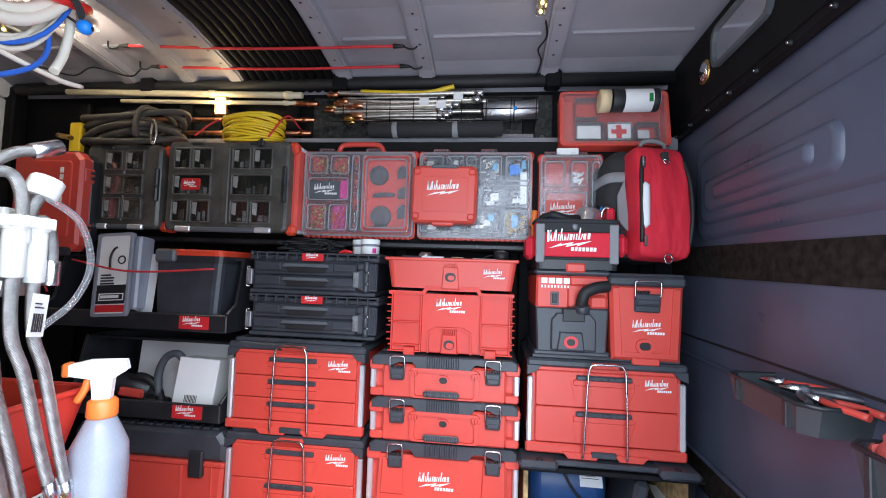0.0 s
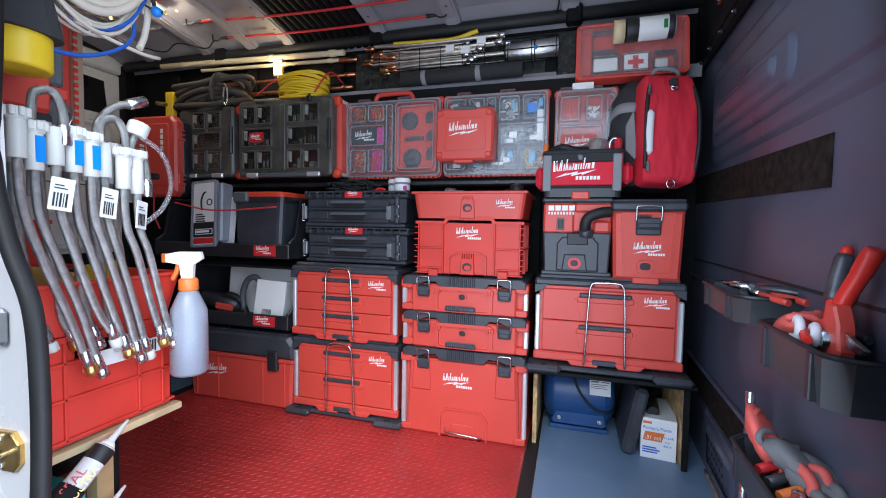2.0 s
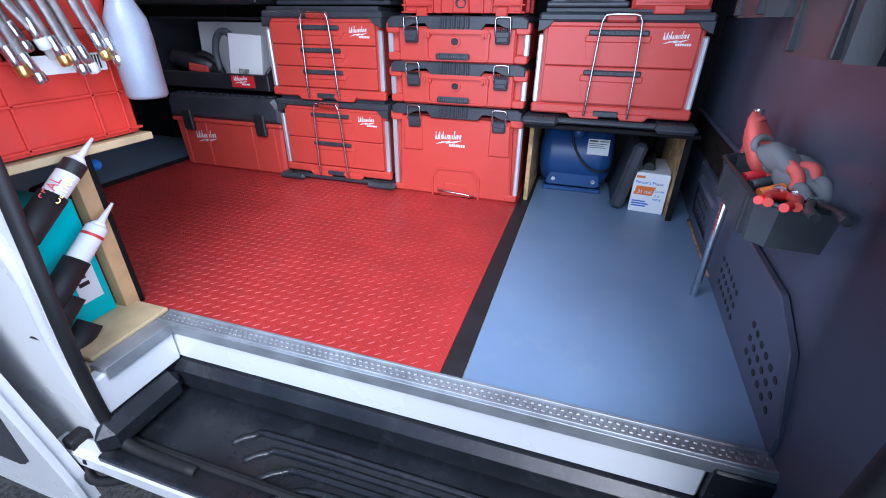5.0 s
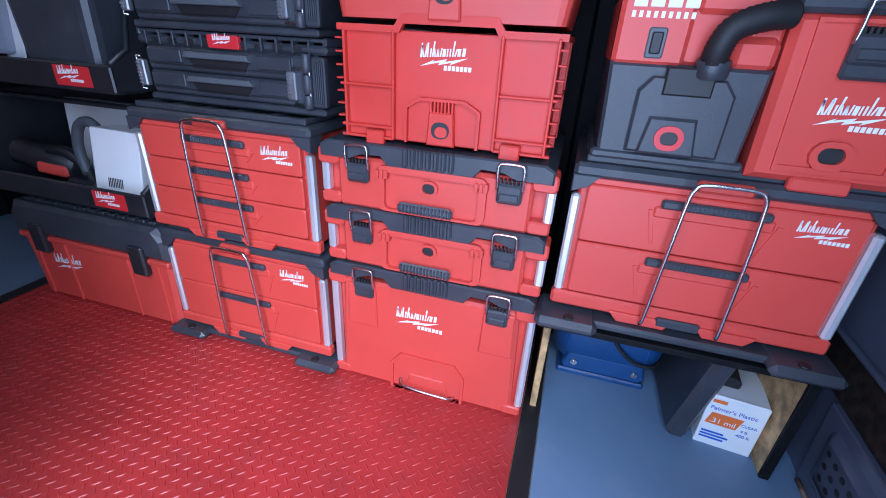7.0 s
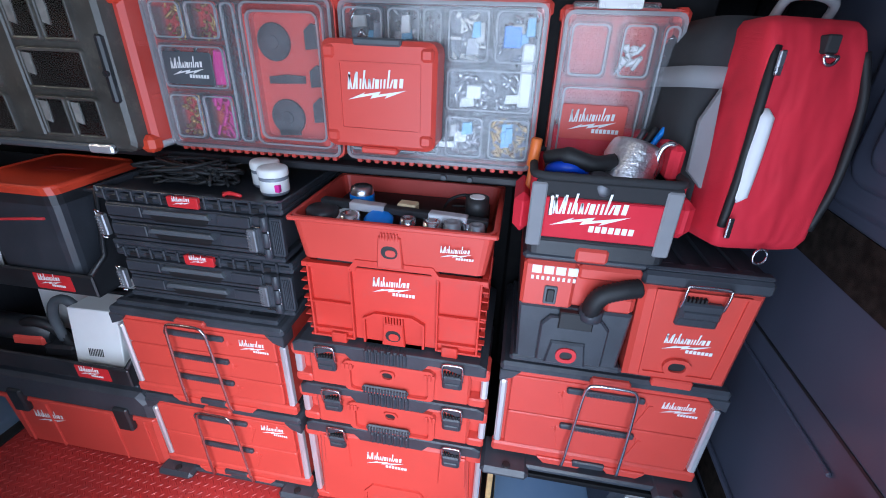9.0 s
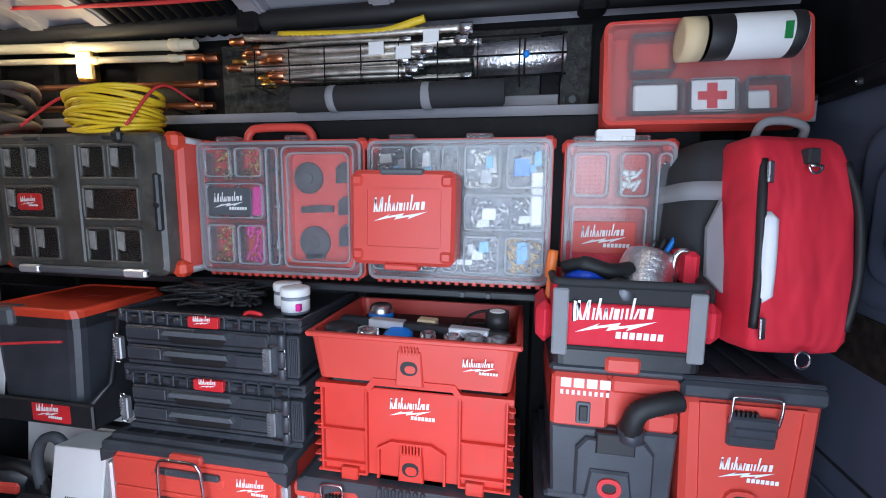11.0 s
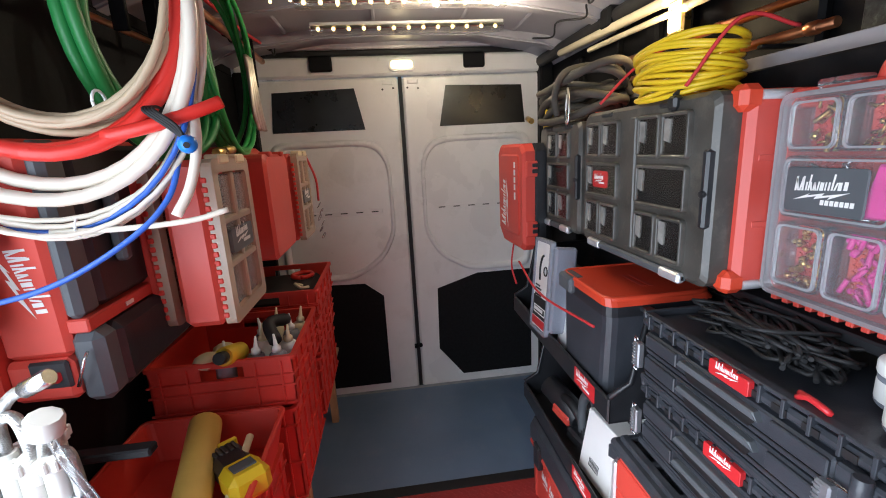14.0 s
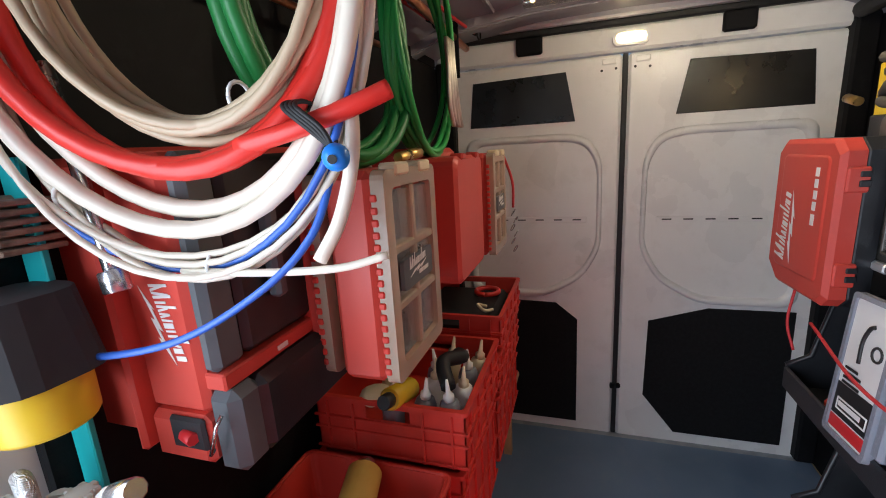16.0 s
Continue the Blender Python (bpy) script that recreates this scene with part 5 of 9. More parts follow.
# ---- driver's side: organizers on the wall ----
def bits(g, x0, x1, z0, z1, y, n, kind="mix", s=0.010):
    """Small fittings heaped in a compartment, against its back at y."""
    for k in range(n):
        x, z = random.uniform(x0 + s, x1 - s), z0 + s * 0.5 + (z1 - z0 - s) * random.random() ** 1.4
        yy = y - 0.004 - random.random() * 0.022
        a = random.uniform(0, 3.14)
        q = s * random.uniform(0.6, 1.3)
        d = Vector((math.cos(a), random.uniform(-0.4, 0.4), math.sin(a))) * q
        p = Vector((x, yy, z))
        if kind == "nut" or (kind == "mix" and k % 3 == 0):
            g.cyl(p - d * 0.35, p + d * 0.35, q * 0.62, 6)
        else:
            g.cyl(p - d, p + d, q * 0.32, 6)


def wall_organizer(w, h, label, cells, x, z, lidmat, rim=True, mark_at=None, back=None, mark_mat=None):
    """A flat organizer hung upright with its lid to the front: tray, walls, fillings, lid and latches."""
    t = thing("parts_organizer", label, "organizer", pose(x, 1.712, z))
    part("back", G().box(-w / 2 + 0.012, w / 2 - 0.012, 0.050, 0.061, 0.012, h - 0.012, 0.004), back or RED, t)
    part("tray", G().ring(rrect(-w / 2, w / 2, 0.0, h, 0.022), rrect(-w / 2 + 0.014, w / 2 - 0.014, 0.014, h - 0.014, 0.014), 0.012, 0.062), RED, t)
    for (x0, x1, z0, z1, m, n, kind, s) in cells:
        if m is not None:
            g = G()
            bits(g, x0, x1, z0, z1, 0.049, n, kind, s)
            tagged(part("fittings", g, m, t), "", "", "", "stuff")
        part("cup", G().ring(rrect(x0 - 0.003, x1 + 0.003, z0 - 0.003, z1 + 0.003, 0.012), rrect(x0, x1, z0, z1, 0.010), 0.002, 0.049), CLEAR if rim else RED, t)
        lid_in = rrect(x0 + 0.006, x1 - 0.006, z0 + 0.006, z1 - 0.006, 0.010)
        part("lid_pane", G().ring(rrect(x0 + 0.002, x1 - 0.002, z0 + 0.002, z1 - 0.002, 0.012), lid_in, -0.005, 0.001), CLEAR_RIM, t)
        hx_ = G()
        for a in np.arange(x0 + 0.008, x1 - 0.006, 0.0125):
            for b_ in np.arange(z0 + 0.008, z1 - 0.006, 0.011):
                hx_.cyl((a, 0.0505, b_), (a, 0.0470, b_), 0.0048, 6)
        tagged(part("stud_field", hx_, back or RED, t), "raised hexagon studs", "", "", "stuff")
    l = part("lid", G().prism(rrect(-w / 2 + 0.008, w / 2 - 0.008, 0.010, h - 0.010, 0.018), -0.002, 0.002, 0.001), lidmat, t, "clear plastic lid")
    l.visible_shadow = False
    part("lid_edge", G().ring(rrect(-w / 2 + 0.004, w / 2 - 0.004, 0.006, h - 0.006, 0.020), rrect(-w / 2 + 0.012, w / 2 - 0.012, 0.014, h - 0.014, 0.014), -0.006, 0.012), CLEAR_RIM, t)
    hx = np.arange(-w / 2 + 0.03, w / 2 - 0.03, 0.024)
    for k, xx in enumerate(hx):
        part("hinge_tooth", G().box(xx, xx + 0.013, -0.004, 0.016, -0.004, 0.008, 0.002), RED, t)
    for xx in (-w * 0.3, w * 0.12):
        part("latch", G().box(xx - 0.035, xx + 0.035, -0.006, 0.03, h - 0.006, h + 0.010, 0.004), CLEAR if rim else RED, t)
    for sx in (-1, 1):
        part("corner_lug", G().box(sx * (w / 2 + 0.006), sx * (w / 2 - 0.03), 0.01, 0.06, h - 0.035, h + 0.004, 0.010), RED, t)
    if mark_at:
        part("mark_panel", G().prism(rrect(mark_at[0] - 0.02, mark_at[0] + mark_at[2] + 0.02, mark_at[1] - 0.025, mark_at[1] + 0.055, 0.006, 2), -0.004, 0.0, 0.001), mark_mat, t)
        mark(t, mark_at[0], -0.005, mark_at[1], mark_at[2])
    return t


BIN_GREY = mat("bin_grey", (0.17, 0.18, 0.20), 0.45, var=0.6, scale=34, fine=120, bump=0.3)
BIN_PALE = mat("bin_pale", (0.45, 0.45, 0.43), 0.5, var=0.25, scale=30)
# pale colour of the reflections drawn on the hung chests' windows
PANE_REFLECTION = mat("label_strip", (0.24, 0.235, 0.22), 0.35, var=0.3, scale=40)
TOOLGREY = mat("blade_grey", (0.10, 0.10, 0.11), 0.4, 0.6, var=0.3, scale=30)
o1 = wall_organizer(0.518, 0.392, "red organizer with clear lid full of brass and pink fittings", [
    (-0.235, -0.145, 0.285, 0.372, BRASS, 26, "mix", 0.011), (-0.135, -0.045, 0.285, 0.372, BRASS, 30, "mix", 0.009),
    (-0.235, -0.045, 0.165, 0.272, STEEL, 40, "mix", 0.010), (-0.235, -0.145, 0.03, 0.15, BRASS, 60, "nut", 0.010),
    (-0.135, -0.045, 0.03, 0.15, PINK, 50, "mix", 0.012), (-0.036, 0.004, 0.03, 0.372, STEEL, 70, "mix", 0.009)], -0.423, 1.178, CLEAR, True, (-0.205, 0.20, 0.10), None, GREY_PL)
part("carry_handle", G().tube(spline([(-0.11, 0.03, 0.39), (-0.10, 0.03, 0.415), (-0.07, 0.03, 0.428), (0.06, 0.03, 0.428), (0.09, 0.03, 0.415), (0.10, 0.03, 0.39)], 5), 0.012, 10), RED, o1, "red carrying handle")
ins = part("blade_case", G().ring(rrect(0.018, 0.232, 0.03, 0.372, 0.02), rrect(0.034, 0.216, 0.046, 0.352, 0.016), 0.002, 0.03).prism(rrect(0.02, 0.23, 0.032, 0.37, 0.018), 0.028, 0.046), RED, o1, "red blade set case under the lid")
for cx_, cz_, r_ in ((0.085, 0.285, 0.045), (0.10, 0.10, 0.048)):
    pieces("round_blade", G().cyl((cx_, 0.026, cz_), (cx_, 0.018, cz_), r_, 24).cyl((cx_, 0.018, cz_), (cx_, 0.014, cz_), r_ * 0.35, 14), TOOLGREY, ins, "", "blade_hub")
for q_ in ((0.016, 0.234, 0.028, 0.374), (0.03, 0.22, 0.044, 0.356)):
    part("case_rim", G().ring(rrect(*q_, 0.02), rrect(q_[0] + 0.005, q_[1] - 0.005, q_[2] + 0.005, q_[3] - 0.005, 0.016), -0.006, 0.004), CLEAR_RIM, o1)
for bx, bz, bw, bh in ((0.17, 0.27, 0.04, 0.055), (0.06, 0.185, 0.10, 0.022), (0.175, 0.18, 0.04, 0.05), (0.175, 0.09, 0.04, 0.06), (0.07, 0.05, 0.06, 0.018)):
    part("flat_blade", G().prism([(bx, bz), (bx + bw, bz + 0.004), (bx + bw, bz + bh), (bx + bw * 0.5, bz + bh * 1.1), (bx, bz + bh * 0.8)], 0.018, 0.026, 0.001), TOOLGREY, ins)
part("pink_pack", G().prism([(-0.105, 0.175), (-0.055, 0.175), (-0.05, 0.26), (-0.085, 0.262)], 0.01, 0.03, 0.004), PINK, o1)
g2 = [(-0.235, -0.135, 0.28, 0.368, STEEL, 30, "mix", 0.010), (-0.125, -0.045, 0.28, 0.368, STEEL, 30, "mix", 0.010), (-0.235, -0.135, 0.03, 0.15, STEEL, 50, "nut", 0.010), (-0.125, -0.05, 0.03, 0.15, STEEL, 40, "mix", 0.012),
      (0.02, 0.118, 0.255, 0.368, PIPE_WHITE, 24, "mix", 0.012), (0.130, 0.232, 0.255, 0.368, STEEL, 40, "mix", 0.010), (0.02, 0.232, 0.145, 0.243, STEEL, 70, "mix", 0.012), (0.02, 0.118, 0.03, 0.133, STEEL, 60, "mix", 0.011), (0.130, 0.232, 0.03, 0.133, BRASS, 60, "mix", 0.010), (-0.04, 0.008, 0.03, 0.368, STEEL, 70, "nut", 0.008)]
o2 = wall_organizer(0.496, 0.388, "organizer with clear lid and bins full of steel fittings", g2, 0.094, 1.180, CLEAR, back=BIN_GREY)
rnd = random.Random(77)
PACK_BLUE = mat("pack_blue", (0.16, 0.42, 0.66), 0.4, var=0.15)
for (x0, x1, z0, z1, *_) in g2:
    for q in range(3):
        wx, hz = rnd.uniform(0.020, 0.040), rnd.uniform(0.020, 0.045)
        if x1 - x0 < wx + 0.02:
            continue
        px, pz = rnd.uniform(x0 + 0.006, x1 - wx - 0.006), rnd.uniform(z0 + 0.006, max(z0 + 0.008, z1 - hz - 0.01))
        part("parts_pack", G().prism([(px, pz), (px + wx, pz + 0.003), (px + wx - 0.002, pz + hz), (px + 0.003, pz + hz - 0.002)], 0.012 + 0.004 * q, 0.020 + 0.004 * q, 0.002), (BIN_PALE, LABEL, BIN_PALE, PACK_BLUE, CLEAR_RIM)[rnd.randrange(5)], o2)
part("blue_pack", G().box(0.15, 0.19, 0.015, 0.035, 0.29, 0.335, 0.002), BLUE_BALL, o2)
part("white_tag", G().box(0.07, 0.105, 0.004, 0.02, 0.175, 0.205, 0.002).box(-0.01, 0.045, 0.004, 0.012, 0.052, 0.066, 0.002).box(0.195, 0.225, 0.004, 0.02, 0.16, 0.30, 0.004), LABEL, o2)
o3 = wall_organizer(0.262, 0.375, "small red organizer with clear lid, partly hidden by the bag", [
    (-0.11, -0.025, 0.235, 0.345, None, 0, "", 0), (0.0, 0.07, 0.235, 0.345, LABEL, 12, "mix", 0.014), (0.085, 0.12, 0.05, 0.345, STEEL, 30, "mix", 0.008), (-0.11, 0.07, 0.05, 0.215, RED, 8, "mix", 0.014)], 0.500, 1.182, CLEAR, True, (-0.085, 0.12, 0.11), None, RED)
part("price_tag", G().prism(rrect(-0.06, 0.03, 0.372, 0.40, 0.004, 2), -0.004, 0.02, 0.001), LABEL, o3, "white paper tag")

sc = thing("small_tool_case", "small red hard case hung in front of the organizers", "tool case", pose(-0.028, 1.61, 1.241, 0, 0.6, 0))
w, h = 0.270, 0.238
part("body", G().prism(rrect(-w / 2, w / 2, 0.0, h, 0.022), 0.0, 0.095, 0.010), RED, sc)
part("pressed_frame", G().ring(rrect(-w / 2 + 0.045, w / 2 - 0.035, 0.045, h - 0.045, 0.004), rrect(-w / 2 + 0.0475, w / 2 - 0.0375, 0.0475, h - 0.0475, 0.004), -0.003, 0.002), RED, sc)
for xx in (-1, 1):
    for zz in (0.012, h - 0.04):
        part("corner_guard", G().box(xx * (w / 2 - 0.006), xx * (w / 2 - 0.036), -0.006, 0.03, zz, zz + 0.028, 0.006), RED, sc)
part("clip", G().box(-0.055, 0.055, -0.004, 0.04, h - 0.012, h + 0.004, 0.004), GREY_PL, sc)
part("lip", G().box(-0.045, 0.045, -0.004, 0.05, -0.012, 0.004, 0.004), RED, sc)
mark(sc, -0.072, -0.001, 0.115, 0.142, sub=False)


def window_box(label, w, h, x, z, panes, badge=None):
    """A deep tool chest hung with its dusty black lid to the front: red body, lid, small windows, latch bar."""
    t = thing("hung_tool_chest", label, "tool chest", pose(x, 1.600, z))
    part("body", G().box(-w / 2 - 0.012, w / 2 + 0.022, 0.052, 0.172, 0.010, h - 0.004, 0.012), RED, t, "red body behind the lid")
    for sx in (-1, 1):
        pieces("corner_lug", G().box(sx * (w / 2 + 0.024), sx * (w / 2 - 0.02), 0.03, 0.08, h - 0.045, h + 0.006, 0.012).box(sx * (w / 2 + 0.024), sx * (w / 2 - 0.02), 0.03, 0.08, -0.008, 0.04, 0.012), LID_RED, t, "", "corner_lug")
    part("lid", G().prism(rrect(-w / 2, w / 2, 0.0, h, 0.024), 0.0, 0.055, 0.010), DUSTY, t, "dusty black lid")
    for (x0, x1, z0, z1) in panes:
        p = part("window", press(G(), (x0 - 0.004, x1 + 0.004, z0 - 0.004, z1 + 0.004), 0.013, 0.0, [(0.0, -0.001), (0.002, 0.010), (0.004, 0.012), (0.007, 0.012), (0.010, 0.009), (0.012, -0.001)], False), DUSTY, t)
        part("cell", G().prism(rrect(x0 + 0.006, x1 - 0.006, z0 + 0.006, z1 - 0.006, 0.008), -0.0016, 0.001), INK, p)
        # a pale strip on the pane stands in for its reflection
        part("label_strip", G().prism([(x0 + 0.010, z0 + (z1 - z0) * 0.40), (x0 + 0.010 + min(0.020, (x1 - x0) * 0.22), z0 + (z1 - z0) * 0.34), (x0 + 0.012 + min(0.020, (x1 - x0) * 0.22), z1 - 0.012), (x0 + 0.010, z1 - 0.010)], -0.0092, -0.0080), PANE_REFLECTION, p, "pale reflection drawn as a strip on the window")
        xa = x0 + 0.034
        while xa < x1 - 0.022:
            wd_ = random.uniform(0.010, 0.026)
            part("seen_part", G().box(xa, min(xa + wd_, x1 - 0.010), -0.0055, -0.0014, z0 + 0.009, z0 + (z1 - z0) * random.uniform(0.2, 0.6), 0.001), random.choice((GREY_PL, BIN_GREY, DUSTY)), p)
            xa += wd_ + random.uniform(0.004, 0.012)
        part("pane", G().prism(rrect(x0 + 0.006, x1 - 0.006, z0 + 0.006, z1 - 0.006, 0.008), -0.0085, -0.0075), CLEAR_DARK, p).visible_shadow = False
    part("rail", G().box(-w / 2 + 0.06, w / 2 - 0.06, -0.012, 0.01, -0.004, 0.018, 0.006), GREY_PL, t)
    for x0 in (-w / 2 + 0.062, w / 2 - 0.135):
        part("rail_sleeve", G().box(x0, x0 + 0.075, -0.015, 0.004, -0.005, 0.019, 0.005), ALU, t, "bare metal sleeve")
    part("spine", G().box(-0.016, 0.016, -0.006, 0.004, 0.03, h - 0.03, 0.004), DUSTY, t)
    for zz in (0.010, h - 0.016):
        part("side_tube", G().cyl((w / 2 + 0.018, 0.070, zz), (w / 2 + 0.018, 0.168, zz), 0.010, 12), ALU, t, "bare metal carrying tube")
    for zz in (0.13, 0.26):
        part("body_groove", G().box(w / 2 + 0.0215, w / 2 + 0.0235, 0.075, 0.165, zz, zz + 0.012, 0.001), RED, t)
    part("side_latch", G().box(w / 2 - 0.022, w / 2 - 0.004, -0.010, 0.02, h * 0.32, h * 0.72, 0.005).cyl((w / 2 - 0.012, -0.014, h * 0.5), (w / 2 - 0.012, 0, h * 0.5), 0.008, 8), BLACK, t)
    for x0 in (-w * 0.3, w * 0.18):
        part("top_clip", G().box(x0, x0 + 0.06, -0.004, 0.02, h - 0.020, h - 0.006, 0.004), BLACK, t)
    if badge:
        b = part("badge", G().prism(rrect(badge[0], badge[0] + 0.09, badge[1], badge[1] + 0.052, 0.008), -0.008, 0.0, 0.002), LABEL_RED, t, "red maker's badge")
        mark(b, badge[0] + 0.014, -0.0085, badge[1] + 0.018, 0.058)
    return t


window_box("black and red tool chest hung on the wall, dusty windowed lid", 0.565, 0.398, -0.985, 1.184,
           [(-0.245, -0.165, 0.27, 0.365), (-0.155, -0.065, 0.27, 0.365), (0.03, 0.115, 0.27, 0.365), (0.125, 0.215, 0.27, 0.365), (-0.245, -0.065, 0.155, 0.25), (0.03, 0.215, 0.155, 0.25), (-0.245, -0.165, 0.035, 0.135), (-0.155, -0.065, 0.035, 0.135), (0.03, 0.115, 0.035, 0.135), (0.125, 0.215, 0.035, 0.135)], (-0.205, 0.178))
window_box("black and red tool chest hung behind the red case", 0.37, 0.378, -1.485, 1.187,
           [(-0.08, 0.005, 0.26, 0.35), (0.02, 0.11, 0.26, 0.35), (-0.08, 0.11, 0.15, 0.24), (-0.08, 0.005, 0.04, 0.135), (0.02, 0.11, 0.04, 0.135)])

rc = thing("long_tool_case", "red hard case for a cordless tool, hung on the wall", "tool case", pose(-1.890, 1.478, 1.075, 0, 0, 3))
w, h = 0.315, 0.430
part("front_shell", G().prism([(0.0, 0.05), (0.0, h - 0.03), (0.03, h), (w - 0.03, h), (w, h - 0.03), (w, 0.025), (w - 0.025, 0.0), (0.06, 0.0)][::-1], 0.0, 0.050, 0.012), RED, rc)
part("back_shell", G().prism([(0.0, 0.05), (0.0, h - 0.03), (0.03, h), (w - 0.03, h), (w, h - 0.03), (w, 0.025), (w - 0.025, 0.0), (0.06, 0.0)][::-1], 0.053, 0.098, 0.003), BLACK, rc, "black back half")
for zz in (0.06, h - 0.13):
    part("clip", G().box(w - 0.014, w + 0.008, 0.012, 0.060, zz, zz + 0.062, 0.004), RED, rc)
    part("clip_hinge", G().box(w + 0.002, w + 0.012, 0.036, 0.060, zz + 0.014, zz + 0.030, 0.002).box(w + 0.002, w + 0.012, 0.036, 0.060, zz + 0.038, zz + 0.052, 0.002), BLACK, rc)
part("pressed_panel", press(G(), (0.045, w - 0.04, 0.055, h - 0.04), 0.02, 0.0, [(0.0, -0.001), (0.004, 0.003), (0.008, 0.004)]), RED, rc)
mark(rc, 0.0, -0.0045, 0.0, 0.215, sub=False, m=Matrix.Translation((0.135, 0, 0.075)) @ Matrix.Rotation(radians(-84), 4, "Y"))
g = G()
for q_, dz in enumerate((0.0, 0.030, 0.060, 0.090)):
    g.box(0.222, 0.238, -0.0052, -0.004, 0.245 + dz, 0.268 + dz, 0)
g.box(0.222, 0.238, -0.0052, -0.004, 0.205, 0.235, 0)
part("printing", g, WHITE, rc)

# coil of dusty hose and yellow cord on the hung chests
def coil(name, label, cat, c, rx, ry, r, turns, mate, dz, tilt=0.0, wob=0.012, seed=1, loose=0.86):
    rnd = random.Random(seed)
    t = thing(name, label, cat, Matrix.Translation(c))
    for k in range(turns):
        ph, q = rnd.uniform(0, 6.28), rnd.uniform(loose, 1.04)
        P = []
        for i in range(36):
            a = 2 * math.pi * i / 36
            P.append((rx * q * math.cos(a), ry * q * math.sin(a), k * dz + wob * math.sin(2 * a + ph) + tilt * math.cos(a)))
        part("turn", G().tube(P, r, 8, True), mate, t)
    return t


hc = coil("coiled_hose", "coiled dusty dark hose with a cloth strap on the chest", "hose", (-1.525, 1.70, 1.590), 0.245, 0.125, 0.0135, 9, HOSE_DARK, 0.0145, 0.018, 0.020, 1, 0.68)
part("strap", G().tube(spline([(0.13, -0.14, 0.0), (0.135, -0.15, 0.07), (0.13, -0.10, 0.145), (0.13, 0.06, 0.15), (0.13, 0.13, 0.06)], 6), 0.012, 8), HOSE_DARK, hc, "dusty cloth strap")
part("carabiner", G().tube(spline([(0.205, -0.135, 0.08), (0.225, -0.14, 0.05), (0.228, -0.14, 0.0), (0.215, -0.14, -0.035), (0.20, -0.138, 0.0), (0.203, -0.136, 0.06)], 4), 0.004, 6), STEEL, hc)
part("brass_end", G().cyl((-0.30, -0.10, 0.02), (-0.22, -0.11, 0.005), 0.012, 10), BRASS, hc)
coil("extension_cable", "bright yellow extension cord coiled on the hung chest", "cord", (-0.915, 1.68, 1.592), 0.135, 0.095, 0.0055, 18, YELLOW, 0.0064, 0.0, 0.009, 3)
solo("cable_end", G().box(-0.845, -0.815, 1.588, 1.612, 1.555, 1.585, 0.006).cyl((-0.83, 1.598, 1.585), (-0.838, 1.62, 1.60), 0.006, 8).box(-0.838, -0.834, 1.596, 1.604, 1.54, 1.556, 0).box(-0.826, -0.822, 1.596, 1.604, 1.54, 1.556, 0), BLACK, "black plug of the yellow cord", "plug")
lad = thing("level_tool", "yellow tool standing behind the hung cases", "tool", pose(-1.83, 1.68, 1.40))
part("body", G().box(-0.03, 0.03, 0, 0.03, 0.0, 0.30, 0.005), YELLOW, lad)
part("grip", G().box(-0.034, 0.034, -0.004, 0.034, 0.10, 0.16, 0.004), BLACK, lad)

# pipes on brackets under the roof
pipes = [("cream_pipe", CREAM, (-2.08, 1.85, 1.925), (-0.775, 1.85, 1.888), 0.016, "long cream plastic water pipe"),
         ("thin_pipe", CREAM, (-1.75, 1.84, 1.868), (-0.80, 1.84, 1.845), 0.010, "thin cream plastic water pipe"),
         ("copper_pipe", COPPER, (-1.62, 1.86, 1.778), (-0.71, 1.86, 1.768), 0.011, "tarnished copper pipe stored under the roof"),
         ("copper_pipe", COPPER, (-1.60, 1.85, 1.704), (-0.72, 1.85, 1.698), 0.011, "tarnished copper pipe stored under the roof"),
         ("copper_pipe", COPPER, (-0.82, 1.845, 1.846), (-0.69, 1.845, 1.842), 0.013, "short copper pipe joined to a plastic pipe")]
for nm, ma, a, b, r, lb in pipes:
    t = thing(nm, lb, "pipe")
    part("tube", G().cyl(a, b, r, 12), ma, t)
    e = Vector(b) - Vector(a)
    for f in (0.62, 0.93):
        part("coupling", G().cyl(Vector(a) + e * f, Vector(a) + e * (f + 0.03), r * 1.25, 12), ma, t)
for x in (-1.70, -1.26, -0.86):
    b = thing("pipe_bracket", "black bracket holding the spare pipes", "bracket", pose(x, 1.86, 1.68), "pipe brackets")
    part("arm", G().box(-0.008, 0.008, -0.045, 0.09, 0.0, 0.008, 0.002).box(-0.008, 0.008, 0.075, 0.10, 0.0, 0.26, 0.002), WALL_BLACK, b)
pl = thing("wall_lamp", "small glowing warm lamp among the pipes", "lamp", pose(-1.2, 1.84, 1.80))
part("frame", G().box(-0.035, 0.035, 0.0, 0.03, -0.01, 0.09, 0.006), BRASS, pl)
part("glass", G().prism(rrect(-0.026, 0.026, 0.0, 0.08, 0.008), -0.006, 0.002, 0.002), LAMP_GLOW, pl, "glowing lamp glass")

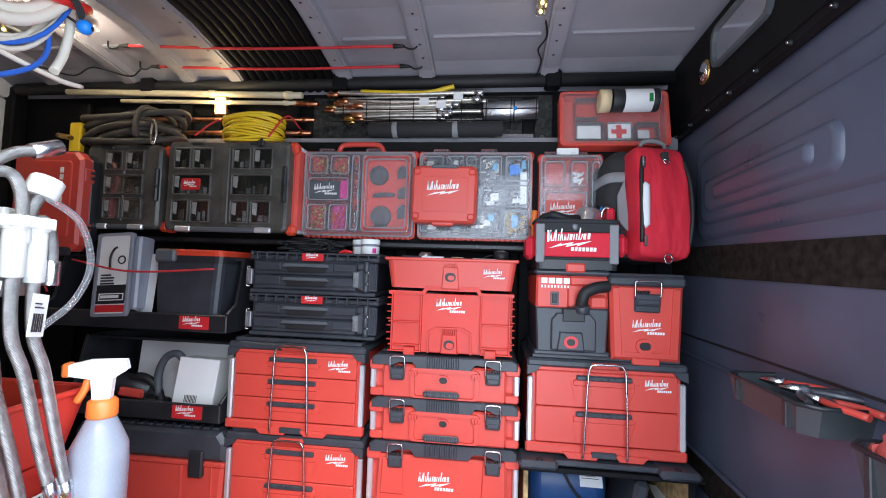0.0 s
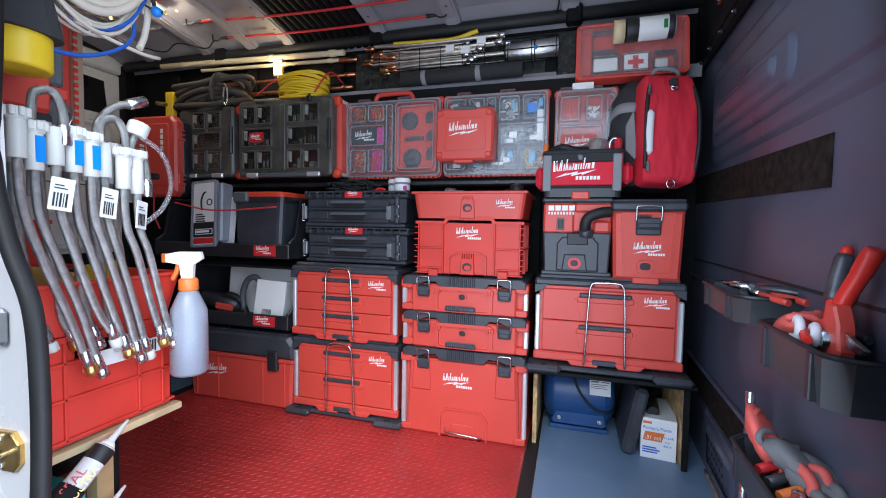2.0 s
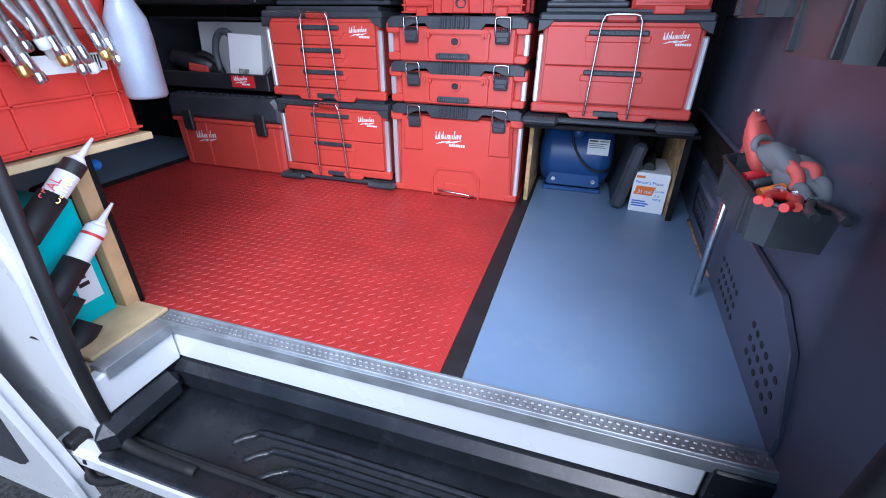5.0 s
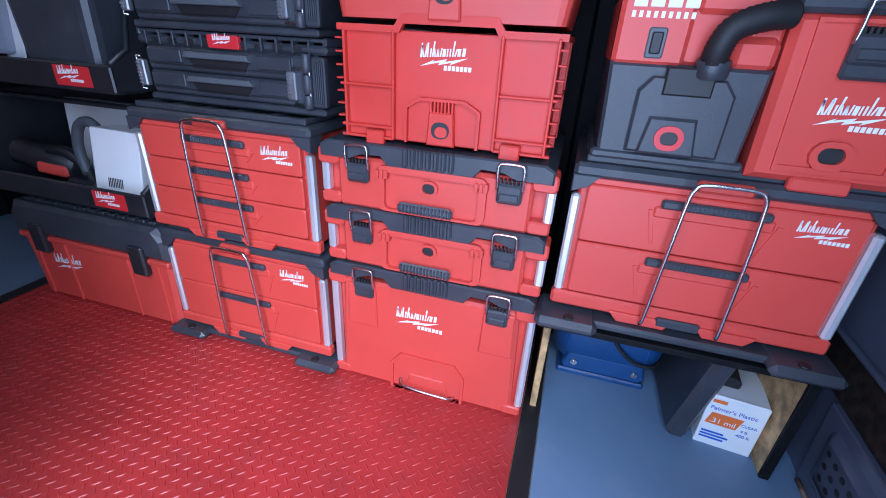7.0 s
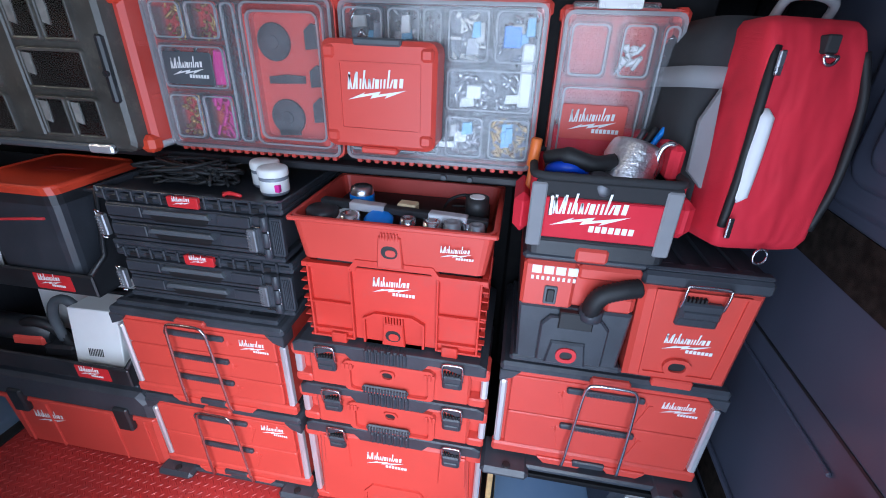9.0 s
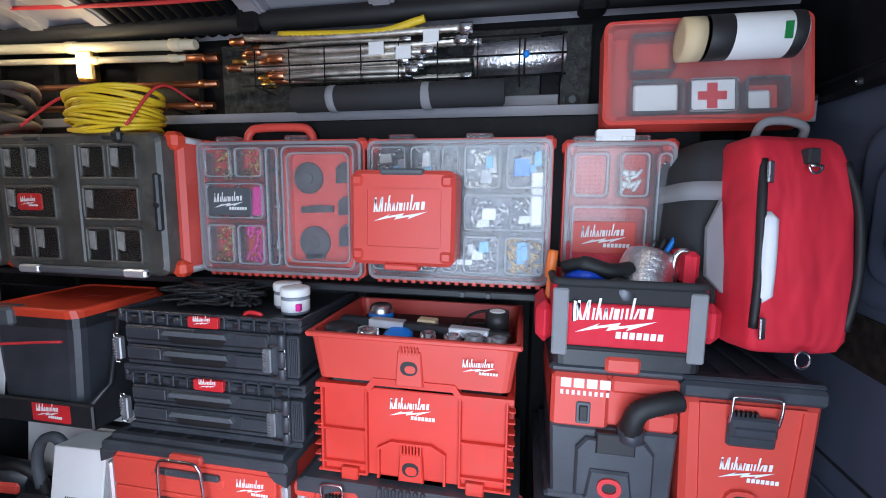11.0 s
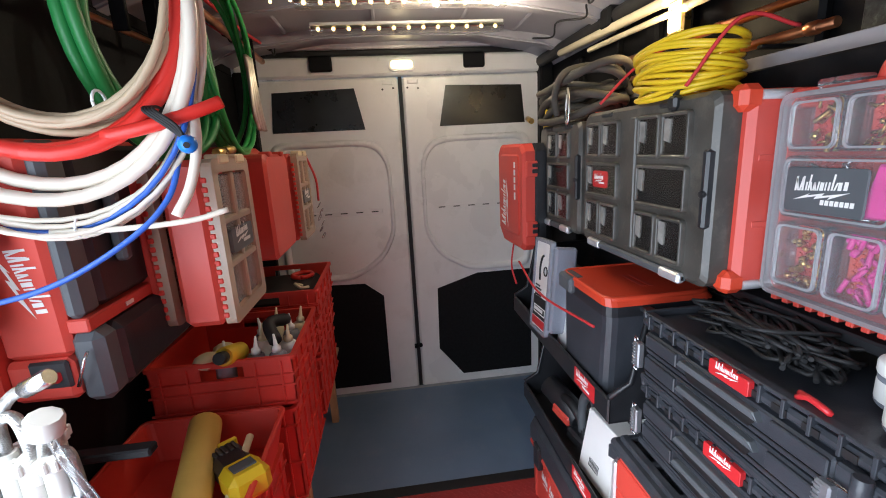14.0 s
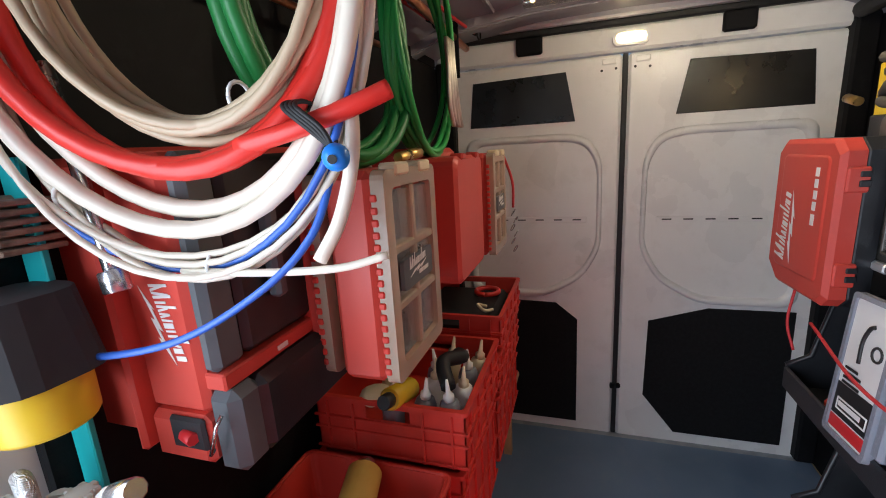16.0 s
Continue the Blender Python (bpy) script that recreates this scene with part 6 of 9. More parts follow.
# bundle of gas connectors in a wire basket
hb = thing("wire_basket", "thin black wire basket on the wall for connectors", "basket")
for z in (1.745, 1.80, 1.85):
    part("wire", G().tube([(-0.60, 1.82, z), (0.0, 1.82, z), (0.37, 1.82, z)], 0.0025, 6), WALL_BLACK, hb)
for x in np.linspace(-0.55, 0.36, 9):
    part("wire", G().tube([(x, 1.82, 1.74), (x, 1.82, 1.852)], 0.002, 6), WALL_BLACK, hb)
    part("wire", G().tube([(x, 1.82, 1.742), (x, 1.93, 1.742)], 0.002, 6), WALL_BLACK, hb)
rnd = random.Random(5)
for k in range(15):
    x0, x1 = -0.62 + rnd.uniform(0, 0.18), 0.02 + rnd.uniform(-0.12, 0.12)
    z = 1.758 + 0.0085 * k + rnd.uniform(-0.004, 0.004)
    y = 1.872 - 0.021 * (k % 3)
    P = spline([(x0, y, z + rnd.uniform(-0.01, 0.01)), (x0 * 0.6 + x1 * 0.4, y, z + rnd.uniform(-0.008, 0.008)), (x1, y, z)], 34)
    t = thing("gas_connector", "corrugated steel gas connector with fittings", "pipe", None, "gas connectors")
    part("corrugated_tube", G().tube(P, [0.0092 + 0.0026 * (i % 2) for i in range(len(P))], 8), CORRUGATED, t)
    part("end_nut", G().cyl((x1, y, z), (x1 + 0.035, y, z), 0.015, 6), STEEL, t)
    part("end_nut", G().cyl((x0 - 0.05, y, z), (x0, y, z), 0.012, 6), COPPER if k % 3 else BRASS, t)
for k, (x, z) in enumerate(((-0.18, 1.815), (-0.10, 1.80), (-0.02, 1.84))):
    solo("paper_tag", G().box(x, x + 0.045, 1.806, 1.810, z, z + 0.035, 0.001), LABEL, "white paper tag on a gas connector", "tag", "paper tags")
solo("yellow_tube", G().tube(spline([(-0.47, 1.83, 1.893), (-0.30, 1.83, 1.886), (-0.15, 1.83, 1.884), (-0.05, 1.83, 1.905), (-0.02, 1.83, 1.912)], 6), 0.011, 8), YELLOW, "yellow coated gas connector on the bundle", "pipe")
wr = thing("wrapped_bundle", "shiny plastic-wrapped metal duct piece in the basket", "duct")
part("roll", G().cyl((0.12, 1.87, 1.80), (0.37, 1.87, 1.812), 0.046, 18), FOIL, wr)
part("cord", G().tube(arc((0.26, 1.87, 1.806), 0.049, 0, 360, 16, (0, 1, 0), (0, 0, 1)), 0.003, 6), RUBBER, wr)
part("cord_ball", G().ball((0.265, 1.82, 1.80), 0.010, 10), BLUE_BALL, wr)
rb_ = thing("rolled_bag", "rolled black cloth bag with grey straps on the ledge", "bag", pose(-0.08, 1.80, 1.668))
part("roll", G().cyl((-0.33, 0, 0.026), (0.29, 0, 0.030), 0.036, 14), BAG_BLACK, rb_)
for x in (-0.22, 0.06):
    part("strap", G().cyl((x, 0, 0.026), (x + 0.028, 0, 0.027), 0.0385, 14), BAG_GREY, rb_)

# first-aid organizer with tape and sealant on it
fa = thing("first_aid_organizer", "clear-lidded red first-aid organizer leaning on the ledge", "organizer", pose(0.676, 1.70, 1.590, -10, 0, 0))
w, h = 0.45, 0.255
part("tray", G().ring(rrect(-w / 2, w / 2, 0, h, 0.02), rrect(-w / 2 + 0.02, w / 2 - 0.02, 0.02, h - 0.02, 0.012), 0.0, 0.06).box(-w / 2 + 0.012, w / 2 - 0.012, 0.05, 0.06, 0.012, h - 0.012, 0.003), RED, fa)
for x0, x1, z0, z1 in ((-0.16, -0.04, 0.03, 0.11), (-0.03, 0.075, 0.03, 0.11), (0.09, 0.18, 0.03, 0.11), (-0.16, -0.06, 0.13, 0.225)):
    part("cup", G().ring(rrect(x0, x1, z0, z1, 0.008), rrect(x0 + 0.004, x1 - 0.004, z0 + 0.004, z1 - 0.004, 0.006), 0.004, 0.05), CLEAR, fa)
part("dressing", G().box(-0.15, -0.05, 0.02, 0.04, 0.035, 0.105, 0.004).box(0.095, 0.15, 0.02, 0.045, 0.035, 0.085, 0.006), LABEL, fa)
card = part("cross_card", G().box(-0.025, 0.07, 0.012, 0.018, 0.033, 0.108, 0.001), LABEL, fa)
part("red_cross", G().box(-0.010, 0.052, 0.0105, 0.0122, 0.060, 0.080, 0).box(0.010, 0.032, 0.0104, 0.0121, 0.040, 0.100, 0), LABEL_RED, card)
fl = part("lid", G().prism(rrect(-w / 2 + 0.008, w / 2 - 0.008, 0.008, h - 0.008, 0.016), -0.004, 0.0, 0.001), CLEAR, fa, "clear plastic lid")
fl.visible_shadow = False
M = pose(0.60, 1.665, 1.765)
tp = thing("tape_roll", "roll of tan masking tape on the organizer", "tape", M)
g = G()
g.m = Matrix.Rotation(radians(90), 4, "Y")
g.lathe([(0.030, 0.0), (0.046, 0.0), (0.046, 0.042), (0.030, 0.042)], 22)
part("roll", g, TAPE, tp)
cs = thing("sealant_can", "printed white sealant can lying on the organizer", "can", pose(0.648, 1.662, 1.765))
g = G()
g.m = Matrix.Rotation(radians(90), 4, "Y")
g.lathe([(0.044, 0.0), (0.046, 0.003), (0.046, 0.05), (0.046, 0.175), (0.043, 0.182)], 22)
part("can", g, LABEL, cs)
for x0, x1, ma in ((0.0, 0.045, INK), (0.155, 0.178, INK)):
    g = G()
    g.m = Matrix.Rotation(radians(90), 4, "Y")
    g.lathe([(0.0462, x0), (0.0466, x0 + 0.001), (0.0466, x1), (0.0462, x1 + 0.001)], 22)
    part("printed_band", g, ma, cs)
part("green_print", G().box(0.135, 0.150, -0.0475, -0.044, -0.022, 0.012, 0.001), GREEN, cs)

# open-top bag with tools
bag = thing("tool_bag", "red and black cloth tool bag full of hoses, on the vacuum", "tool bag", pose(0.485, 1.530, 1.064))
w, d, h = 0.262, 0.21, 0.155
def taper(g, w0, w1, d0, d1, z0, z1, y0=0.0, r=0.02):
    a = rrect(-w0 / 2, w0 / 2, y0, y0 + d0, r)
    b = rrect(-w1 / 2, w1 / 2, y0, y0 + d1, r)
    n = len(a)
    return g.add([(x, y, z0) for x, y in a] + [(x, y, z1) for x, y in b], [tuple(reversed(range(n))), tuple(range(n, 2 * n))] + [(i, (i + 1) % n, n + (i + 1) % n, n + i) for i in range(n)])
part("base", taper(G(), 0.255, 0.26, d, d, 0.0, 0.040), BLACK, bag, "black moulded base")
a = rrect(-0.130, 0.130, 0.0, d, 0.02)
b = rrect(-0.133, 0.133, -0.002, d, 0.02)
i_ = rrect(-0.124, 0.124, 0.008, d - 0.008, 0.018)
n = len(a)
part("shell", G().add([(x, y, 0.04) for x, y in a] + [(x, y, h) for x, y in b] + [(x, y, h) for x, y in i_] + [(x, y, 0.06) for x, y in i_], [tuple(range(3 * n, 4 * n))] + [(k * n + i, k * n + (i + 1) % n, (k + 1) * n + (i + 1) % n, (k + 1) * n + i) for k in range(3) for i in range(n)]), BAG_RED, bag, "red cloth shell")
part("binding", G().tube([Vector((x, y, h)) for x, y in rrect(-0.130, 0.130, 0.002, d - 0.003, 0.02)], 0.008, 8, True).box(-0.125, 0.125, -0.006, 0.002, h - 0.036, h - 0.004, 0.004).box(-0.125, 0.125, -0.006, 0.002, 0.030, 0.040, 0.004), BAG_BLACK, bag, "black cloth binding")
part("back_panel", G().box(-0.10, 0.125, d - 0.02, d, h - 0.01, h + 0.055, 0.008).box(0.105, 0.13, 0.05, d - 0.01, h - 0.01, h + 0.055, 0.008), BAG_RED, bag)
for x in (-0.118, 0.112):
    part("side_strap", G().box(x - 0.014, x + 0.014, -0.009, -0.001, 0.02, h - 0.01, 0.003), BAG_GREY, bag, "grey webbing strap")
pieces("side_pocket", G().box(0.128, 0.165, 0.02, 0.16, 0.045, 0.12, 0.015).box(-0.16, -0.128, 0.02, 0.16, 0.03, 0.11, 0.015), BAG_RED, bag, "", "side_pocket")
part("zip_pull", G().box(-0.098, -0.090, -0.013, -0.006, 0.085, 0.125, 0.002), STEEL, bag)
mark(bag, -0.092, -0.0085, 0.070, 0.140)
part("pouch_front", G().prism([(-0.104, 0.040), (0.099, 0.040), (0.099, 0.118), (-0.104, 0.118)], -0.008, 0.0, 0.003), BAG_RED, bag)
# its contents
standing = set(bpy.data.objects)
du = thing("foil_duct", "crumpled shiny foil duct in the tool bag", "duct", pose(0.515, 1.60, 1.16, -25, 20, 0))
part("tube", G().lathe([(0.050, 0.0), (0.054, 0.012), (0.051, 0.030), (0.055, 0.048), (0.051, 0.066), (0.055, 0.084), (0.052, 0.102), (0.050, 0.11)], 22), FOIL, du)
solo("black_grip", G().tube(spline([(0.375, 1.60, 1.235), (0.41, 1.585, 1.245), (0.46, 1.585, 1.232), (0.50, 1.60, 1.235)], 6), [0.012] * 6 + [0.016] * 13, 10), RUBBER, "black rubber hose end in the tool bag", "hose")
solo("blue_bowl", G().at(pose(0.418, 1.60, 1.20, -30, 0, 0)).lathe([(0.040, 0.0), (0.042, 0.012), (0.038, 0.02), (0.01, 0.022)], 20), BLUE_CUP, "blue plastic cap in the tool bag", "cap")
for k, (x, y) in enumerate(((0.385, 1.565), (0.41, 1.56))):
    solo("brass_fitting", G().at(pose(x, y, 1.185)).lathe([(0.010, 0.0), (0.010, 0.01), (0.012, 0.011), (0.012, 0.024), (0.009, 0.026), (0.009, 0.03)], 6), BRASS, "brass fitting in the tool bag", "fitting", "brass fittings")
solo("steel_hook", G().tube(spline([(0.575, 1.60, 1.17), (0.575, 1.60, 1.25), (0.585, 1.60, 1.272), (0.60, 1.60, 1.27), (0.605, 1.60, 1.24), (0.605, 1.60, 1.16)], 5), 0.006, 8), STEEL, "bent steel handle in the tool bag", "tool")
for k in range(3):
    solo("pliers", G().tube(spline([(0.54 + 0.012 * k, 1.66, 1.15), (0.545 + 0.014 * k, 1.665, 1.24), (0.56 + 0.02 * k, 1.67, 1.285 + 0.006 * k)], 5), 0.006, 6), (TOOLGREY, RUBBER, BLUE_BALL)[k], "plier handle sticking out of the tool bag", "pliers")
solo("flat_gauge", G().cyl((0.475, 1.555, 1.19), (0.482, 1.548, 1.215), 0.030, 20), TOOLGREY, "round gauge lying in the tool bag", "gauge")
solo("loose_screwdriver", G().cyl((0.345, 1.62, 1.10), (0.352, 1.62, 1.21), 0.006, 8).cyl((0.352, 1.62, 1.21), (0.356, 1.62, 1.265), 0.011, 8), ORANGE, "screwdriver hooked beside the tool bag", "screwdriver")
BAG_FIT = Matrix.Translation((0.490, 1.492, 1.064)) @ Matrix.Scale(1.15, 4) @ Matrix.Translation((-0.485, -1.530, -1.064))
for ob in [bag] + [o for o in bpy.data.objects if o not in standing and o.parent is None]:
    ob.matrix_basis = BAG_FIT @ ob.matrix_basis

# backpack
bp = thing("backpack", "red and black backpack with grey straps hung on the wall", "backpack", pose(0.806, 1.485, 1.118, -6, 2, 12) @ Matrix.Diagonal((0.93, 1.0, 1.02, 1.0)))
def soft(g, secs, n=20, e=3.2):
    """A soft body through sections (z, x centre, half width, y front, depth)."""
    vs, fs = [], []
    for z, cx_, hw, y0, dp in secs:
        for j in range(n):
            a = 2 * math.pi * j / n
            c_, s_ = math.cos(a), math.sin(a)
            vs.append((cx_ + hw * math.copysign(abs(c_) ** (2 / e), c_), y0 + dp / 2 + dp / 2 * math.copysign(abs(s_) ** (2 / e), s_), z))
    for i in range(len(secs) - 1):
        for j in range(n):
            j2 = (j + 1) % n
            fs.append((i * n + j, i * n + j2, (i + 1) * n + j2, (i + 1) * n + j))
    g.add(vs, fs, True)
    o = len(g.v) - len(vs)
    g.f += [tuple(o + j for j in reversed(range(n))), tuple(o + (len(secs) - 1) * n + j for j in range(n))]
    g.sm += [False, False]
    return g
part("front_pocket", soft(G(), [(0.0, 0.0, 0.080, 0.030, 0.09), (0.008, 0.0, 0.098, 0.014, 0.11), (0.03, 0.0, 0.106, 0.004, 0.13), (0.16, 0.0, 0.109, -0.004, 0.14), (0.28, -0.002, 0.107, 0.0, 0.14), (0.37, -0.004, 0.103, 0.012, 0.13), (0.405, -0.006, 0.099, 0.024, 0.12), (0.420, -0.006, 0.090, 0.04, 0.09)], 36, 7.5), BAG_RED, bp, "red cloth front pocket")
part("main_body", soft(G(), [(0.01, -0.02, 0.10, 0.125, 0.16), (0.04, -0.025, 0.135, 0.115, 0.20), (0.22, -0.03, 0.145, 0.11, 0.22), (0.38, -0.03, 0.140, 0.11, 0.22), (0.43, -0.03, 0.11, 0.12, 0.19)], 28, 4.5), BAG_BLACK, bp, "black cloth main body")
part("body_band", soft(G(), [(0.30, -0.03, 0.1475, 0.108, 0.224), (0.34, -0.03, 0.1465, 0.108, 0.224)], 28, 4.5), BAG_GREY, bp)
for sx in (-1, 1):
    zp = spline([(sx * 0.098, 0.012, 0.05), (sx * 0.104, -0.002, 0.15), (sx * 0.102, 0.002, 0.28), (sx * 0.088, 0.02, 0.37)], 6)
    part("zip", G().tube(zp, 0.0085, 8), RUBBER, bp)
    part("side_flap", G().prism([(sx * 0.10, 0.10), (sx * 0.148, 0.14), (sx * 0.15, 0.24), (sx * 0.12, 0.30)][:: 1 if sx < 0 else -1], 0.09, 0.10, 0.002), BAG_GREY, bp, "grey side strap")
part("zip_gap", G().tube(spline([(-0.088, 0.006, 0.10), (-0.092, -0.004, 0.18), (-0.088, 0.0, 0.27)], 6), [0.004] + [0.017] * 11 + [0.004], 8), CLOTH, bp, "white rag showing through the open zip")
for z in (0.35, 0.06):
    part("zip_pull", G().box(-0.102, -0.090, -0.012, -0.004, z - 0.028, z + 0.012, 0.002), STEEL, bp)
part("top_loop", G().tube(spline([(-0.05, 0.10, 0.425), (-0.045, 0.08, 0.455), (0.0, 0.075, 0.462), (0.05, 0.08, 0.452), (0.06, 0.10, 0.425)], 5), 0.009, 8), BAG_GREY, bp, "grey carrying loop")
part("ring_tab", G().box(-0.012, 0.014, -0.002, 0.03, 0.362, 0.392, 0.003), BAG_BLACK, bp)
part("ring", G().tube(arc((0.0, -0.004, 0.358), 0.014, 180, 360, 10), 0.003, 6).tube([(-0.014, -0.004, 0.358), (0.014, -0.004, 0.358)], 0.003, 6), STEEL, bp)
part("lower_ring", G().tube(arc((0.0, 0.0, -0.006), 0.016, 0, 360, 14), 0.003, 6), STEEL, bp)

# things in the open tray
rnd = random.Random(9)
lv = thing("folding_rule", "black and silver levelling tool lying in the tray", "tool", pose(0.03, 1.60, 1.088, 0, 1.5, -3))
part("bar", G().box(-0.22, 0.22, -0.013, 0.013, -0.008, 0.010, 0.003), BLACK, lv)
for x0, x1 in ((-0.14, -0.045), (0.07, 0.17)):
    part("sleeve", G().box(x0, x1, -0.015, 0.015, -0.010, 0.012, 0.003), ALU, lv)
part("yellow_cap", G().box(-0.02, 0.03, 0.016, 0.05, -0.01, 0.014, 0.003), TAPE, lv)
for k, (x, y, r, ma) in enumerate(((-0.095, 1.557, 0.024, STEEL), (0.055, 1.557, 0.019, STEEL), (0.115, 1.560, 0.023, STEEL), (0.165, 1.557, 0.021, GALV), (0.205, 1.575, 0.020, STEEL), (0.225, 1.552, 0.019, GALV))):
    solo("pipe_fitting", G().at(pose(x, y, 1.058 + 0.004 * (k % 2))).lathe([(r, 0.0), (r, 0.008), (r * 1.06, 0.009), (r * 1.06, 0.018), (r, 0.019), (r, 0.03), (r * 0.6, 0.031), (r * 0.55, 0.026), (r * 0.2, 0.026)], 18), ma, "bare metal threaded cap in the tray", "pipe cap", "caps in the tray")
solo("tape_measure", G().at(pose(-0.175, 1.575, 1.06)).lathe([(0.038, 0.0), (0.042, 0.006), (0.042, 0.026), (0.036, 0.032), (0.015, 0.033)], 20), BLACK, "black round tape measure in the tray", "tape measure")
solo("white_disc", G().at(pose(-0.115, 1.585, 1.058, 15, 0, 0)).lathe([(0.034, 0.0), (0.036, 0.01), (0.030, 0.016)], 20), LABEL, "white plastic disc in the tray", "disc")
solo("blue_disc", G().at(pose(-0.025, 1.575, 1.062, 20, 0, 0)).lathe([(0.036, 0.0), (0.038, 0.012), (0.030, 0.02), (0.01, 0.022)], 20), BLUE_BALL, "blue plastic cap in the tray", "cap")
solo("gauge_jar", G().at(pose(-0.105, 1.68, 1.055)).lathe([(0.030, 0.0), (0.032, 0.03), (0.032, 0.05), (0.028, 0.062), (0.022, 0.066)], 18), STEEL, "clear gauge jar with blue band in the tray", "jar")
solo("blue_band", G().at(pose(-0.105, 1.68, 1.075)).lathe([(0.033, 0.0), (0.034, 0.002), (0.034, 0.022), (0.033, 0.024)], 18), BLUE_BALL, "blue band round the jar in the tray", "band")
et = thing("electrical_tape", "black roll of electrical tape with white print", "tape", pose(0.215, 1.64, 1.085))
part("roll", G().lathe([(0.020, 0.0), (0.030, 0.0), (0.030, 0.045), (0.020, 0.045), (0.0205, 0.002)], 20), INK, et)
part("core", G().lathe([(0.0195, 0.0), (0.0198, 0.046), (0.017, 0.047)], 18), LABEL, et)
solo("cable", G().tube(spline([(0.12, 1.70, 1.07), (0.14, 1.69, 1.10), (0.18, 1.69, 1.115), (0.22, 1.70, 1.10), (0.20, 1.72, 1.075), (0.14, 1.72, 1.07)], 6), 0.004, 6), RUBBER, "black cable looped in the tray", "cable")
solo("tray_filling", G().box(-0.20, 0.24, 1.55, 1.83, 0.985, 1.055, 0.01), INK, "dark oddments filling the bottom of the tray", "oddments")
solo("crate_filling", G().at(pose(-0.10, 1.60, 0.955, 4, 3, 0)).box(-0.09, 0.09, -0.06, 0.16, -0.05, 0.008, 0.006), GREY_PL, "grey parts lying in the crate", "parts")
solo("crate_filling", G().at(pose(0.15, 1.62, 0.958, 4, -3, 0)).box(-0.08, 0.09, -0.08, 0.14, -0.05, 0.006, 0.006), BLACK, "dark parts lying in the crate", "parts")

# jars and cables on the black drawer cases
for k, (x, y) in enumerate(((-0.390, 1.690), (-0.335, 1.635))):
    j = thing("plastic_jar", "clear jar with white lid and label on the drawer case", "jar", pose(x, y, 1.095) @ Matrix.Scale(1.08, 4))
    part("jar", G().lathe([(0.032, 0.0), (0.035, 0.004), (0.035, 0.042), (0.033, 0.046)], 20), BOTTLE, j)
    part("paper_label", G().lathe([(0.0352, 0.008), (0.0355, 0.009), (0.0355, 0.036), (0.0352, 0.037)], 20), LABEL, j)
    part("lid", G().lathe([(0.036, 0.046), (0.037, 0.048), (0.037, 0.062), (0.034, 0.066), (0.010, 0.066)], 20), WHITE, j)
    part("pink_print", G().box(0.018, 0.030, -0.034, -0.022, 0.012, 0.03, 0.001), PINK, j)
cb = thing("tangled_cables", "tangled black cables lying on the drawer case", "cables", pose(-0.60, 1.66, 1.098))
for k in range(20):
    P = [(0.16 * math.sin(i * 1.7 + k * 2.1) * rnd.uniform(0.5, 1), 0.08 * math.cos(i * 2.3 + k) * rnd.uniform(0.4, 1), 0.006 + 0.055 * rnd.random()) for i in range(7)]
    part("cable", G().tube(spline(P, 6), 0.0042, 6), RUBBER, cb)
solo("red_tool", G().tube(spline([(-0.44, 1.56, 1.102), (-0.42, 1.558, 1.112), (-0.39, 1.56, 1.106), (-0.42, 1.57, 1.104), (-0.45, 1.575, 1.102)], 4), 0.005, 6), LABEL_RED, "small red plastic clip on the drawer case", "clip")

# black bins with contents
def big_bin(label, z, wide, x0):
    t = thing("open_bin", label, "bin", pose(x0, 1.50, z))
    w, d, h = wide, 0.38, 0.30
    pts = [(0.0, 0.0), (0.0, 0.075), (0.06, 0.11), (0.10, h), (d, h), (d, 0.0)]
    for sx in (0, w - 0.010):
        vs = [(sx + e, y, q) for e in (0, 0.010) for y, q in pts]
        n = len(pts)
        part("side_wall", G().add(vs, [tuple(range(n)), tuple(reversed(range(n, 2 * n)))] + [(i, n + i, n + (i + 1) % n, (i + 1) % n) for i in range(n)]), BLACK, t)
        part("edge_bead", G().tube([(sx + 0.005, y, q) for y, q in pts[1:5]], 0.008, 8), BLACK, t)
    part("floor", G().box(0, w, 0.0, d, 0.0, 0.008, 0.003), BLACK, t)
    part("front_lip", G().box(0, w, -0.004, 0.008, 0.0, 0.072, 0.005), BLACK, t)
    part("back", G().box(0, w, d - 0.01, d, 0.0, h, 0.003), BLACK, t)
    part("stack_rail", G().box(0.01, w - 0.01, 0.10, 0.13, h - 0.006, h + 0.006, 0.003), BLACK, t)
    b = part("badge", G().prism(rrect(w - 0.205, w - 0.075, 0.012, 0.064, 0.002, 1), -0.0055, -0.003), LABEL_RED, t, "red maker's label")
    mark(b, w - 0.19, -0.006, 0.030, 0.082)
    return t


big_bin("large black plastic bin with red label, on the bin below", 0.762, 0.86, -1.735)
big_bin("black open bin with red label on the red tool box", 0.405, 0.72, -1.600)
tote = thing("lidded_tote", "black tote with bright red lid standing in the bin", "tote", pose(-1.262, 1.515, 0.772))
part("tub", taper(G(), 0.27, 0.30, 0.26, 0.30, 0.0, 0.285, 0.0, 0.03), SLATE, tote)
tote.location.x = -1.075
part("rim", taper(G(), 0.31, 0.312, 0.31, 0.312, 0.270, 0.300, -0.006, 0.03), BLACK, tote)
part("lid", taper(G(), 0.315, 0.30, 0.315, 0.30, 0.300, 0.322, -0.008, 0.03), LID_RED, tote, "bright red lid")
part("lid_rim", G().tube([Vector((x, y, 0.318)) for x, y in rrect(-0.148, 0.148, -0.002, 0.292, 0.035)], 0.008, 8, True), LID_RED, tote)
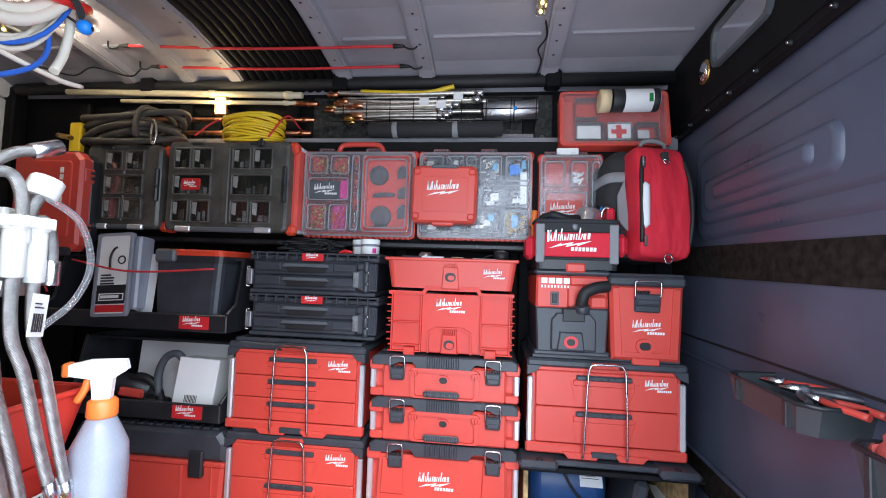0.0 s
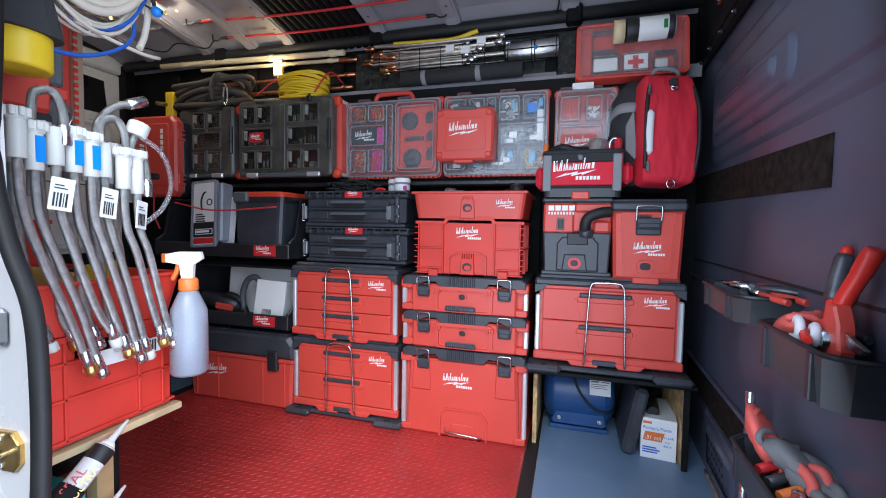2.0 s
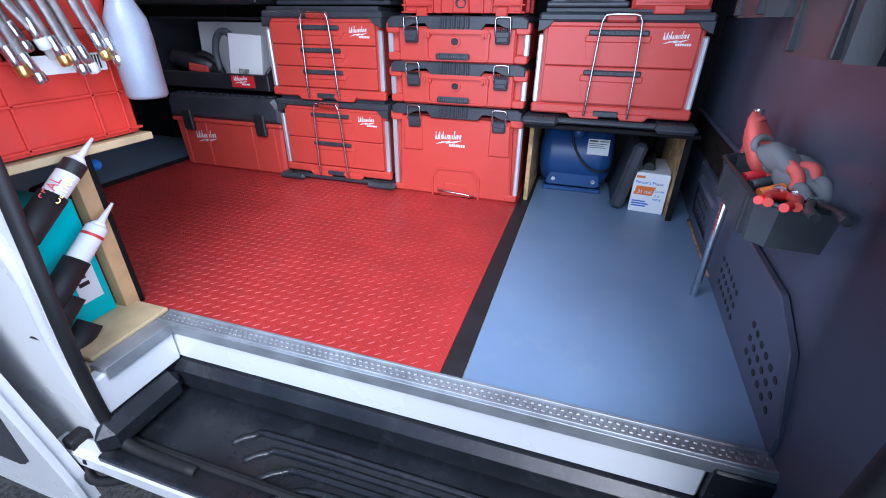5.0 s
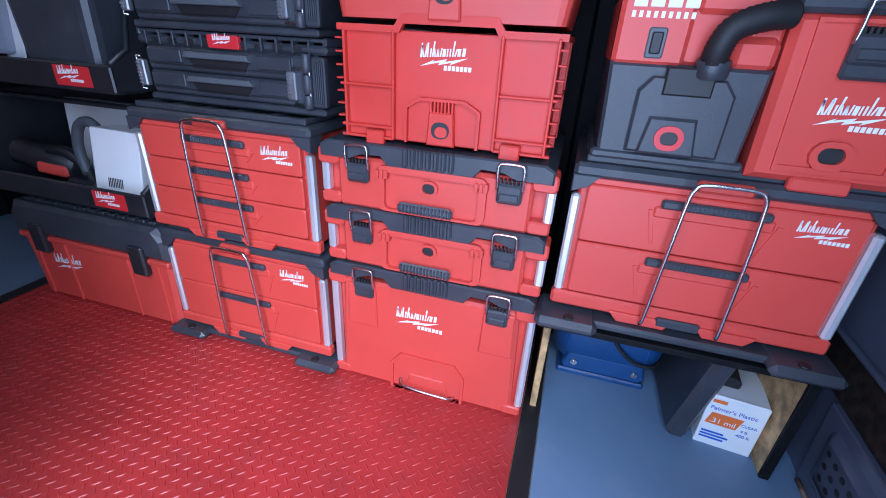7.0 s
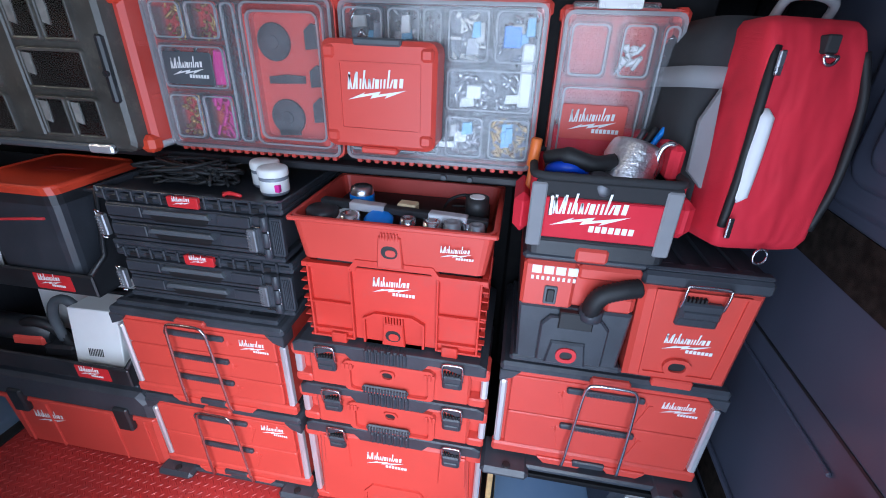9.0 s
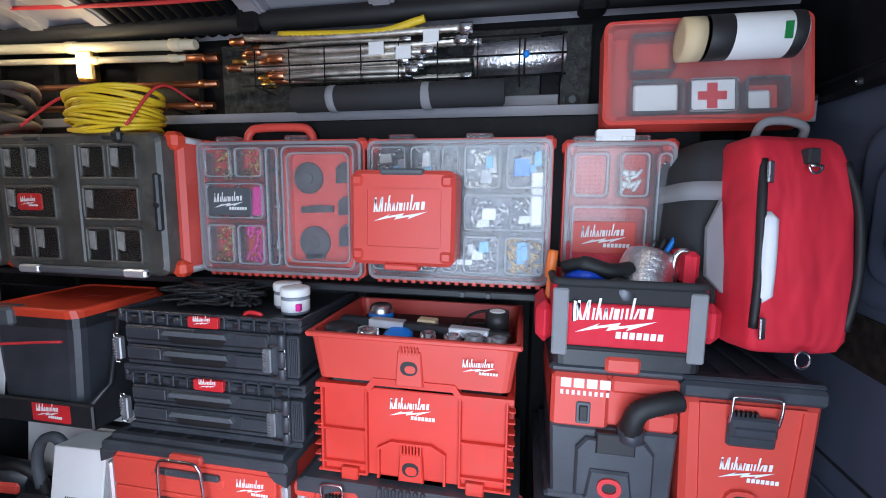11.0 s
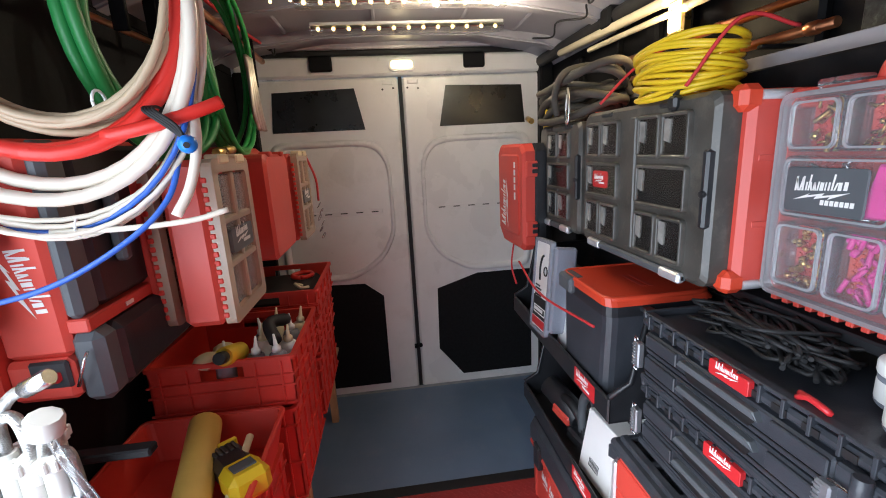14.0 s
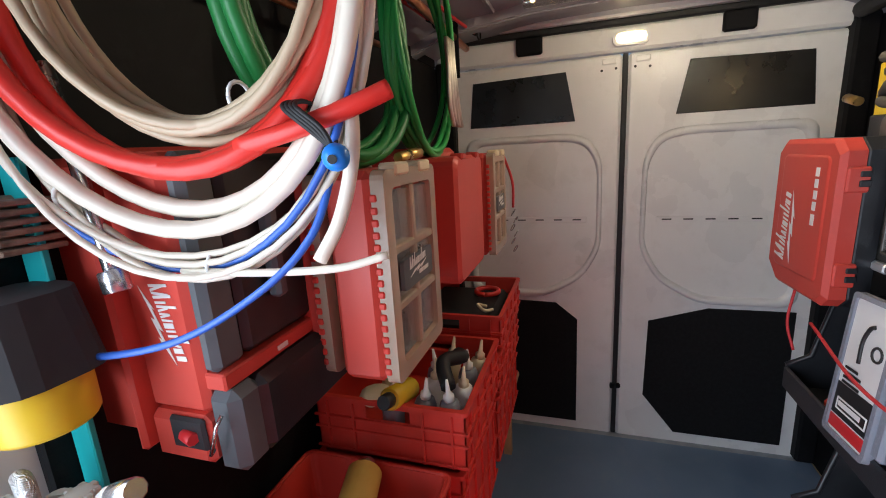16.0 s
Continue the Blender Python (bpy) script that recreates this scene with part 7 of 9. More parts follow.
part("clasp", G().box(-0.135, -0.045, -0.022, 0.03, 0.272, 0.325, 0.008), GREY_PL, tote, "grey plastic clasp")
bars(tote, 0.0, 0.0, 0.0, 2, 0.14, 0.022, RED, "embossed_bars", m=Matrix.Translation((-0.03, 0.17, 0.3235)) @ Matrix.Rotation(radians(-90), 4, "X"))
blister = thing("blister_pack", "clear blister pack with printed card leaning on the tote", "blister pack", pose(-1.39, 1.488, 0.815, -6, -4, 0))
part("card", G().prism(rrect(-0.075, 0.075, 0.0, 0.34, 0.010), 0.0, 0.008, 0.001), LABEL, blister)
part("shell", G().ring(rrect(-0.082, 0.082, -0.006, 0.346, 0.012), rrect(-0.070, 0.070, 0.006, 0.334, 0.010), -0.006, 0.012), BOTTLE, blister)
part("side_shell", G().box(0.082, 0.115, 0.0, 0.08, 0.02, 0.33, 0.008), BOTTLE, blister)
part("red_band", G().box(-0.068, 0.068, -0.0015, 0.002, 0.012, 0.042, 0), LABEL_RED, blister)
part("black_band", G().box(-0.068, 0.068, -0.0015, 0.002, 0.046, 0.125, 0), INK, blister)
part("white_frame", G().ring(rrect(-0.055, 0.058, 0.06, 0.09, 0.001, 1), rrect(-0.051, 0.054, 0.064, 0.086, 0.001, 1), -0.0025, -0.001), WHITE, blister)
bars(blister, -0.048, -0.0016, 0.082, 1, 0.10, 0.022, WHITE)
bars(blister, -0.055, -0.0016, 0.17, 4, 0.07, 0.012, INK)
part("pictured_part", G().tube(spline([(-0.015, -0.001, 0.19), (-0.018, -0.001, 0.24), (-0.005, -0.001, 0.275), (0.01, -0.001, 0.285)], 5), 0.005, 6).tube(arc((0.035, -0.001, 0.23), 0.016, 0, 360, 14), 0.003, 6), INK, blister)
sheet = thing("leaflet", "white printed sheet standing beside the tote", "paper", pose(-1.285, 1.53, 0.78, -10, -3, 0))
part("sheet", G().box(-0.03, 0.045, 0.0, 0.004, 0.0, 0.30, 0.001), LABEL, sheet)
solo("cordless_grinder", G().at(pose(-1.53, 1.62, 0.78)).box(-0.04, 0.05, -0.05, 0.05, 0.0, 0.05, 0.015).cyl((-0.02, 0, 0.04), (0.0, 0.02, 0.16), 0.03, 12), BLACK, "black and red cordless tool lying in the bin", "power tool")
solo("grinder_battery", G().at(pose(-1.55, 1.56, 0.78)).box(-0.03, 0.04, -0.03, 0.03, 0.0, 0.045, 0.008), RED, "red cased battery lying in the bin", "battery")
bx = thing("white_carton", "plain white carton with a barcode in the lower bin", "carton", pose(-1.045, 1.545, 0.418, -8, 3, 6))
part("box", G().box(-0.085, 0.085, 0.0, 0.12, 0.0, 0.225, 0.003), LABEL, bx)
g = G()
for k in range(9):
    g.box(-0.035 + k * 0.006, -0.032 + k * 0.006, -0.001, 0.001, 0.045, 0.075, 0)
part("barcode", g, INK, bx)
solo("white_panel_box", G().at(pose(-1.20, 1.70, 0.42, -6, 0, 0)).box(-0.24, 0.24, 0.0, 0.06, 0.0, 0.27, 0.004), LABEL, "large white printed box standing in the lower bin", "carton")
dr = thing("cordless_drill", "black and red cordless tool lying in the lower bin", "power tool", pose(-1.36, 1.57, 0.425, 0, 10, 15))
part("motor", G().cyl((-0.12, 0.02, 0.09), (0.08, 0.02, 0.075), 0.045, 14), BLACK, dr)
part("handle", G().tube(spline([(-0.05, 0.02, 0.08), (0.03, 0.0, 0.13), (0.10, 0.0, 0.10), (0.14, 0.0, 0.03)], 5), 0.018, 10), RUBBER, dr)
part("red_side", G().box(-0.03, 0.07, -0.032, -0.01, 0.045, 0.085, 0.008), RED, dr)
part("battery", G().box(0.06, 0.16, -0.03, 0.05, 0.0, 0.05, 0.01), BLACK, dr)
solo("grey_bag_tool", G().tube(spline([(-1.235, 1.60, 0.47), (-1.24, 1.60, 0.56), (-1.21, 1.60, 0.63), (-1.16, 1.60, 0.65), (-1.12, 1.60, 0.62)], 6), 0.016, 10), GREY_PL, "grey bent pipe in a plastic bag in the bin", "pipe")

# low red tool box on the floor
low = thing("low_tool_box", "long low red tool box with dusty black lid", "tool box", pose(-1.185, 1.505, 0.0))
part("body", G().prism([(-0.31, 0.0), (0.315, 0.0), (0.325, 0.25), (-0.325, 0.25)], 0.0, 0.36, 0.012), RED, low)
part("rim", G().box(-0.332, 0.332, -0.010, 0.37, 0.235, 0.255, 0.005), RED, low)
g = G().prism([(-0.335, 0.255), (0.335, 0.255), (0.335, 0.33), (0.31, 0.372), (-0.31, 0.372), (-0.335, 0.33)], -0.012, 0.38, 0.016)
for k in range(14):
    g.box(-0.29 + k * 0.042, -0.262 + k * 0.042, 0.02, 0.06, 0.368, 0.378, 0.003)
pieces("lid", g, SLATE, low, "dusty black lid", "lid_rib")
for x in (-0.22, 0.22):
    part("latch", G().box(x - 0.03, x + 0.03, -0.024, 0.0, 0.195, 0.30, 0.006), BLACK, low)
for x in (-0.27, -0.13, 0.15, 0.28):
    part("body_rib", G().box(x - 0.004, x + 0.004, -0.006, 0.004, 0.01, 0.235, 0.002), RED, low)
mark(low, -0.205, -0.002, 0.135, 0.135, sub=False)

# under the stand
mo = thing("blue_motor", "dark blue rounded metal motor with a white plate", "motor", pose(0.512, 1.71, 0.0))
drum_at = Matrix.Translation((-0.162, 0.150, 0.160)) @ Matrix.Rotation(radians(90), 4, "Y")
part("drum", G().at(drum_at).lathe([(0.02, 0.0), (0.095, 0.004), (0.128, 0.018), (0.143, 0.045), (0.146, 0.06), (0.146, 0.262), (0.143, 0.278), (0.130, 0.306), (0.095, 0.321), (0.02, 0.326)], 36), MOTOR, mo)
for z in (0.048, 0.272):
    part("seam", G().at(drum_at).lathe([(0.140, z - 0.004), (0.1475, z - 0.003), (0.1475, z + 0.003), (0.140, z + 0.004)], 36), MOTOR, mo)
part("mounting_foot", G().prism([(-0.11, 0.030), (0.11, 0.030), (0.125, 0.042), (0.115, 0.092), (-0.105, 0.092), (-0.120, 0.042)], 0.022, 0.075, 0.006), MOTOR, mo)
for x in (-0.085, 0.092):
    part("bolt", G().cyl((x, 0.023, 0.060), (x, 0.016, 0.060), 0.011, 10).cyl((x, 0.017, 0.060), (x, 0.012, 0.060), 0.006, 6), STEEL, mo)
part("base", G().box(-0.13, 0.13, 0.03, 0.26, 0.0, 0.020, 0.005), MOTOR, mo)
plate_at = pose(0.090, 0.150, 0.160) @ Matrix.Rotation(radians(-24), 4, "X") @ pose(0, -0.1475, 0)
plate = part("rating_plate", G().at(plate_at).box(-0.045, 0.045, -0.003, 0.001, -0.034, 0.034, 0.001), LABEL, mo)
part("printing", G().at(plate_at).box(-0.040, -0.004, -0.0042, -0.003, 0.022, 0.028, 0).box(0.004, 0.040, -0.0042, -0.003, 0.023, 0.027, 0).box(-0.040, 0.034, -0.0042, -0.003, 0.012, 0.0145, 0).box(-0.040, 0.020, -0.0042, -0.003, 0.004, 0.0065, 0).box(-0.040, 0.030, -0.0042, -0.003, -0.004, -0.0015, 0), TOOLGREY, plate)
part("cord", G().tube(spline([(-0.03, 0.045, 0.285), (-0.012, 0.010, 0.225), (0.025, -0.006, 0.165), (0.075, -0.008, 0.125), (0.125, 0.0, 0.118), (0.152, 0.03, 0.125)], 5), 0.0055, 8), RUBBER, mo)
part("knob", G().ball((0.0, 0.035, 0.275), 0.030, 14), MOTOR, mo)
solo("black_board", G().at(pose(0.705, 1.575, 0.004, 0, 11, 0)).box(-0.026, 0.026, 0.0, 0.30, 0.0, 0.285, 0.014), SLATE, "worn dark grey flat case leaning under the stand", "case")
pb = thing("plastic_sheet_box", "white printed box of plastic sheeting, open on top", "carton", pose(0.822, 1.585, 0.0, 0, 0, -6))
part("box", G().box(-0.066, 0.066, 0.0, 0.26, 0.0, 0.165, 0.002), LABEL, pb)
part("flap", G().at(pose(-0.03, 0.0, 0.165, -35, 0, 0)).box(-0.036, 0.09, 0.0, 0.16, 0.0, 0.004, 0.001), LABEL, pb)
part("flap_print", G().at(pose(-0.03, 0.0, 0.165, -35, 0, 0)).box(-0.02, 0.075, 0.02, 0.14, 0.004, 0.0055, 0), ORANGE, pb)
part("dark_roll", G().cyl((-0.02, 0.05, 0.175), (-0.02, 0.24, 0.18), 0.025, 12), INK, pb)
part("orange_panel", G().prism([(-0.058, 0.075), (0.012, 0.075), (0.022, 0.112), (-0.05, 0.112)], -0.0015, 0.0), ORANGE, pb)


def words(parent, text, x, y, z, size, material, m=None):
    c = bpy.data.curves.new("words", "FONT")
    c.body, c.size, c.extrude = text, size, 0.0002
    tmp = bpy.data.objects.new("words", c)
    scene.collection.objects.link(tmp)
    me = bpy.data.meshes.new_from_object(tmp.evaluated_get(bpy.context.evaluated_depsgraph_get()))
    bpy.data.objects.remove(tmp)
    ob = new("printing", me)
    me.materials.clear()
    me.materials.append(material)
    ob.parent = parent
    ob.matrix_basis = (m or Matrix.Identity(4)) @ pose(x, y, z, 90, 0, 0)
    return ob


words(pb, "Painter's Plastic", -0.058, -0.001, 0.122, 0.017, BLUE)
words(pb, ".31 mil", -0.050, -0.0025, 0.082, 0.022, WHITE)
words(pb, "CLEAR", 0.020, -0.001, 0.092, 0.012, BLUE)
words(pb, "9 ft", 0.024, -0.001, 0.072, 0.012, BLUE)
words(pb, "400 ft", 0.018, -0.001, 0.056, 0.013, BLUE)
bars(pb, -0.058, -0.001, 0.155, 1, 0.04, 0.018, ORANGE)
bars(pb, -0.058, -0.001, 0.05, 3, 0.07, 0.010, BLUE)


# ---- roof: LED bars, lamps and cords ----
for k, (x, y0, y1) in enumerate(((-1.93, 0.70, 1.52), (-1.60, 0.70, 1.45))):
    led = thing("led_bar", "clear LED light bar with glowing warm diodes under the roof", "light bar", pose(x, 0, 2.012), "LED bars")
    part("base", G().box(-0.03, 0.03, y0, y1, 0.012, 0.024, 0.003), ALU, led)
    part("cover", G().prism(rrect(-0.03, 0.03, -0.014, 0.012, 0.008), y0, y1), LED_CLEAR, led).visible_shadow = False
    n = 13
    for i in range(n):
        part("diode", G().ball((0, y0 + 0.03 + (y1 - y0 - 0.06) * i / (n - 1), 0.004), 0.0085, 8), LED, led)
for k in range(12):
    x, y = -1.60 + 0.05 * (k % 3), 0.62 + k * 0.075
    solo("fairy_light", G().ball((x, y, 2.02 - 0.012 * (k % 2)), 0.006, 8), LED, "tiny warm string light hanging under the roof", "string light", "string lights")
fl2 = thing("roof_light", "short clear LED strip glowing on the roof rib", "light bar", pose(0.335, 1.30, 2.035))
part("base", G().box(-0.018, 0.018, -0.30, 0.17, 0.0, 0.012, 0.003), ALU, fl2)
part("cover", G().box(-0.018, 0.018, -0.30, 0.17, -0.02, 0.0, 0.005), LED_CLEAR, fl2).visible_shadow = False
for i in range(9):
    part("diode", G().ball((0, -0.28 + i * 0.054, -0.010), 0.008, 8), LED, fl2)
solo("lamp_cable", G().tube(spline([(0.36, 1.50, 2.02), (0.375, 1.60, 2.01), (0.35, 1.68, 2.0), (0.37, 1.75, 1.985), (0.36, 1.84, 1.96)], 5), 0.004, 6), RUBBER, "thin black lamp cable along the roof", "cable")
dl_ = thing("dome_lamp", "glowing oval dome lamp over the rear doors", "lamp", pose(-2.462, 1.095, 1.965, 0, 0, 90))
part("bezel", G().ring(rrect(-0.075, 0.075, -0.032, 0.032, 0.026), rrect(-0.062, 0.062, -0.022, 0.022, 0.02), -0.018, 0.01), PAINT, dl_)
part("lens", G().prism(rrect(-0.062, 0.062, -0.022, 0.022, 0.02), -0.014, 0.006, 0.004), LAMP_GLOW, dl_, "glowing warm lens")
cords = [((-1.50, 1.60, 2.025), (-0.27, 1.63, 2.005)), ((-1.47, 1.75, 2.0), (-0.27, 1.77, 1.985)), ((-1.55, 0.42, 2.02), (-2.25, 0.45, 2.02)), ((-1.0, 0.36, 2.0), (-1.9, 0.36, 2.0))]
for a, b in cords:
    t = thing("bungee_cord", "thin red elastic cord with black hooks under the roof", "cord", None, "bungee cords")
    a, b = Vector(a), Vector(b)
    mid = (a + b) / 2 - Vector((0, 0, 0.012))
    part("cord", G().tube(spline([a, mid, b], 8), 0.0065, 8), ROPE_RED, t)
    for p, s in ((a, -1), (b, 1)):
        d = (b - a).normalized() * s
        part("hook", G().cyl(p, p + d * 0.045, 0.011, 8, 0.007).tube(spline([p + d * 0.045, p + d * 0.07 + Vector((0, 0, -0.012)), p + d * 0.10 + Vector((0, 0, -0.006)), p + d * 0.105 + Vector((0, 0, 0.03))], 4), 0.004, 6), RUBBER, t)
for (a, m, b) in (((-1.56, 1.47, 1.04), (-1.28, 1.455, 1.00), (-0.93, 1.478, 1.02)), ((-1.735, 1.50, 1.075), (-1.72, 1.485, 0.98), (-1.70, 1.50, 0.90)), ((-0.80, 1.60, 1.60), (-0.76, 1.68, 1.72), (-0.75, 1.80, 1.70)), ((-1.13, 1.58, 1.60), (-1.10, 1.68, 1.70), (-1.05, 1.80, 1.76))):
    t = thing("elastic_strap", "thin red elastic strap holding things on the shelf", "strap", None, "elastic straps")
    part("strap", G().tube(spline([a, m, b], 8), 0.004, 8), ROPE_RED, t)
solo("roof_wire", G().tube(spline([(-2.1, 1.72, 2.0), (-1.95, 1.76, 1.97), (-1.80, 1.72, 1.99), (-1.65, 1.77, 1.965), (-1.55, 1.73, 1.98)], 6), 0.004, 6), RUBBER, "black wiring looped along the roof edge", "wire")

# ---- bulkhead: trays, mirror, vent plate ----
TRAY = mat("tray_plastic", (0.040, 0.045, 0.048), 0.36, var=0.15, scale=10, fine=300, bump=0.08, dirt=(0.10, 0.10, 0.10), dirt_amt=0.25)


def wall_tray(label, y0, y1, rim, depth):
    t = thing("hung_tray", label, "tray", pose(0.972, y0, rim - depth, 0, 0, -2.4), "trays on the bulkhead")
    L, Wd = y1 - y0, 0.140
    pts_o = [(0.0, 0.0), (-Wd + 0.03, 0.0), (-Wd, 0.03), (-Wd, L - 0.03), (-Wd + 0.03, L), (0.0, L)]
    sh = lambda k: [(-Wd / 2 + (x + Wd / 2) * k, L / 2 + (y - L / 2) * k) for x, y in pts_o]
    n = 6
    lay = [(sh(0.88), 0.0), (sh(1.0), depth), (sh(0.95), depth), (sh(0.84), 0.006)]
    vs = [(x, y, z) for P, z in lay for x, y in P]
    fs = [tuple(reversed(range(n)))[::-1], tuple(range(3 * n, 4 * n))[::-1]] + [(k * n + (i + 1) % n, k * n + i, (k + 1) * n + i, (k + 1) * n + (i + 1) % n) for k in range(3) for i in range(n)]
    part("tub", G().add(vs, fs), TRAY, t)
    part("rim", G().tube([Vector((x, y, depth)) for x, y in sh(1.0)], 0.005, 6, True), BLACK, t)
    for y in (L * 0.2, L * 0.8):
        part("rib", G().box(-Wd - 0.004, -Wd + 0.010, y - 0.008, y + 0.008, 0.004, depth - 0.004, 0.002), BLACK, t)
    part("screw", G().cyl((-0.012, L * 0.85, depth * 0.7), (-0.018, L * 0.85, depth * 0.7), 0.008, 8), STEEL, t)
    return t


wall_tray("dark grey plastic tray with pliers, screwed to the bulkhead", 0.845, 1.19, 0.782, 0.066)
wall_tray("dark grey plastic tray with gloves and a pipe cutter", 0.455, 0.775, 0.746, 0.088)
wall_tray("dark grey plastic tray heaped with work gloves", 0.555, 0.90, 0.432, 0.085)
# tools in the trays
def crumple(rx, ry, rz, seed, n=22):
    """A crumpled lump of cloth, folded unevenly."""
    rnd = random.Random(seed)
    fq = [(rnd.uniform(1, 4), rnd.uniform(1, 4), rnd.uniform(0, 6.3), rnd.uniform(0.05, 0.14)) for _ in range(6)]
    vs, k = [], n // 2
    for i in range(k + 1):
        th = math.pi * i / k
        for j in range(n):
            ph = 2 * math.pi * j / n
            d = 1 + sum(am * math.sin(round(p) * ph + q * th + o) for p, q, o, am in fq) * math.sin(th)
            vs.append((rx * d * math.sin(th) * math.cos(ph), ry * d * math.sin(th) * math.sin(ph), -rz * d * math.cos(th)))
    return G().add(vs, [(i * n + j, i * n + (j + 1) % n, (i + 1) * n + (j + 1) % n, (i + 1) * n + j) for i in range(k) for j in range(n)], True)


def glove(label, m, body, tips):
    """An empty, crumpled work glove, its fingers flat and folded under."""
    sd = int(abs(m.translation.y) * 1000)
    rnd = random.Random(sd)
    t = thing("work_glove", label, "glove", m, "work gloves")
    part("shell", crumple(0.042, 0.060, 0.026, sd), body, t)
    part("cuff", G().tube(arc((-0.005, 0.052, 0.004), 0.026, 20, 340, 14, (1, 0, 0.2), (0, 0.3, 0.5)), [0.007] * 15, 8), body, t)
    for k in range(4):
        x = -0.030 + k * 0.020
        b_, c_ = rnd.uniform(-0.02, 0.02), rnd.uniform(-0.012, 0.012)
        part("finger", G().tube(spline([(x, -0.030, 0.004), (x + b_ * 0.5, -0.055, 0.010 + c_), (x + b_, -0.074, -0.002 + c_), (x + b_ * 1.2, -0.080, -0.018 + c_)], 4), [0.011] * 9 + [0.0115, 0.011, 0.009, 0.005], 9), tips, t)
    return t


glove("red work glove with a white cuff in the upper tray", pose(0.895, 0.70, 0.752, 10, 12, 160), GLOVE_RED, GLOVE_RED)
glove("red coated work glove lying folded in the tray", pose(0.885, 0.80, 0.470, 60, 15, 70), GLOVE_RED, GLOVE_RED)
glove("grey work glove with red dipped fingers in the tray", pose(0.905, 0.735, 0.465, 20, 25, 40), GLOVE_GREY, GLOVE_RED)
glove("grey knitted work glove draped over the tray", pose(0.93, 0.70, 0.450, 15, -20, 15), GLOVE_GREY, GLOVE_GREY)
solo("folded_glove_cuff", G().at(pose(0.865, 0.645, 0.752)).tube(arc((0, 0, 0), 0.026, 20, 330, 16, (0.2, 0.9, 0), (0, -0.2, 0.9)), 0.008, 8).tube(arc((0.01, -0.035, -0.004), 0.024, 10, 200, 12, (0.3, 0.9, 0), (0, -0.3, 0.9)), 0.008, 8), CLOTH, "white knitted glove cuff in the tray", "glove")
pc = thing("pipe_cutter", "large red pipe cutter with one black grip standing in the tray", "pipe cutter", pose(0.897, 0.590, 0.698))
part("jaw", G().at(TOX).prism([(-0.034, 0.0), (0.022, 0.0), (0.036, 0.04), (0.030, 0.085), (0.016, 0.115), (-0.004, 0.118), (-0.012, 0.088), (-0.034, 0.082), (-0.042, 0.04)], -0.012, 0.012, 0.004), RED, pc)
part("handle", G().tube(spline([(0.002, 0.012, 0.085), (0.010, -0.006, 0.13), (0.020, -0.024, 0.175), (0.029, -0.038, 0.214)], 5), [0.014] * 10 + [0.0155] * 5 + [0.011], 12), PEX_RED, pc)
lh = part("handle", G().tube(spline([(0.002, 0.022, 0.08), (0.018, 0.044, 0.125), (0.034, 0.060, 0.17), (0.046, 0.070, 0.214)], 5), [0.010] * 15 + [0.007], 10), PEX_RED, pc)
part("grip", G().tube(spline([(0.014, 0.039, 0.115), (0.026, 0.053, 0.15), (0.041, 0.066, 0.197)], 5), [0.012] + [0.0155] * 9 + [0.013], 12), TOOLGREY, lh, "worn black rubber grip")
part("pivot", G().cyl((-0.022, 0.004, 0.052), (0.014, 0.004, 0.052), 0.019, 18).cyl((-0.028, 0.004, 0.052), (-0.022, 0.004, 0.052), 0.010, 12), STEEL, pc)
part("blade", G().at(TOX).prism([(0.02, 0.052), (0.075, 0.046), (0.088, 0.056), (0.03, 0.074)], -0.004, 0.004, 0.001), STEEL, pc)
for k, (y, a, m_) in enumerate(((0.91, 20, RED), (0.97, -15, TOOLGREY), (1.03, 35, RED), (0.95, 60, TOOLGREY), (0.70, 25, RED), (0.66, -20, PEX_RED), (0.68, 10, TOOLGREY))):
    t = thing("pliers", "red-handled pliers lying in the tray", "pliers", pose(0.905, y, (0.746 if y < 0.8 else 0.780) + 0.004 * (k % 4), 0, 0, 90 + a), "pliers in the tray")
    part("grip", G().tube(spline([(-0.10, -0.022, 0), (-0.05, -0.022, 0.004), (0, -0.004, 0.004)], 5), 0.008, 8), m_, t)
    part("grip", G().tube(spline([(-0.10, 0.022, 0), (-0.05, 0.022, 0.004), (0, 0.004, 0.004)], 5), 0.008, 8), m_, t)
    part("jaw", G().tube([(0, 0, 0.004), (0.03, 0.0, 0.004), (0.055, 0.002, 0.004)], [0.013, 0.011, 0.004], 8), STEEL, t)
for k, (y, a, m_) in enumerate(((0.645, 15, RED), (0.625, -12, PEX_RED), (0.60, 22, TOOLGREY))):
    t = thing("pliers", "red-handled pliers under the gloves in the lower tray", "pliers", pose(0.885 + 0.02 * k, y, 0.430, 0, 0, 60 + a), "pliers in the lower tray")
    part("grip", G().tube(spline([(-0.09, -0.020, 0.006), (-0.045, -0.020, 0.004), (0, -0.004, 0)], 5), 0.008, 8), m_, t)
    part("grip", G().tube(spline([(-0.09, 0.020, 0.006), (-0.045, 0.020, 0.004), (0, 0.004, 0)], 5), 0.008, 8), m_, t)
    part("jaw", G().tube([(0, 0, 0), (0.03, 0.0, -0.004), (0.05, 0.002, -0.008)], [0.013, 0.011, 0.004], 8), STEEL, t)
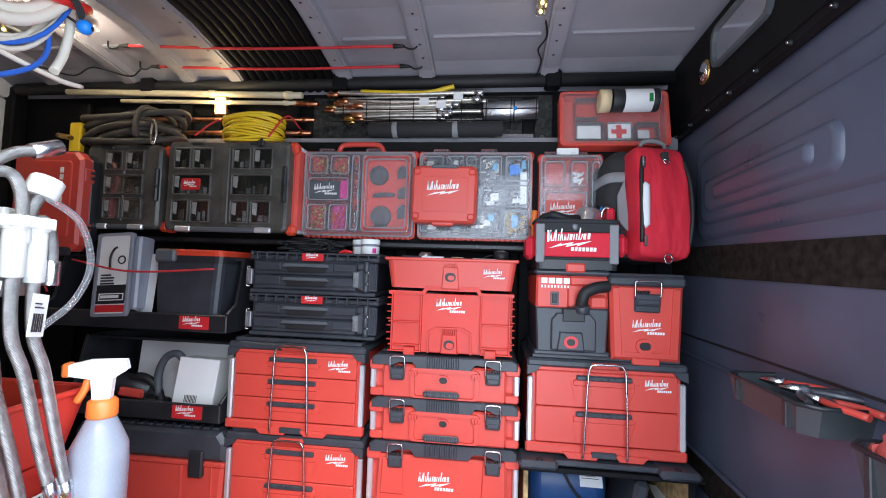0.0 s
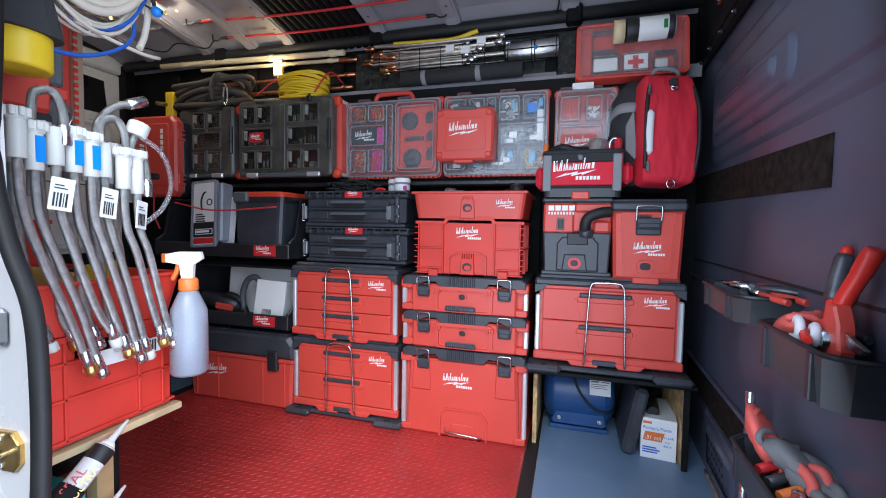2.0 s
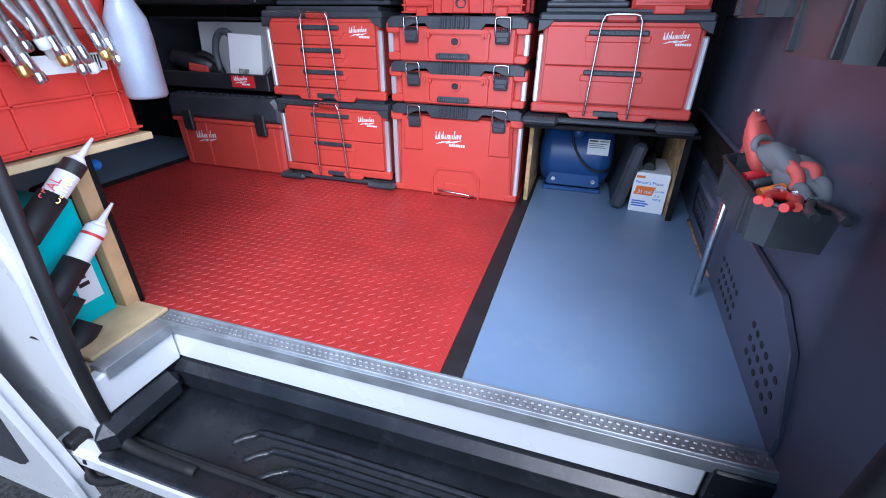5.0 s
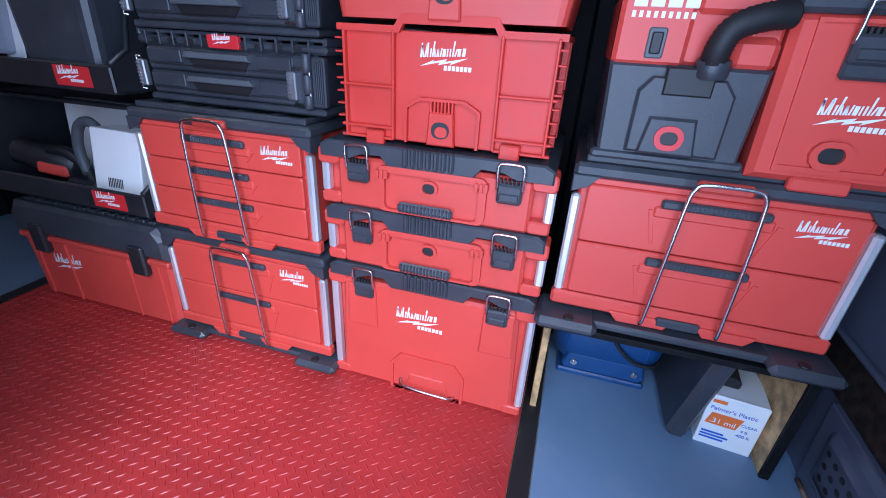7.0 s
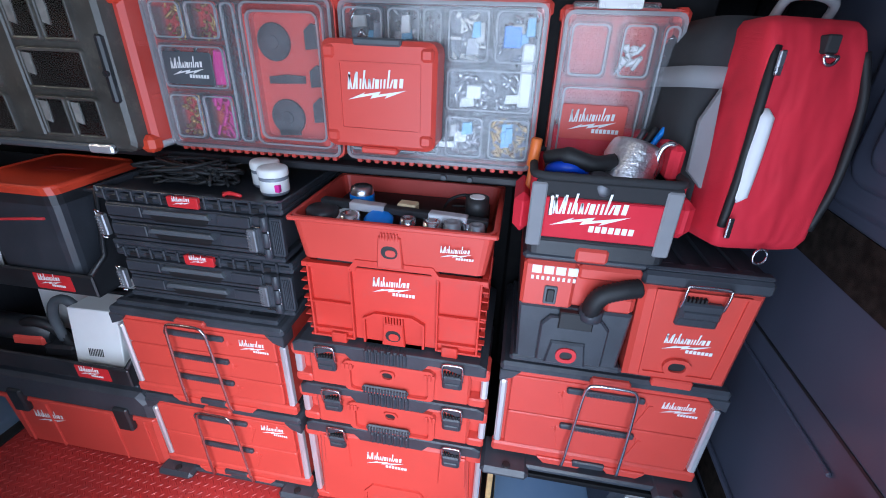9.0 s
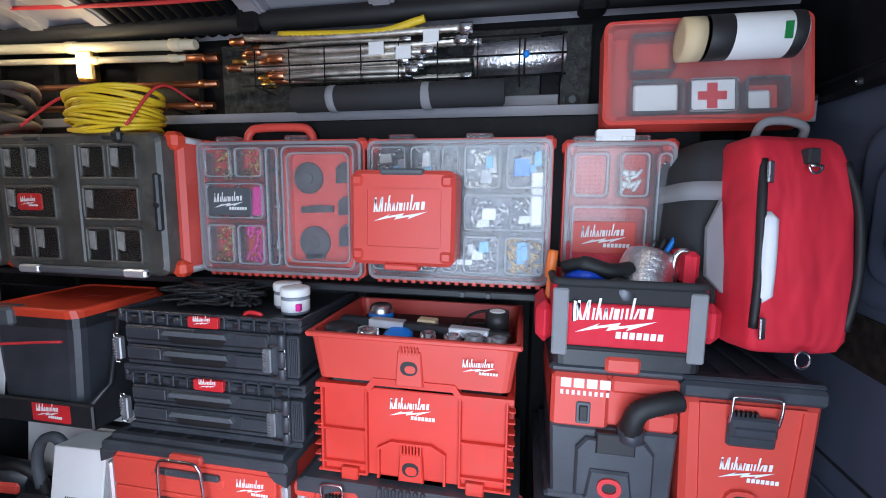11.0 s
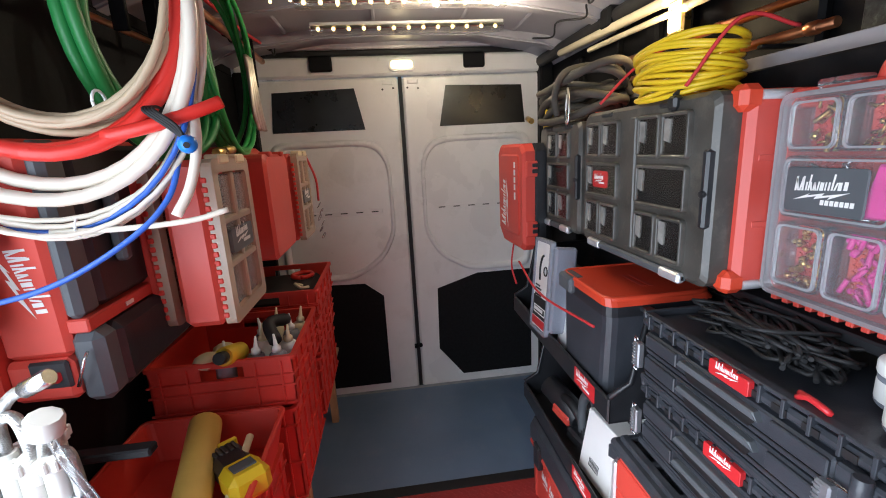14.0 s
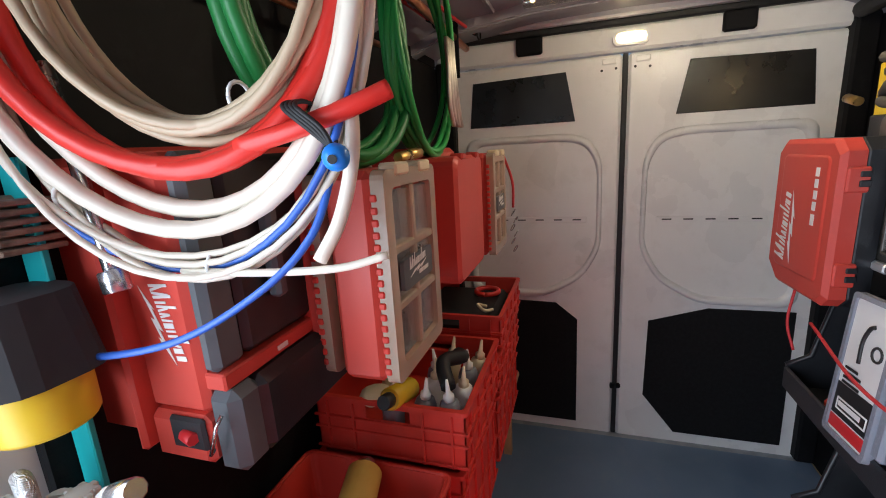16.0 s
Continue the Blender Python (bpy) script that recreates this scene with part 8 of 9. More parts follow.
for k in range(3):
    solo("screwdriver", G().cyl((0.86, 0.66 + 0.05 * k, 0.42), (0.93, 0.69 + 0.05 * k, 0.435), 0.011, 8).cyl((0.93, 0.69 + 0.05 * k, 0.435), (0.955, 0.70 + 0.05 * k, 0.44), 0.004, 6), (ORANGE, TOOLGREY, LABEL_RED)[k], "screwdriver lying under the gloves", "screwdriver", "screwdrivers")
solo("threaded_rod", G().cyl((0.905, 0.965, 0.0), (0.915, 0.985, 0.40), 0.010, 10), STEEL, "steel bar leaning on the lower tray", "bar")
solo("wrench_end", G().cyl((0.90, 0.93, 0.40), (0.905, 0.945, 0.53), 0.011, 10), STEEL, "steel wrench handle standing in the tray", "wrench")

vp = thing("vent_plate", "dark blue-grey perforated vent plate at the foot of the bulkhead", "vent plate", pose(0.955, 0.46, 0.0, 0, -3, -2.4))
part("plate", G().at(TOX).prism([(-1.10, 0.0), (0.04, 0.0), (0.04, 0.05), (-0.03, 0.19), (-0.14, 0.245), (-1.10, 0.245)], -0.014, 0.0, 0.003), BULK, vp)
for cy, cz in ((0.03, 0.050), (0.35, 0.045), (0.86, 0.075)):
    for i in range(6):
        for j in range(3):
            y, z = cy + i * 0.033 + j * 0.004, cz + j * 0.034 + i * 0.002
            part("slot", G().at(TOX).prism(rrect(-y - 0.0085, -y + 0.0085, z - 0.0065, z + 0.0065, 0.0060, 3), -0.0155, -0.012), INK, vp)
part("bulge", press(G().at(TOX), (-1.06, -0.72, 0.045, 0.215), 0.03, -0.014, [(0.0, -0.001), (0.008, 0.004), (0.022, 0.010), (0.030, 0.011)], False), BULK, vp)
part("rust_seam", G().tube(spline([(-0.018, 0.62, 0.012), (-0.018, 0.85, 0.008), (-0.018, 1.08, 0.010)], 5), 0.006, 6), WOODGRAIN, vp, "rusty brown seam at the floor")
part("floor_ring", G().tube(arc((-0.01, -0.14, -0.05), 0.03, 0, 360, 18, (0, 1, 0), (0, 0, 1)), 0.006, 8), RUBBER, vp)
mr_ = thing("cab_window", "rounded chrome-edged cab window showing as a mirror", "window", BK @ pose(-0.031, 0.90, 1.86, 0, 0, 0))
part("frame", G().at(TOX).ring(rrect(-0.18, 0.18, -0.065, 0.085, 0.04), rrect(-0.165, 0.165, -0.05, 0.07, 0.032), -0.014, 0.004), GREY_PL, mr_)
part("glass", G().at(TOX).prism(rrect(-0.165, 0.165, -0.05, 0.07, 0.032), -0.006, 0.002), MIRROR, mr_, "mirror-like glass")
sp = thing("round_mirror", "small round chrome cap on the upper bulkhead", "cap", BK @ pose(-0.031, 1.16, 1.83))
part("cap", G().at(Matrix.Rotation(radians(-90), 4, "Y")).lathe([(0.035, 0.0), (0.038, 0.004), (0.030, 0.012), (0.006, 0.016)], 22), MIRROR, sp)
part("collar", G().at(Matrix.Rotation(radians(-90), 4, "Y")).lathe([(0.046, -0.004), (0.046, 0.003), (0.040, 0.006)], 22), BRASS, sp)

# ---- passenger side: shelf, crates ----
sh_ = thing("side_shelf", "plywood shelf on pine legs along the side wall", "shelf")
part("board", G().box(-2.25, -0.575, 0.215, 0.615, 0.418, 0.436, 0.002), PLY, sh_, "plywood board with raw edge")
for x, y in ((-0.60, 0.412), (-1.4, 0.56), (-2.2, 0.56)):
    part("leg", G().box(x - 0.019, x + 0.019, y - 0.019, y + 0.019, 0.0, 0.418, 0.002), WOOD, sh_, "raw pine leg")
part("dark_edge", G().box(-0.625, -0.58, 0.432, 0.444, 0.0, 0.418, 0.002), WALL_BLACK, sh_)
part("lower_board", G().box(-0.70, -0.475, 0.215, 0.425, 0.001, 0.012, 0.002), PLY, sh_)


def red_crate(label, x0, x1, y0, y1, z0, z1, slots=True):
    """A red stacking crate with ribs, rim and grip holes."""
    t = thing("stacking_crate", label, "crate", pose((x0 + x1) / 2, (y0 + y1) / 2, z0), "red crates on the shelf")
    a, b, h, k = (x1 - x0) / 2, (y1 - y0) / 2, z1 - z0, 0.008
    part("floor", G().box(-a + 0.01, a - 0.01, -b + 0.01, b - 0.01, 0.004, 0.010, 0.002), CRATE_RED, t)
    for sy in (-1, 1):
        part("long_wall", G().box(-a + k, a - k, sy * (b - k), sy * (b - k - 0.005), 0.004, h - 0.006, 0.001), CRATE_RED, t)
    for sx in (-1, 1):
        pieces("end_wall", G().box(sx * (a - k), sx * (a - k - 0.005), -b + k, b - k, 0.004, h - 0.055, 0.001).box(sx * (a - k), sx * (a - k - 0.005), -b + k, -0.06, h - 0.055, h - 0.006, 0.001).box(sx * (a - k), sx * (a - k - 0.005), 0.06, b - k, h - 0.055, h - 0.006, 0.001).box(sx * (a - k), sx * (a - k - 0.005), -0.06, 0.06, h - 0.022, h - 0.006, 0.001), CRATE_RED, t, "", "grip_bar")
    o, i = rrect(-a, a, -b, b, 0.014), rrect(-a + 0.014, a - 0.014, -b + 0.014, b - 0.014, 0.010)
    n = len(o)
    part("rim", G().add([(x, y, h - 0.012) for x, y in o] + [(x, y, h) for x, y in o] + [(x, y, h) for x, y in i] + [(x, y, h - 0.012) for x, y in i], [(q * n + p, q * n + (p + 1) % n, ((q + 1) % 4) * n + (p + 1) % n, ((q + 1) % 4) * n + p) for q in range(4) for p in range(n)]), CRATE_RED, t)
    for z in (0.012, h * 0.42, h - 0.062):
        pieces("cross_rib", G().box(-a + 0.002, a - 0.002, b - k, b - 0.001, z, z + 0.006, 0.001).box(a - k, a - 0.001, -b + 0.002, b - 0.002, z, z + 0.006, 0.001), CRATE_RED, t, "", "cross_rib")
    for f in (-0.78, -0.4, 0.0, 0.4, 0.78):
        part("upright_rib", G().box(a * f - 0.003, a * f + 0.003, b - k, b - 0.001, 0.008, h - 0.01, 0.001), CRATE_RED, t)
    for f in (-0.8, -0.45, 0.45, 0.8):
        part("upright_rib", G().box(a - k, a - 0.001, b * f - 0.003, b * f + 0.003, 0.008, h - 0.01, 0.001), CRATE_RED, t)
    return t


lowc = red_crate("red stacking crate with a paper label on the plywood shelf", -1.09, -0.585, 0.235, 0.605, 0.437, 0.682)
part("paper_label", G().box(0.2515, 0.2535, -0.05, 0.14, 0.158, 0.196, 0.004), LABEL, lowc, "torn white paper label")
g = G()
for k in range(7):
    g.box(0.2535, 0.2545, 0.08 + k * 0.007, 0.084 + k * 0.007, 0.162, 0.192, 0)
part("barcode", g, INK, lowc)
ub = thing("sloped_bin", "smooth red plastic bin holding a drill, on a crate", "bin", pose(-0.835, 0.425, 0.684))
a = rrect(-0.235, 0.245, -0.165, 0.170, 0.02)
b = rrect(-0.255, 0.265, -0.185, 0.195, 0.02)
i_ = rrect(-0.247, 0.257, -0.177, 0.187, 0.018)
j_ = rrect(-0.228, 0.238, -0.158, 0.163, 0.018)
n = len(a)
part("tub", G().add([(x, y, 0.0) for x, y in a] + [(x, y, 0.115) for x, y in b] + [(x, y, 0.115) for x, y in i_] + [(x, y, 0.006) for x, y in j_], [tuple(reversed(range(n))), tuple(range(3 * n, 4 * n))] + [(q * n + p, q * n + (p + 1) % n, (q + 1) * n + (p + 1) % n, (q + 1) * n + p) for q in range(3) for p in range(n)]), CRATE_RED, ub)
part("lip", G().tube([Vector((x, y, 0.113)) for x, y in b], 0.006, 6, True), CRATE_RED, ub)
red_crate("red stacking crate under the one with sealant bottles", -1.545, -1.125, 0.235, 0.640, 0.437, 0.765)
red_crate("red stacking crate full of sealant bottles", -1.550, -1.130, 0.235, 0.655, 0.770, 0.935)
red_crate("red stacking crate at the rear of the shelf", -2.05, -1.58, 0.235, 0.640, 0.437, 0.70)
red_crate("red stacking crate in the rear stack", -2.04, -1.58, 0.235, 0.650, 0.705, 0.86)
red_crate("red stacking crate with black parts on the rear stack", -2.06, -1.60, 0.235, 0.655, 0.865, 0.985)
# contents
yt = thing("yellow_tube_pack", "yellow cardboard tube lying in the red bin", "tube", pose(-0.93, 0.445, 0.765, 0, 10, 14))
part("tube", G().cyl((-0.14, 0, 0), (0.16, 0, 0.02), 0.042, 18), YELLOW_CARD, yt)
part("cap", G().cyl((-0.145, 0, 0), (-0.165, 0, -0.002), 0.026, 14), STEEL, yt)
solo("wooden_handle", G().cyl((-0.98, 0.555, 0.79), (-0.72, 0.565, 0.76), 0.010, 8), CREAM, "pale wooden tool handle in the red bin", "handle")
dd = thing("cordless_drill", "yellow and black cordless tool lying in the red bin", "power tool", pose(-0.865, 0.560, 0.745, 0, -8, 38))
part("body", G().box(-0.12, 0.02, -0.042, 0.042, 0.0, 0.058, 0.016), BLACK, dd)
part("yellow_shell", G().box(0.0, 0.10, -0.046, 0.046, -0.004, 0.064, 0.016), YELLOW, dd)
part("yellow_collar", G().box(-0.128, -0.116, -0.044, 0.044, 0.0, 0.060, 0.005), YELLOW, dd)
for k in range(5):
    part("terminal", G().box(-0.10, -0.055, -0.030 + k * 0.013, -0.023 + k * 0.013, 0.056, 0.062, 0.001), TOOLGREY, dd)
part("screen", G().box(0.030, 0.070, -0.026, 0.026, 0.062, 0.067, 0.002), GREY_PL, dd, "grey display window")
rnd = random.Random(21)
for k in range(9):
    x, y = -1.19 - 0.075 * (k % 4) - rnd.uniform(0, 0.02), 0.60 - 0.085 * (k // 4)
    t = thing("sealant_bottle", "clear plastic squeeze bottle with nozzle in the crate", "bottle", pose(x, y, 0.80, rnd.uniform(-8, 8), rnd.uniform(-8, 8), 0), "bottles in the crate")
    part("bottle", G().lathe([(0.026, 0.0), (0.029, 0.005), (0.029, 0.105), (0.024, 0.122), (0.012, 0.128)], 16), (BOTTLE, LABEL, BOTTLE, CREAM)[k % 4], t)
    part("nozzle", G().lathe([(0.014, 0.128), (0.014, 0.142), (0.007, 0.148), (0.003, 0.185)], 12), (WHITE, CREAM)[k % 2], t)
yb = thing("yellow_bottle", "yellow and black adhesive bottle lying in the crate", "bottle", pose(-1.16, 0.47, 0.945, 10, -18, 0))
part("bottle", G().cyl((-0.08, 0, 0), (0.05, 0, 0), 0.028, 14), YELLOW, yb)
part("cap", G().cyl((0.05, 0, 0), (0.085, 0, 0), 0.018, 12), INK, yb)
solo("black_rag", G().at(pose(-1.30, 0.56, 0.945)).tube(spline([(-0.10, 0, 0.0), (-0.03, 0.03, 0.03), (0.04, 0.0, 0.045), (0.10, 0.03, 0.01)], 6), [0.02] * 19, 8), RUBBER, "black rubber sleeve lying on the bottles", "sleeve")
solo("gloves_in_crate", G().at(pose(-1.175, 0.40, 0.925)).ball((0, 0, 0.0), 0.045, 12, 0.5).ball((-0.07, 0.02, 0.0), 0.035, 12, 0.6), CREAM, "pale cloth gloves lying in the crate", "glove")
solo("dark_filling", G().at(pose(-1.83, 0.46, 0.93)).box(-0.19, 0.19, -0.15, 0.15, -0.05, 0.02, 0.02), INK, "dark small parts filling the rear crate", "parts")
solo("yellow_clip", G().tube(spline([(-1.75, 0.57, 0.965), (-1.71, 0.55, 0.985), (-1.68, 0.58, 0.975), (-1.72, 0.60, 0.965)], 5), 0.006, 8), CREAM, "cream cable clip on the black parts", "clip")
solo("red_ring", G().at(pose(-1.92, 0.54, 0.965)).tube(arc((0, 0, 0), 0.045, 0, 360, 20, (1, 0, 0), (0, 1, 0)), 0.010, 8), PEX_RED, "red ring lying on the rear crate", "ring")

# boxes hung on the passenger wall
pw = thing("hung_power_box", "red and charcoal power box hung on the side wall", "tool box", pose(-0.86, 0.425, 1.12, 0, 1, 0))
part("back_shell", G().box(-0.19, 0.175, -0.24, -0.14, 0.02, 0.43, 0.012).box(-0.195, 0.185, -0.15, -0.135, 0.0, 0.44, 0.006), RED, pw)
part("side_shell", G().box(-0.18, 0.160, -0.14, -0.028, 0.06, 0.43, 0.010), RED, pw)
part("frame_foot", G().box(-0.18, 0.168, -0.14, -0.03, -0.02, 0.06, 0.010), RED, pw)
part("grey_edge", G().box(0.10, 0.158, -0.030, 0.0, 0.125, 0.43, 0.010), GREY_PL, pw, "charcoal grey corner edge")
part("front_door", G().box(-0.175, 0.102, -0.03, 0.004, 0.13, 0.42, 0.010), BLACK, pw, "black front door")
part("red_line", G().box(-0.17, 0.156, -0.03, 0.006, 0.100, 0.126, 0.003), RED, pw)
part("lower_box", G().box(-0.17, 0.112, -0.09, 0.024, -0.035, 0.098, 0.016), BLACK, pw)
part("grey_corner", G().box(0.10, 0.160, -0.035, 0.020, -0.035, 0.10, 0.014), GREY_PL, pw)
part("socket", G().box(0.160, 0.170, -0.10, -0.035, 0.005, 0.058, 0.006), BLACK, pw)
part("socket_pins", G().cyl((0.168, -0.075, 0.03), (0.176, -0.05, 0.03), 0.010, 8), LABEL_RED, pw)
part("socket_wire", G().tube([(0.168, -0.025, 0.012), (0.178, -0.02, 0.012), (0.178, 0.0, 0.06), (0.166, 0.0, 0.07)], 0.003, 6), STEEL, pw)
part("door_handle", G().box(0.02, 0.045, 0.004, 0.028, 0.20, 0.36, 0.006), GREY_PL, pw)
YF = Matrix.Rotation(radians(180), 4, "Z")
mark(pw, 0.0, 0.0, 0.0, 0.125, sub=False, m=Matrix.Translation((0.1605, -0.105, 0.255)) @ Matrix.Rotation(radians(90), 4, "Z") @ Matrix.Rotation(radians(82), 4, "Y"))
part("status_light", G().box(0.02, 0.045, 0.006, 0.0075, 0.108, 0.116, 0), WHITE, pw)


def side_organizer(label, x, y, z, w, h, d):
    t = thing("side_organizer", label, "organizer", pose(x, y, z))
    part("body", G().box(-w / 2, w / 2, -d, -0.024, 0.0, h, 0.014), RED, t)
    part("lid", G().ring(rrect(-w / 2, w / 2, 0.0, h, 0.016), rrect(-w / 2 + 0.03, w / 2 - 0.03, 0.03, h - 0.03, 0.012), -0.024, 0.0), YELLOWED, t, "yellowed clear lid frame")
    zs = [0.03, h * 0.36, h * 0.63, h - 0.03]
    for k in range(3):
        for x0, x1 in ((-w / 2 + 0.03, -0.004), (0.004, w / 2 - 0.03)):
            part("window", G().prism(rrect(x0 + 0.004, x1 - 0.004, zs[k] + 0.005, zs[k + 1] - 0.005, 0.010), -0.012, -0.008), CLEAR, t).visible_shadow = False
            part("cup_back", G().prism(rrect(x0 + 0.004, x1 - 0.004, zs[k] + 0.005, zs[k + 1] - 0.005, 0.010), -0.023, -0.020), CRATE_RED, t)
        if k < 2:
            part("bar", G().box(-w / 2 + 0.03, w / 2 - 0.03, -0.022, -0.001, zs[k + 1] - 0.008, zs[k + 1] + 0.008, 0.003), YELLOWED, t)
    part("middle_bar", G().box(-0.008, 0.008, -0.022, -0.001, 0.03, h - 0.03, 0.003), YELLOWED, t)
    part("name_panel", G().prism(rrect(-w * 0.30, w * 0.30, h * 0.42, h * 0.57, 0.008), -0.006, 0.002), GREY_PL, t)
    mark(t, 0.0, 0.0, 0.0, w * 0.36, m=Matrix.Translation((w * 0.20, 0.003, h * 0.48)) @ YF)
    for k in range(16):
        part("hinge_tooth", G().box(w / 2 - 0.004, w / 2 + 0.0035, -0.026, -0.014, 0.02 + k * (h - 0.05) / 16, 0.02 + k * (h - 0.05) / 16 + 0.012, 0.002), CRATE_RED, t)
    for x0 in (-w * 0.25, w * 0.2):
        part("latch", G().box(x0 - 0.03, x0 + 0.03, -0.03, 0.004, h - 0.012, h + 0.010, 0.004), CREAM, t)
    return t


side_organizer("red organizer with yellowed clear lid hung on the side wall", -1.03, 0.600, 1.130, 0.250, 0.375, 0.115)
side_organizer("red organizer hung behind another on the side wall", -1.035, 0.470, 1.135, 0.250, 0.365, 0.16)
rb2 = thing("hung_red_case", "red hard case hung on the side wall near the rear", "tool case", pose(-1.50, 0.595, 1.17))
part("body", G().at(YF).prism(rrect(-0.15, 0.15, 0.0, 0.345, 0.025), 0.0, 0.09, 0.010), RED, rb2)
part("back_case", G().box(-0.20, 0.21, -0.24, -0.10, -0.01, 0.37, 0.015), RED, rb2)
for sx in (-0.09, 0.07):
    part("clip", G().box(sx, sx + 0.035, -0.03, 0.006, 0.335, 0.352, 0.004), RED, rb2)
side_organizer("small organizer with pale lid hung near the rear door", -1.83, 0.620, 1.165, 0.235, 0.350, 0.16)
kr = thing("key_rings", "bunch of steel key rings hanging from a red strap", "key rings", pose(-1.965, 0.645, 1.28))
for k in range(6):
    part("ring", G().tube(arc((0.01 * (k % 3), 0.01 * (k % 2), -0.028 * k), 0.016, 0, 360, 12, (1, 0, 0.2 * (k % 3)), (0, 0.5, 0.8)), 0.002, 6), STEEL, kr)
part("strap", G().tube(spline([(0, 0, 0.02), (0.01, 0, 0.12), (0.02, -0.03, 0.22)], 5), 0.005, 6), ROPE_RED, kr)

# hanging tube coils
def hang(name, label, c, rx, rz, n, r, ma, seed, spread=0.02, cat="tube coil", turn=0.0):
    rnd = random.Random(seed)
    t = thing(name, label, cat, Matrix.Translation(c) @ Matrix.Rotation(radians(turn), 4, "Z"))
    for k in range(n):
        qx, qz, dy, ph = rnd.uniform(0.94, 1.04), rnd.uniform(0.95, 1.05), rnd.uniform(-spread, spread), rnd.uniform(0, 6.3)
        dx, dz = rnd.uniform(-0.010, 0.010), rnd.uniform(-0.010, 0.010)
        P = [(dx + rx * qx * math.cos(a), dy + 0.012 * math.sin(a * 2 + ph), dz + rz * qz * math.sin(a)) for a in (2 * math.pi * i / 44 for i in range(44))]
        part("turn", G().tube(P, r, 10, True), ma, t)
    return t


CT = -75
hang("beige_tube_coil", "coil of beige plastic tubing hanging from the roof", (-0.70, 0.478, 1.800), 0.182, 0.228, 11, 0.0064, BEIGE, 2, 0.034, turn=CT)
hang("red_tube_coil", "thick red plastic tubing coiled under the roof", (-0.685, 0.450, 1.782), 0.215, 0.255, 2, 0.0125, PEX_RED, 11, 0.016, turn=CT)
hang("white_tube_coil", "thick white plastic tubing coiled under the roof", (-0.680, 0.450, 1.765), 0.225, 0.300, 2, 0.0112, PEX_WHITE, 4, 0.018, turn=CT)
hang("thin_white_coil", "thin white plastic tubing coiled in several turns", (-0.680, 0.445, 1.748), 0.240, 0.338, 6, 0.0045, PEX_WHITE, 8, 0.014, turn=CT)
hang("blue_tube_coil", "thin blue plastic tubing coiled with the white", (-0.682, 0.445, 1.745), 0.236, 0.352, 1, 0.0045, BLUE, 15, 0.014, turn=CT)
UX, UY = math.cos(radians(75)), -math.sin(radians(75))
def cp(s, z, off=0.0):
    """A point of the coils' plane: s metres from the ball, off towards the front."""
    return (-0.735 + UX * s - UY * off, 0.62 + UY * s + UX * off, z)
solo("red_tube_end", G().tube(spline([cp(0.10, 1.545, 0.02), cp(0.03, 1.560, 0.03), cp(-0.04, 1.582, 0.03), cp(-0.075, 1.597, 0.02)], 6), 0.0108, 12), PEX_RED, "free end of the red plastic tubing", "tube")
solo("white_tube_end", G().tube(spline([cp(0.20, 1.402, 0.01), cp(0.10, 1.398, 0.02), cp(0.0, 1.402, 0.03), cp(-0.06, 1.415, 0.03)], 6), 0.005, 10), PEX_WHITE, "free end of the white plastic tubing", "tube")
solo("thick_white_end", G().tube(spline([cp(-0.03, 1.60, 0.012), cp(-0.028, 1.53, 0.02), cp(-0.008, 1.46, 0.025), cp(0.02, 1.412, 0.03)], 6), 0.0085, 12), PEX_WHITE, "free end of the thick white tubing", "tube")
solo("blue_tube_loop", G().tube(spline([cp(0.52, 1.315, 0.03), cp(0.36, 1.300, 0.03), cp(0.22, 1.315, 0.03), cp(0.10, 1.375, 0.03), cp(0.03, 1.44, 0.02), cp(0.0, 1.52, 0.0)], 8), 0.0048, 10), BLUE, "loose loop of blue plastic tubing", "tube")
bb = thing("ball_bungee", "black bungee tie with a blue ball round the tubes", "bungee", pose(-0.700, 0.646, 1.528))
part("ball", G().ball((0.012, 0.006, 0), 0.015, 16), BLUE_BALL, bb)
part("hole", G().cyl((0.026, 0.010, -0.002), (0.0275, 0.0105, -0.002), 0.005, 10), INK, bb)
for k in range(4):
    part("cord", G().tube(spline([(0.008, 0.002, 0.008), (0.016, -0.02 + 0.005 * k, 0.03), (0.014, -0.05 + 0.005 * k, 0.055), (-0.02, -0.05 + 0.004 * k, 0.06), (-0.03, -0.02, 0.03), (0.0, 0.0, 0.006)], 5), 0.0028, 6), RUBBER, bb)
for k, (s, z) in enumerate(((0.16, 1.405), (0.33, 1.50), (0.10, 1.60))):
    x, y, z = cp(s, z)
    solo("cable_tie", G().at(pose(x, y, z)).tube(arc((0, 0, 0), 0.018, 0, 360, 14, (1, 0, 0), (0, 0, 1)), 0.0025, 6), WHITE, "white cable tie round the tubes", "cable tie", "cable ties")
solo("coil_hook", G().tube(spline([(-0.66, 0.37, 2.07), (-0.66, 0.37, 2.03), (-0.67, 0.40, 2.005), (-0.68, 0.45, 2.0), (-0.69, 0.50, 2.01), (-0.70, 0.53, 2.04), (-0.70, 0.53, 2.07)], 5), 0.006, 8), STEEL, "steel hanger under the roof that carries the coils", "hook")
hang("green_hose_coil", "dark green garden hose coiled on the side wall", (-1.025, 0.50, 1.765), 0.272, 0.238, 4, 0.0120, GREEN, 31, 0.035, "hose")
hang("thin_green_coil", "thinner bright green hose coiled on the side wall", (-1.425, 0.50, 1.770), 0.215, 0.250, 5, 0.0085, GREEN_BRIGHT, 37, 0.03, "hose")
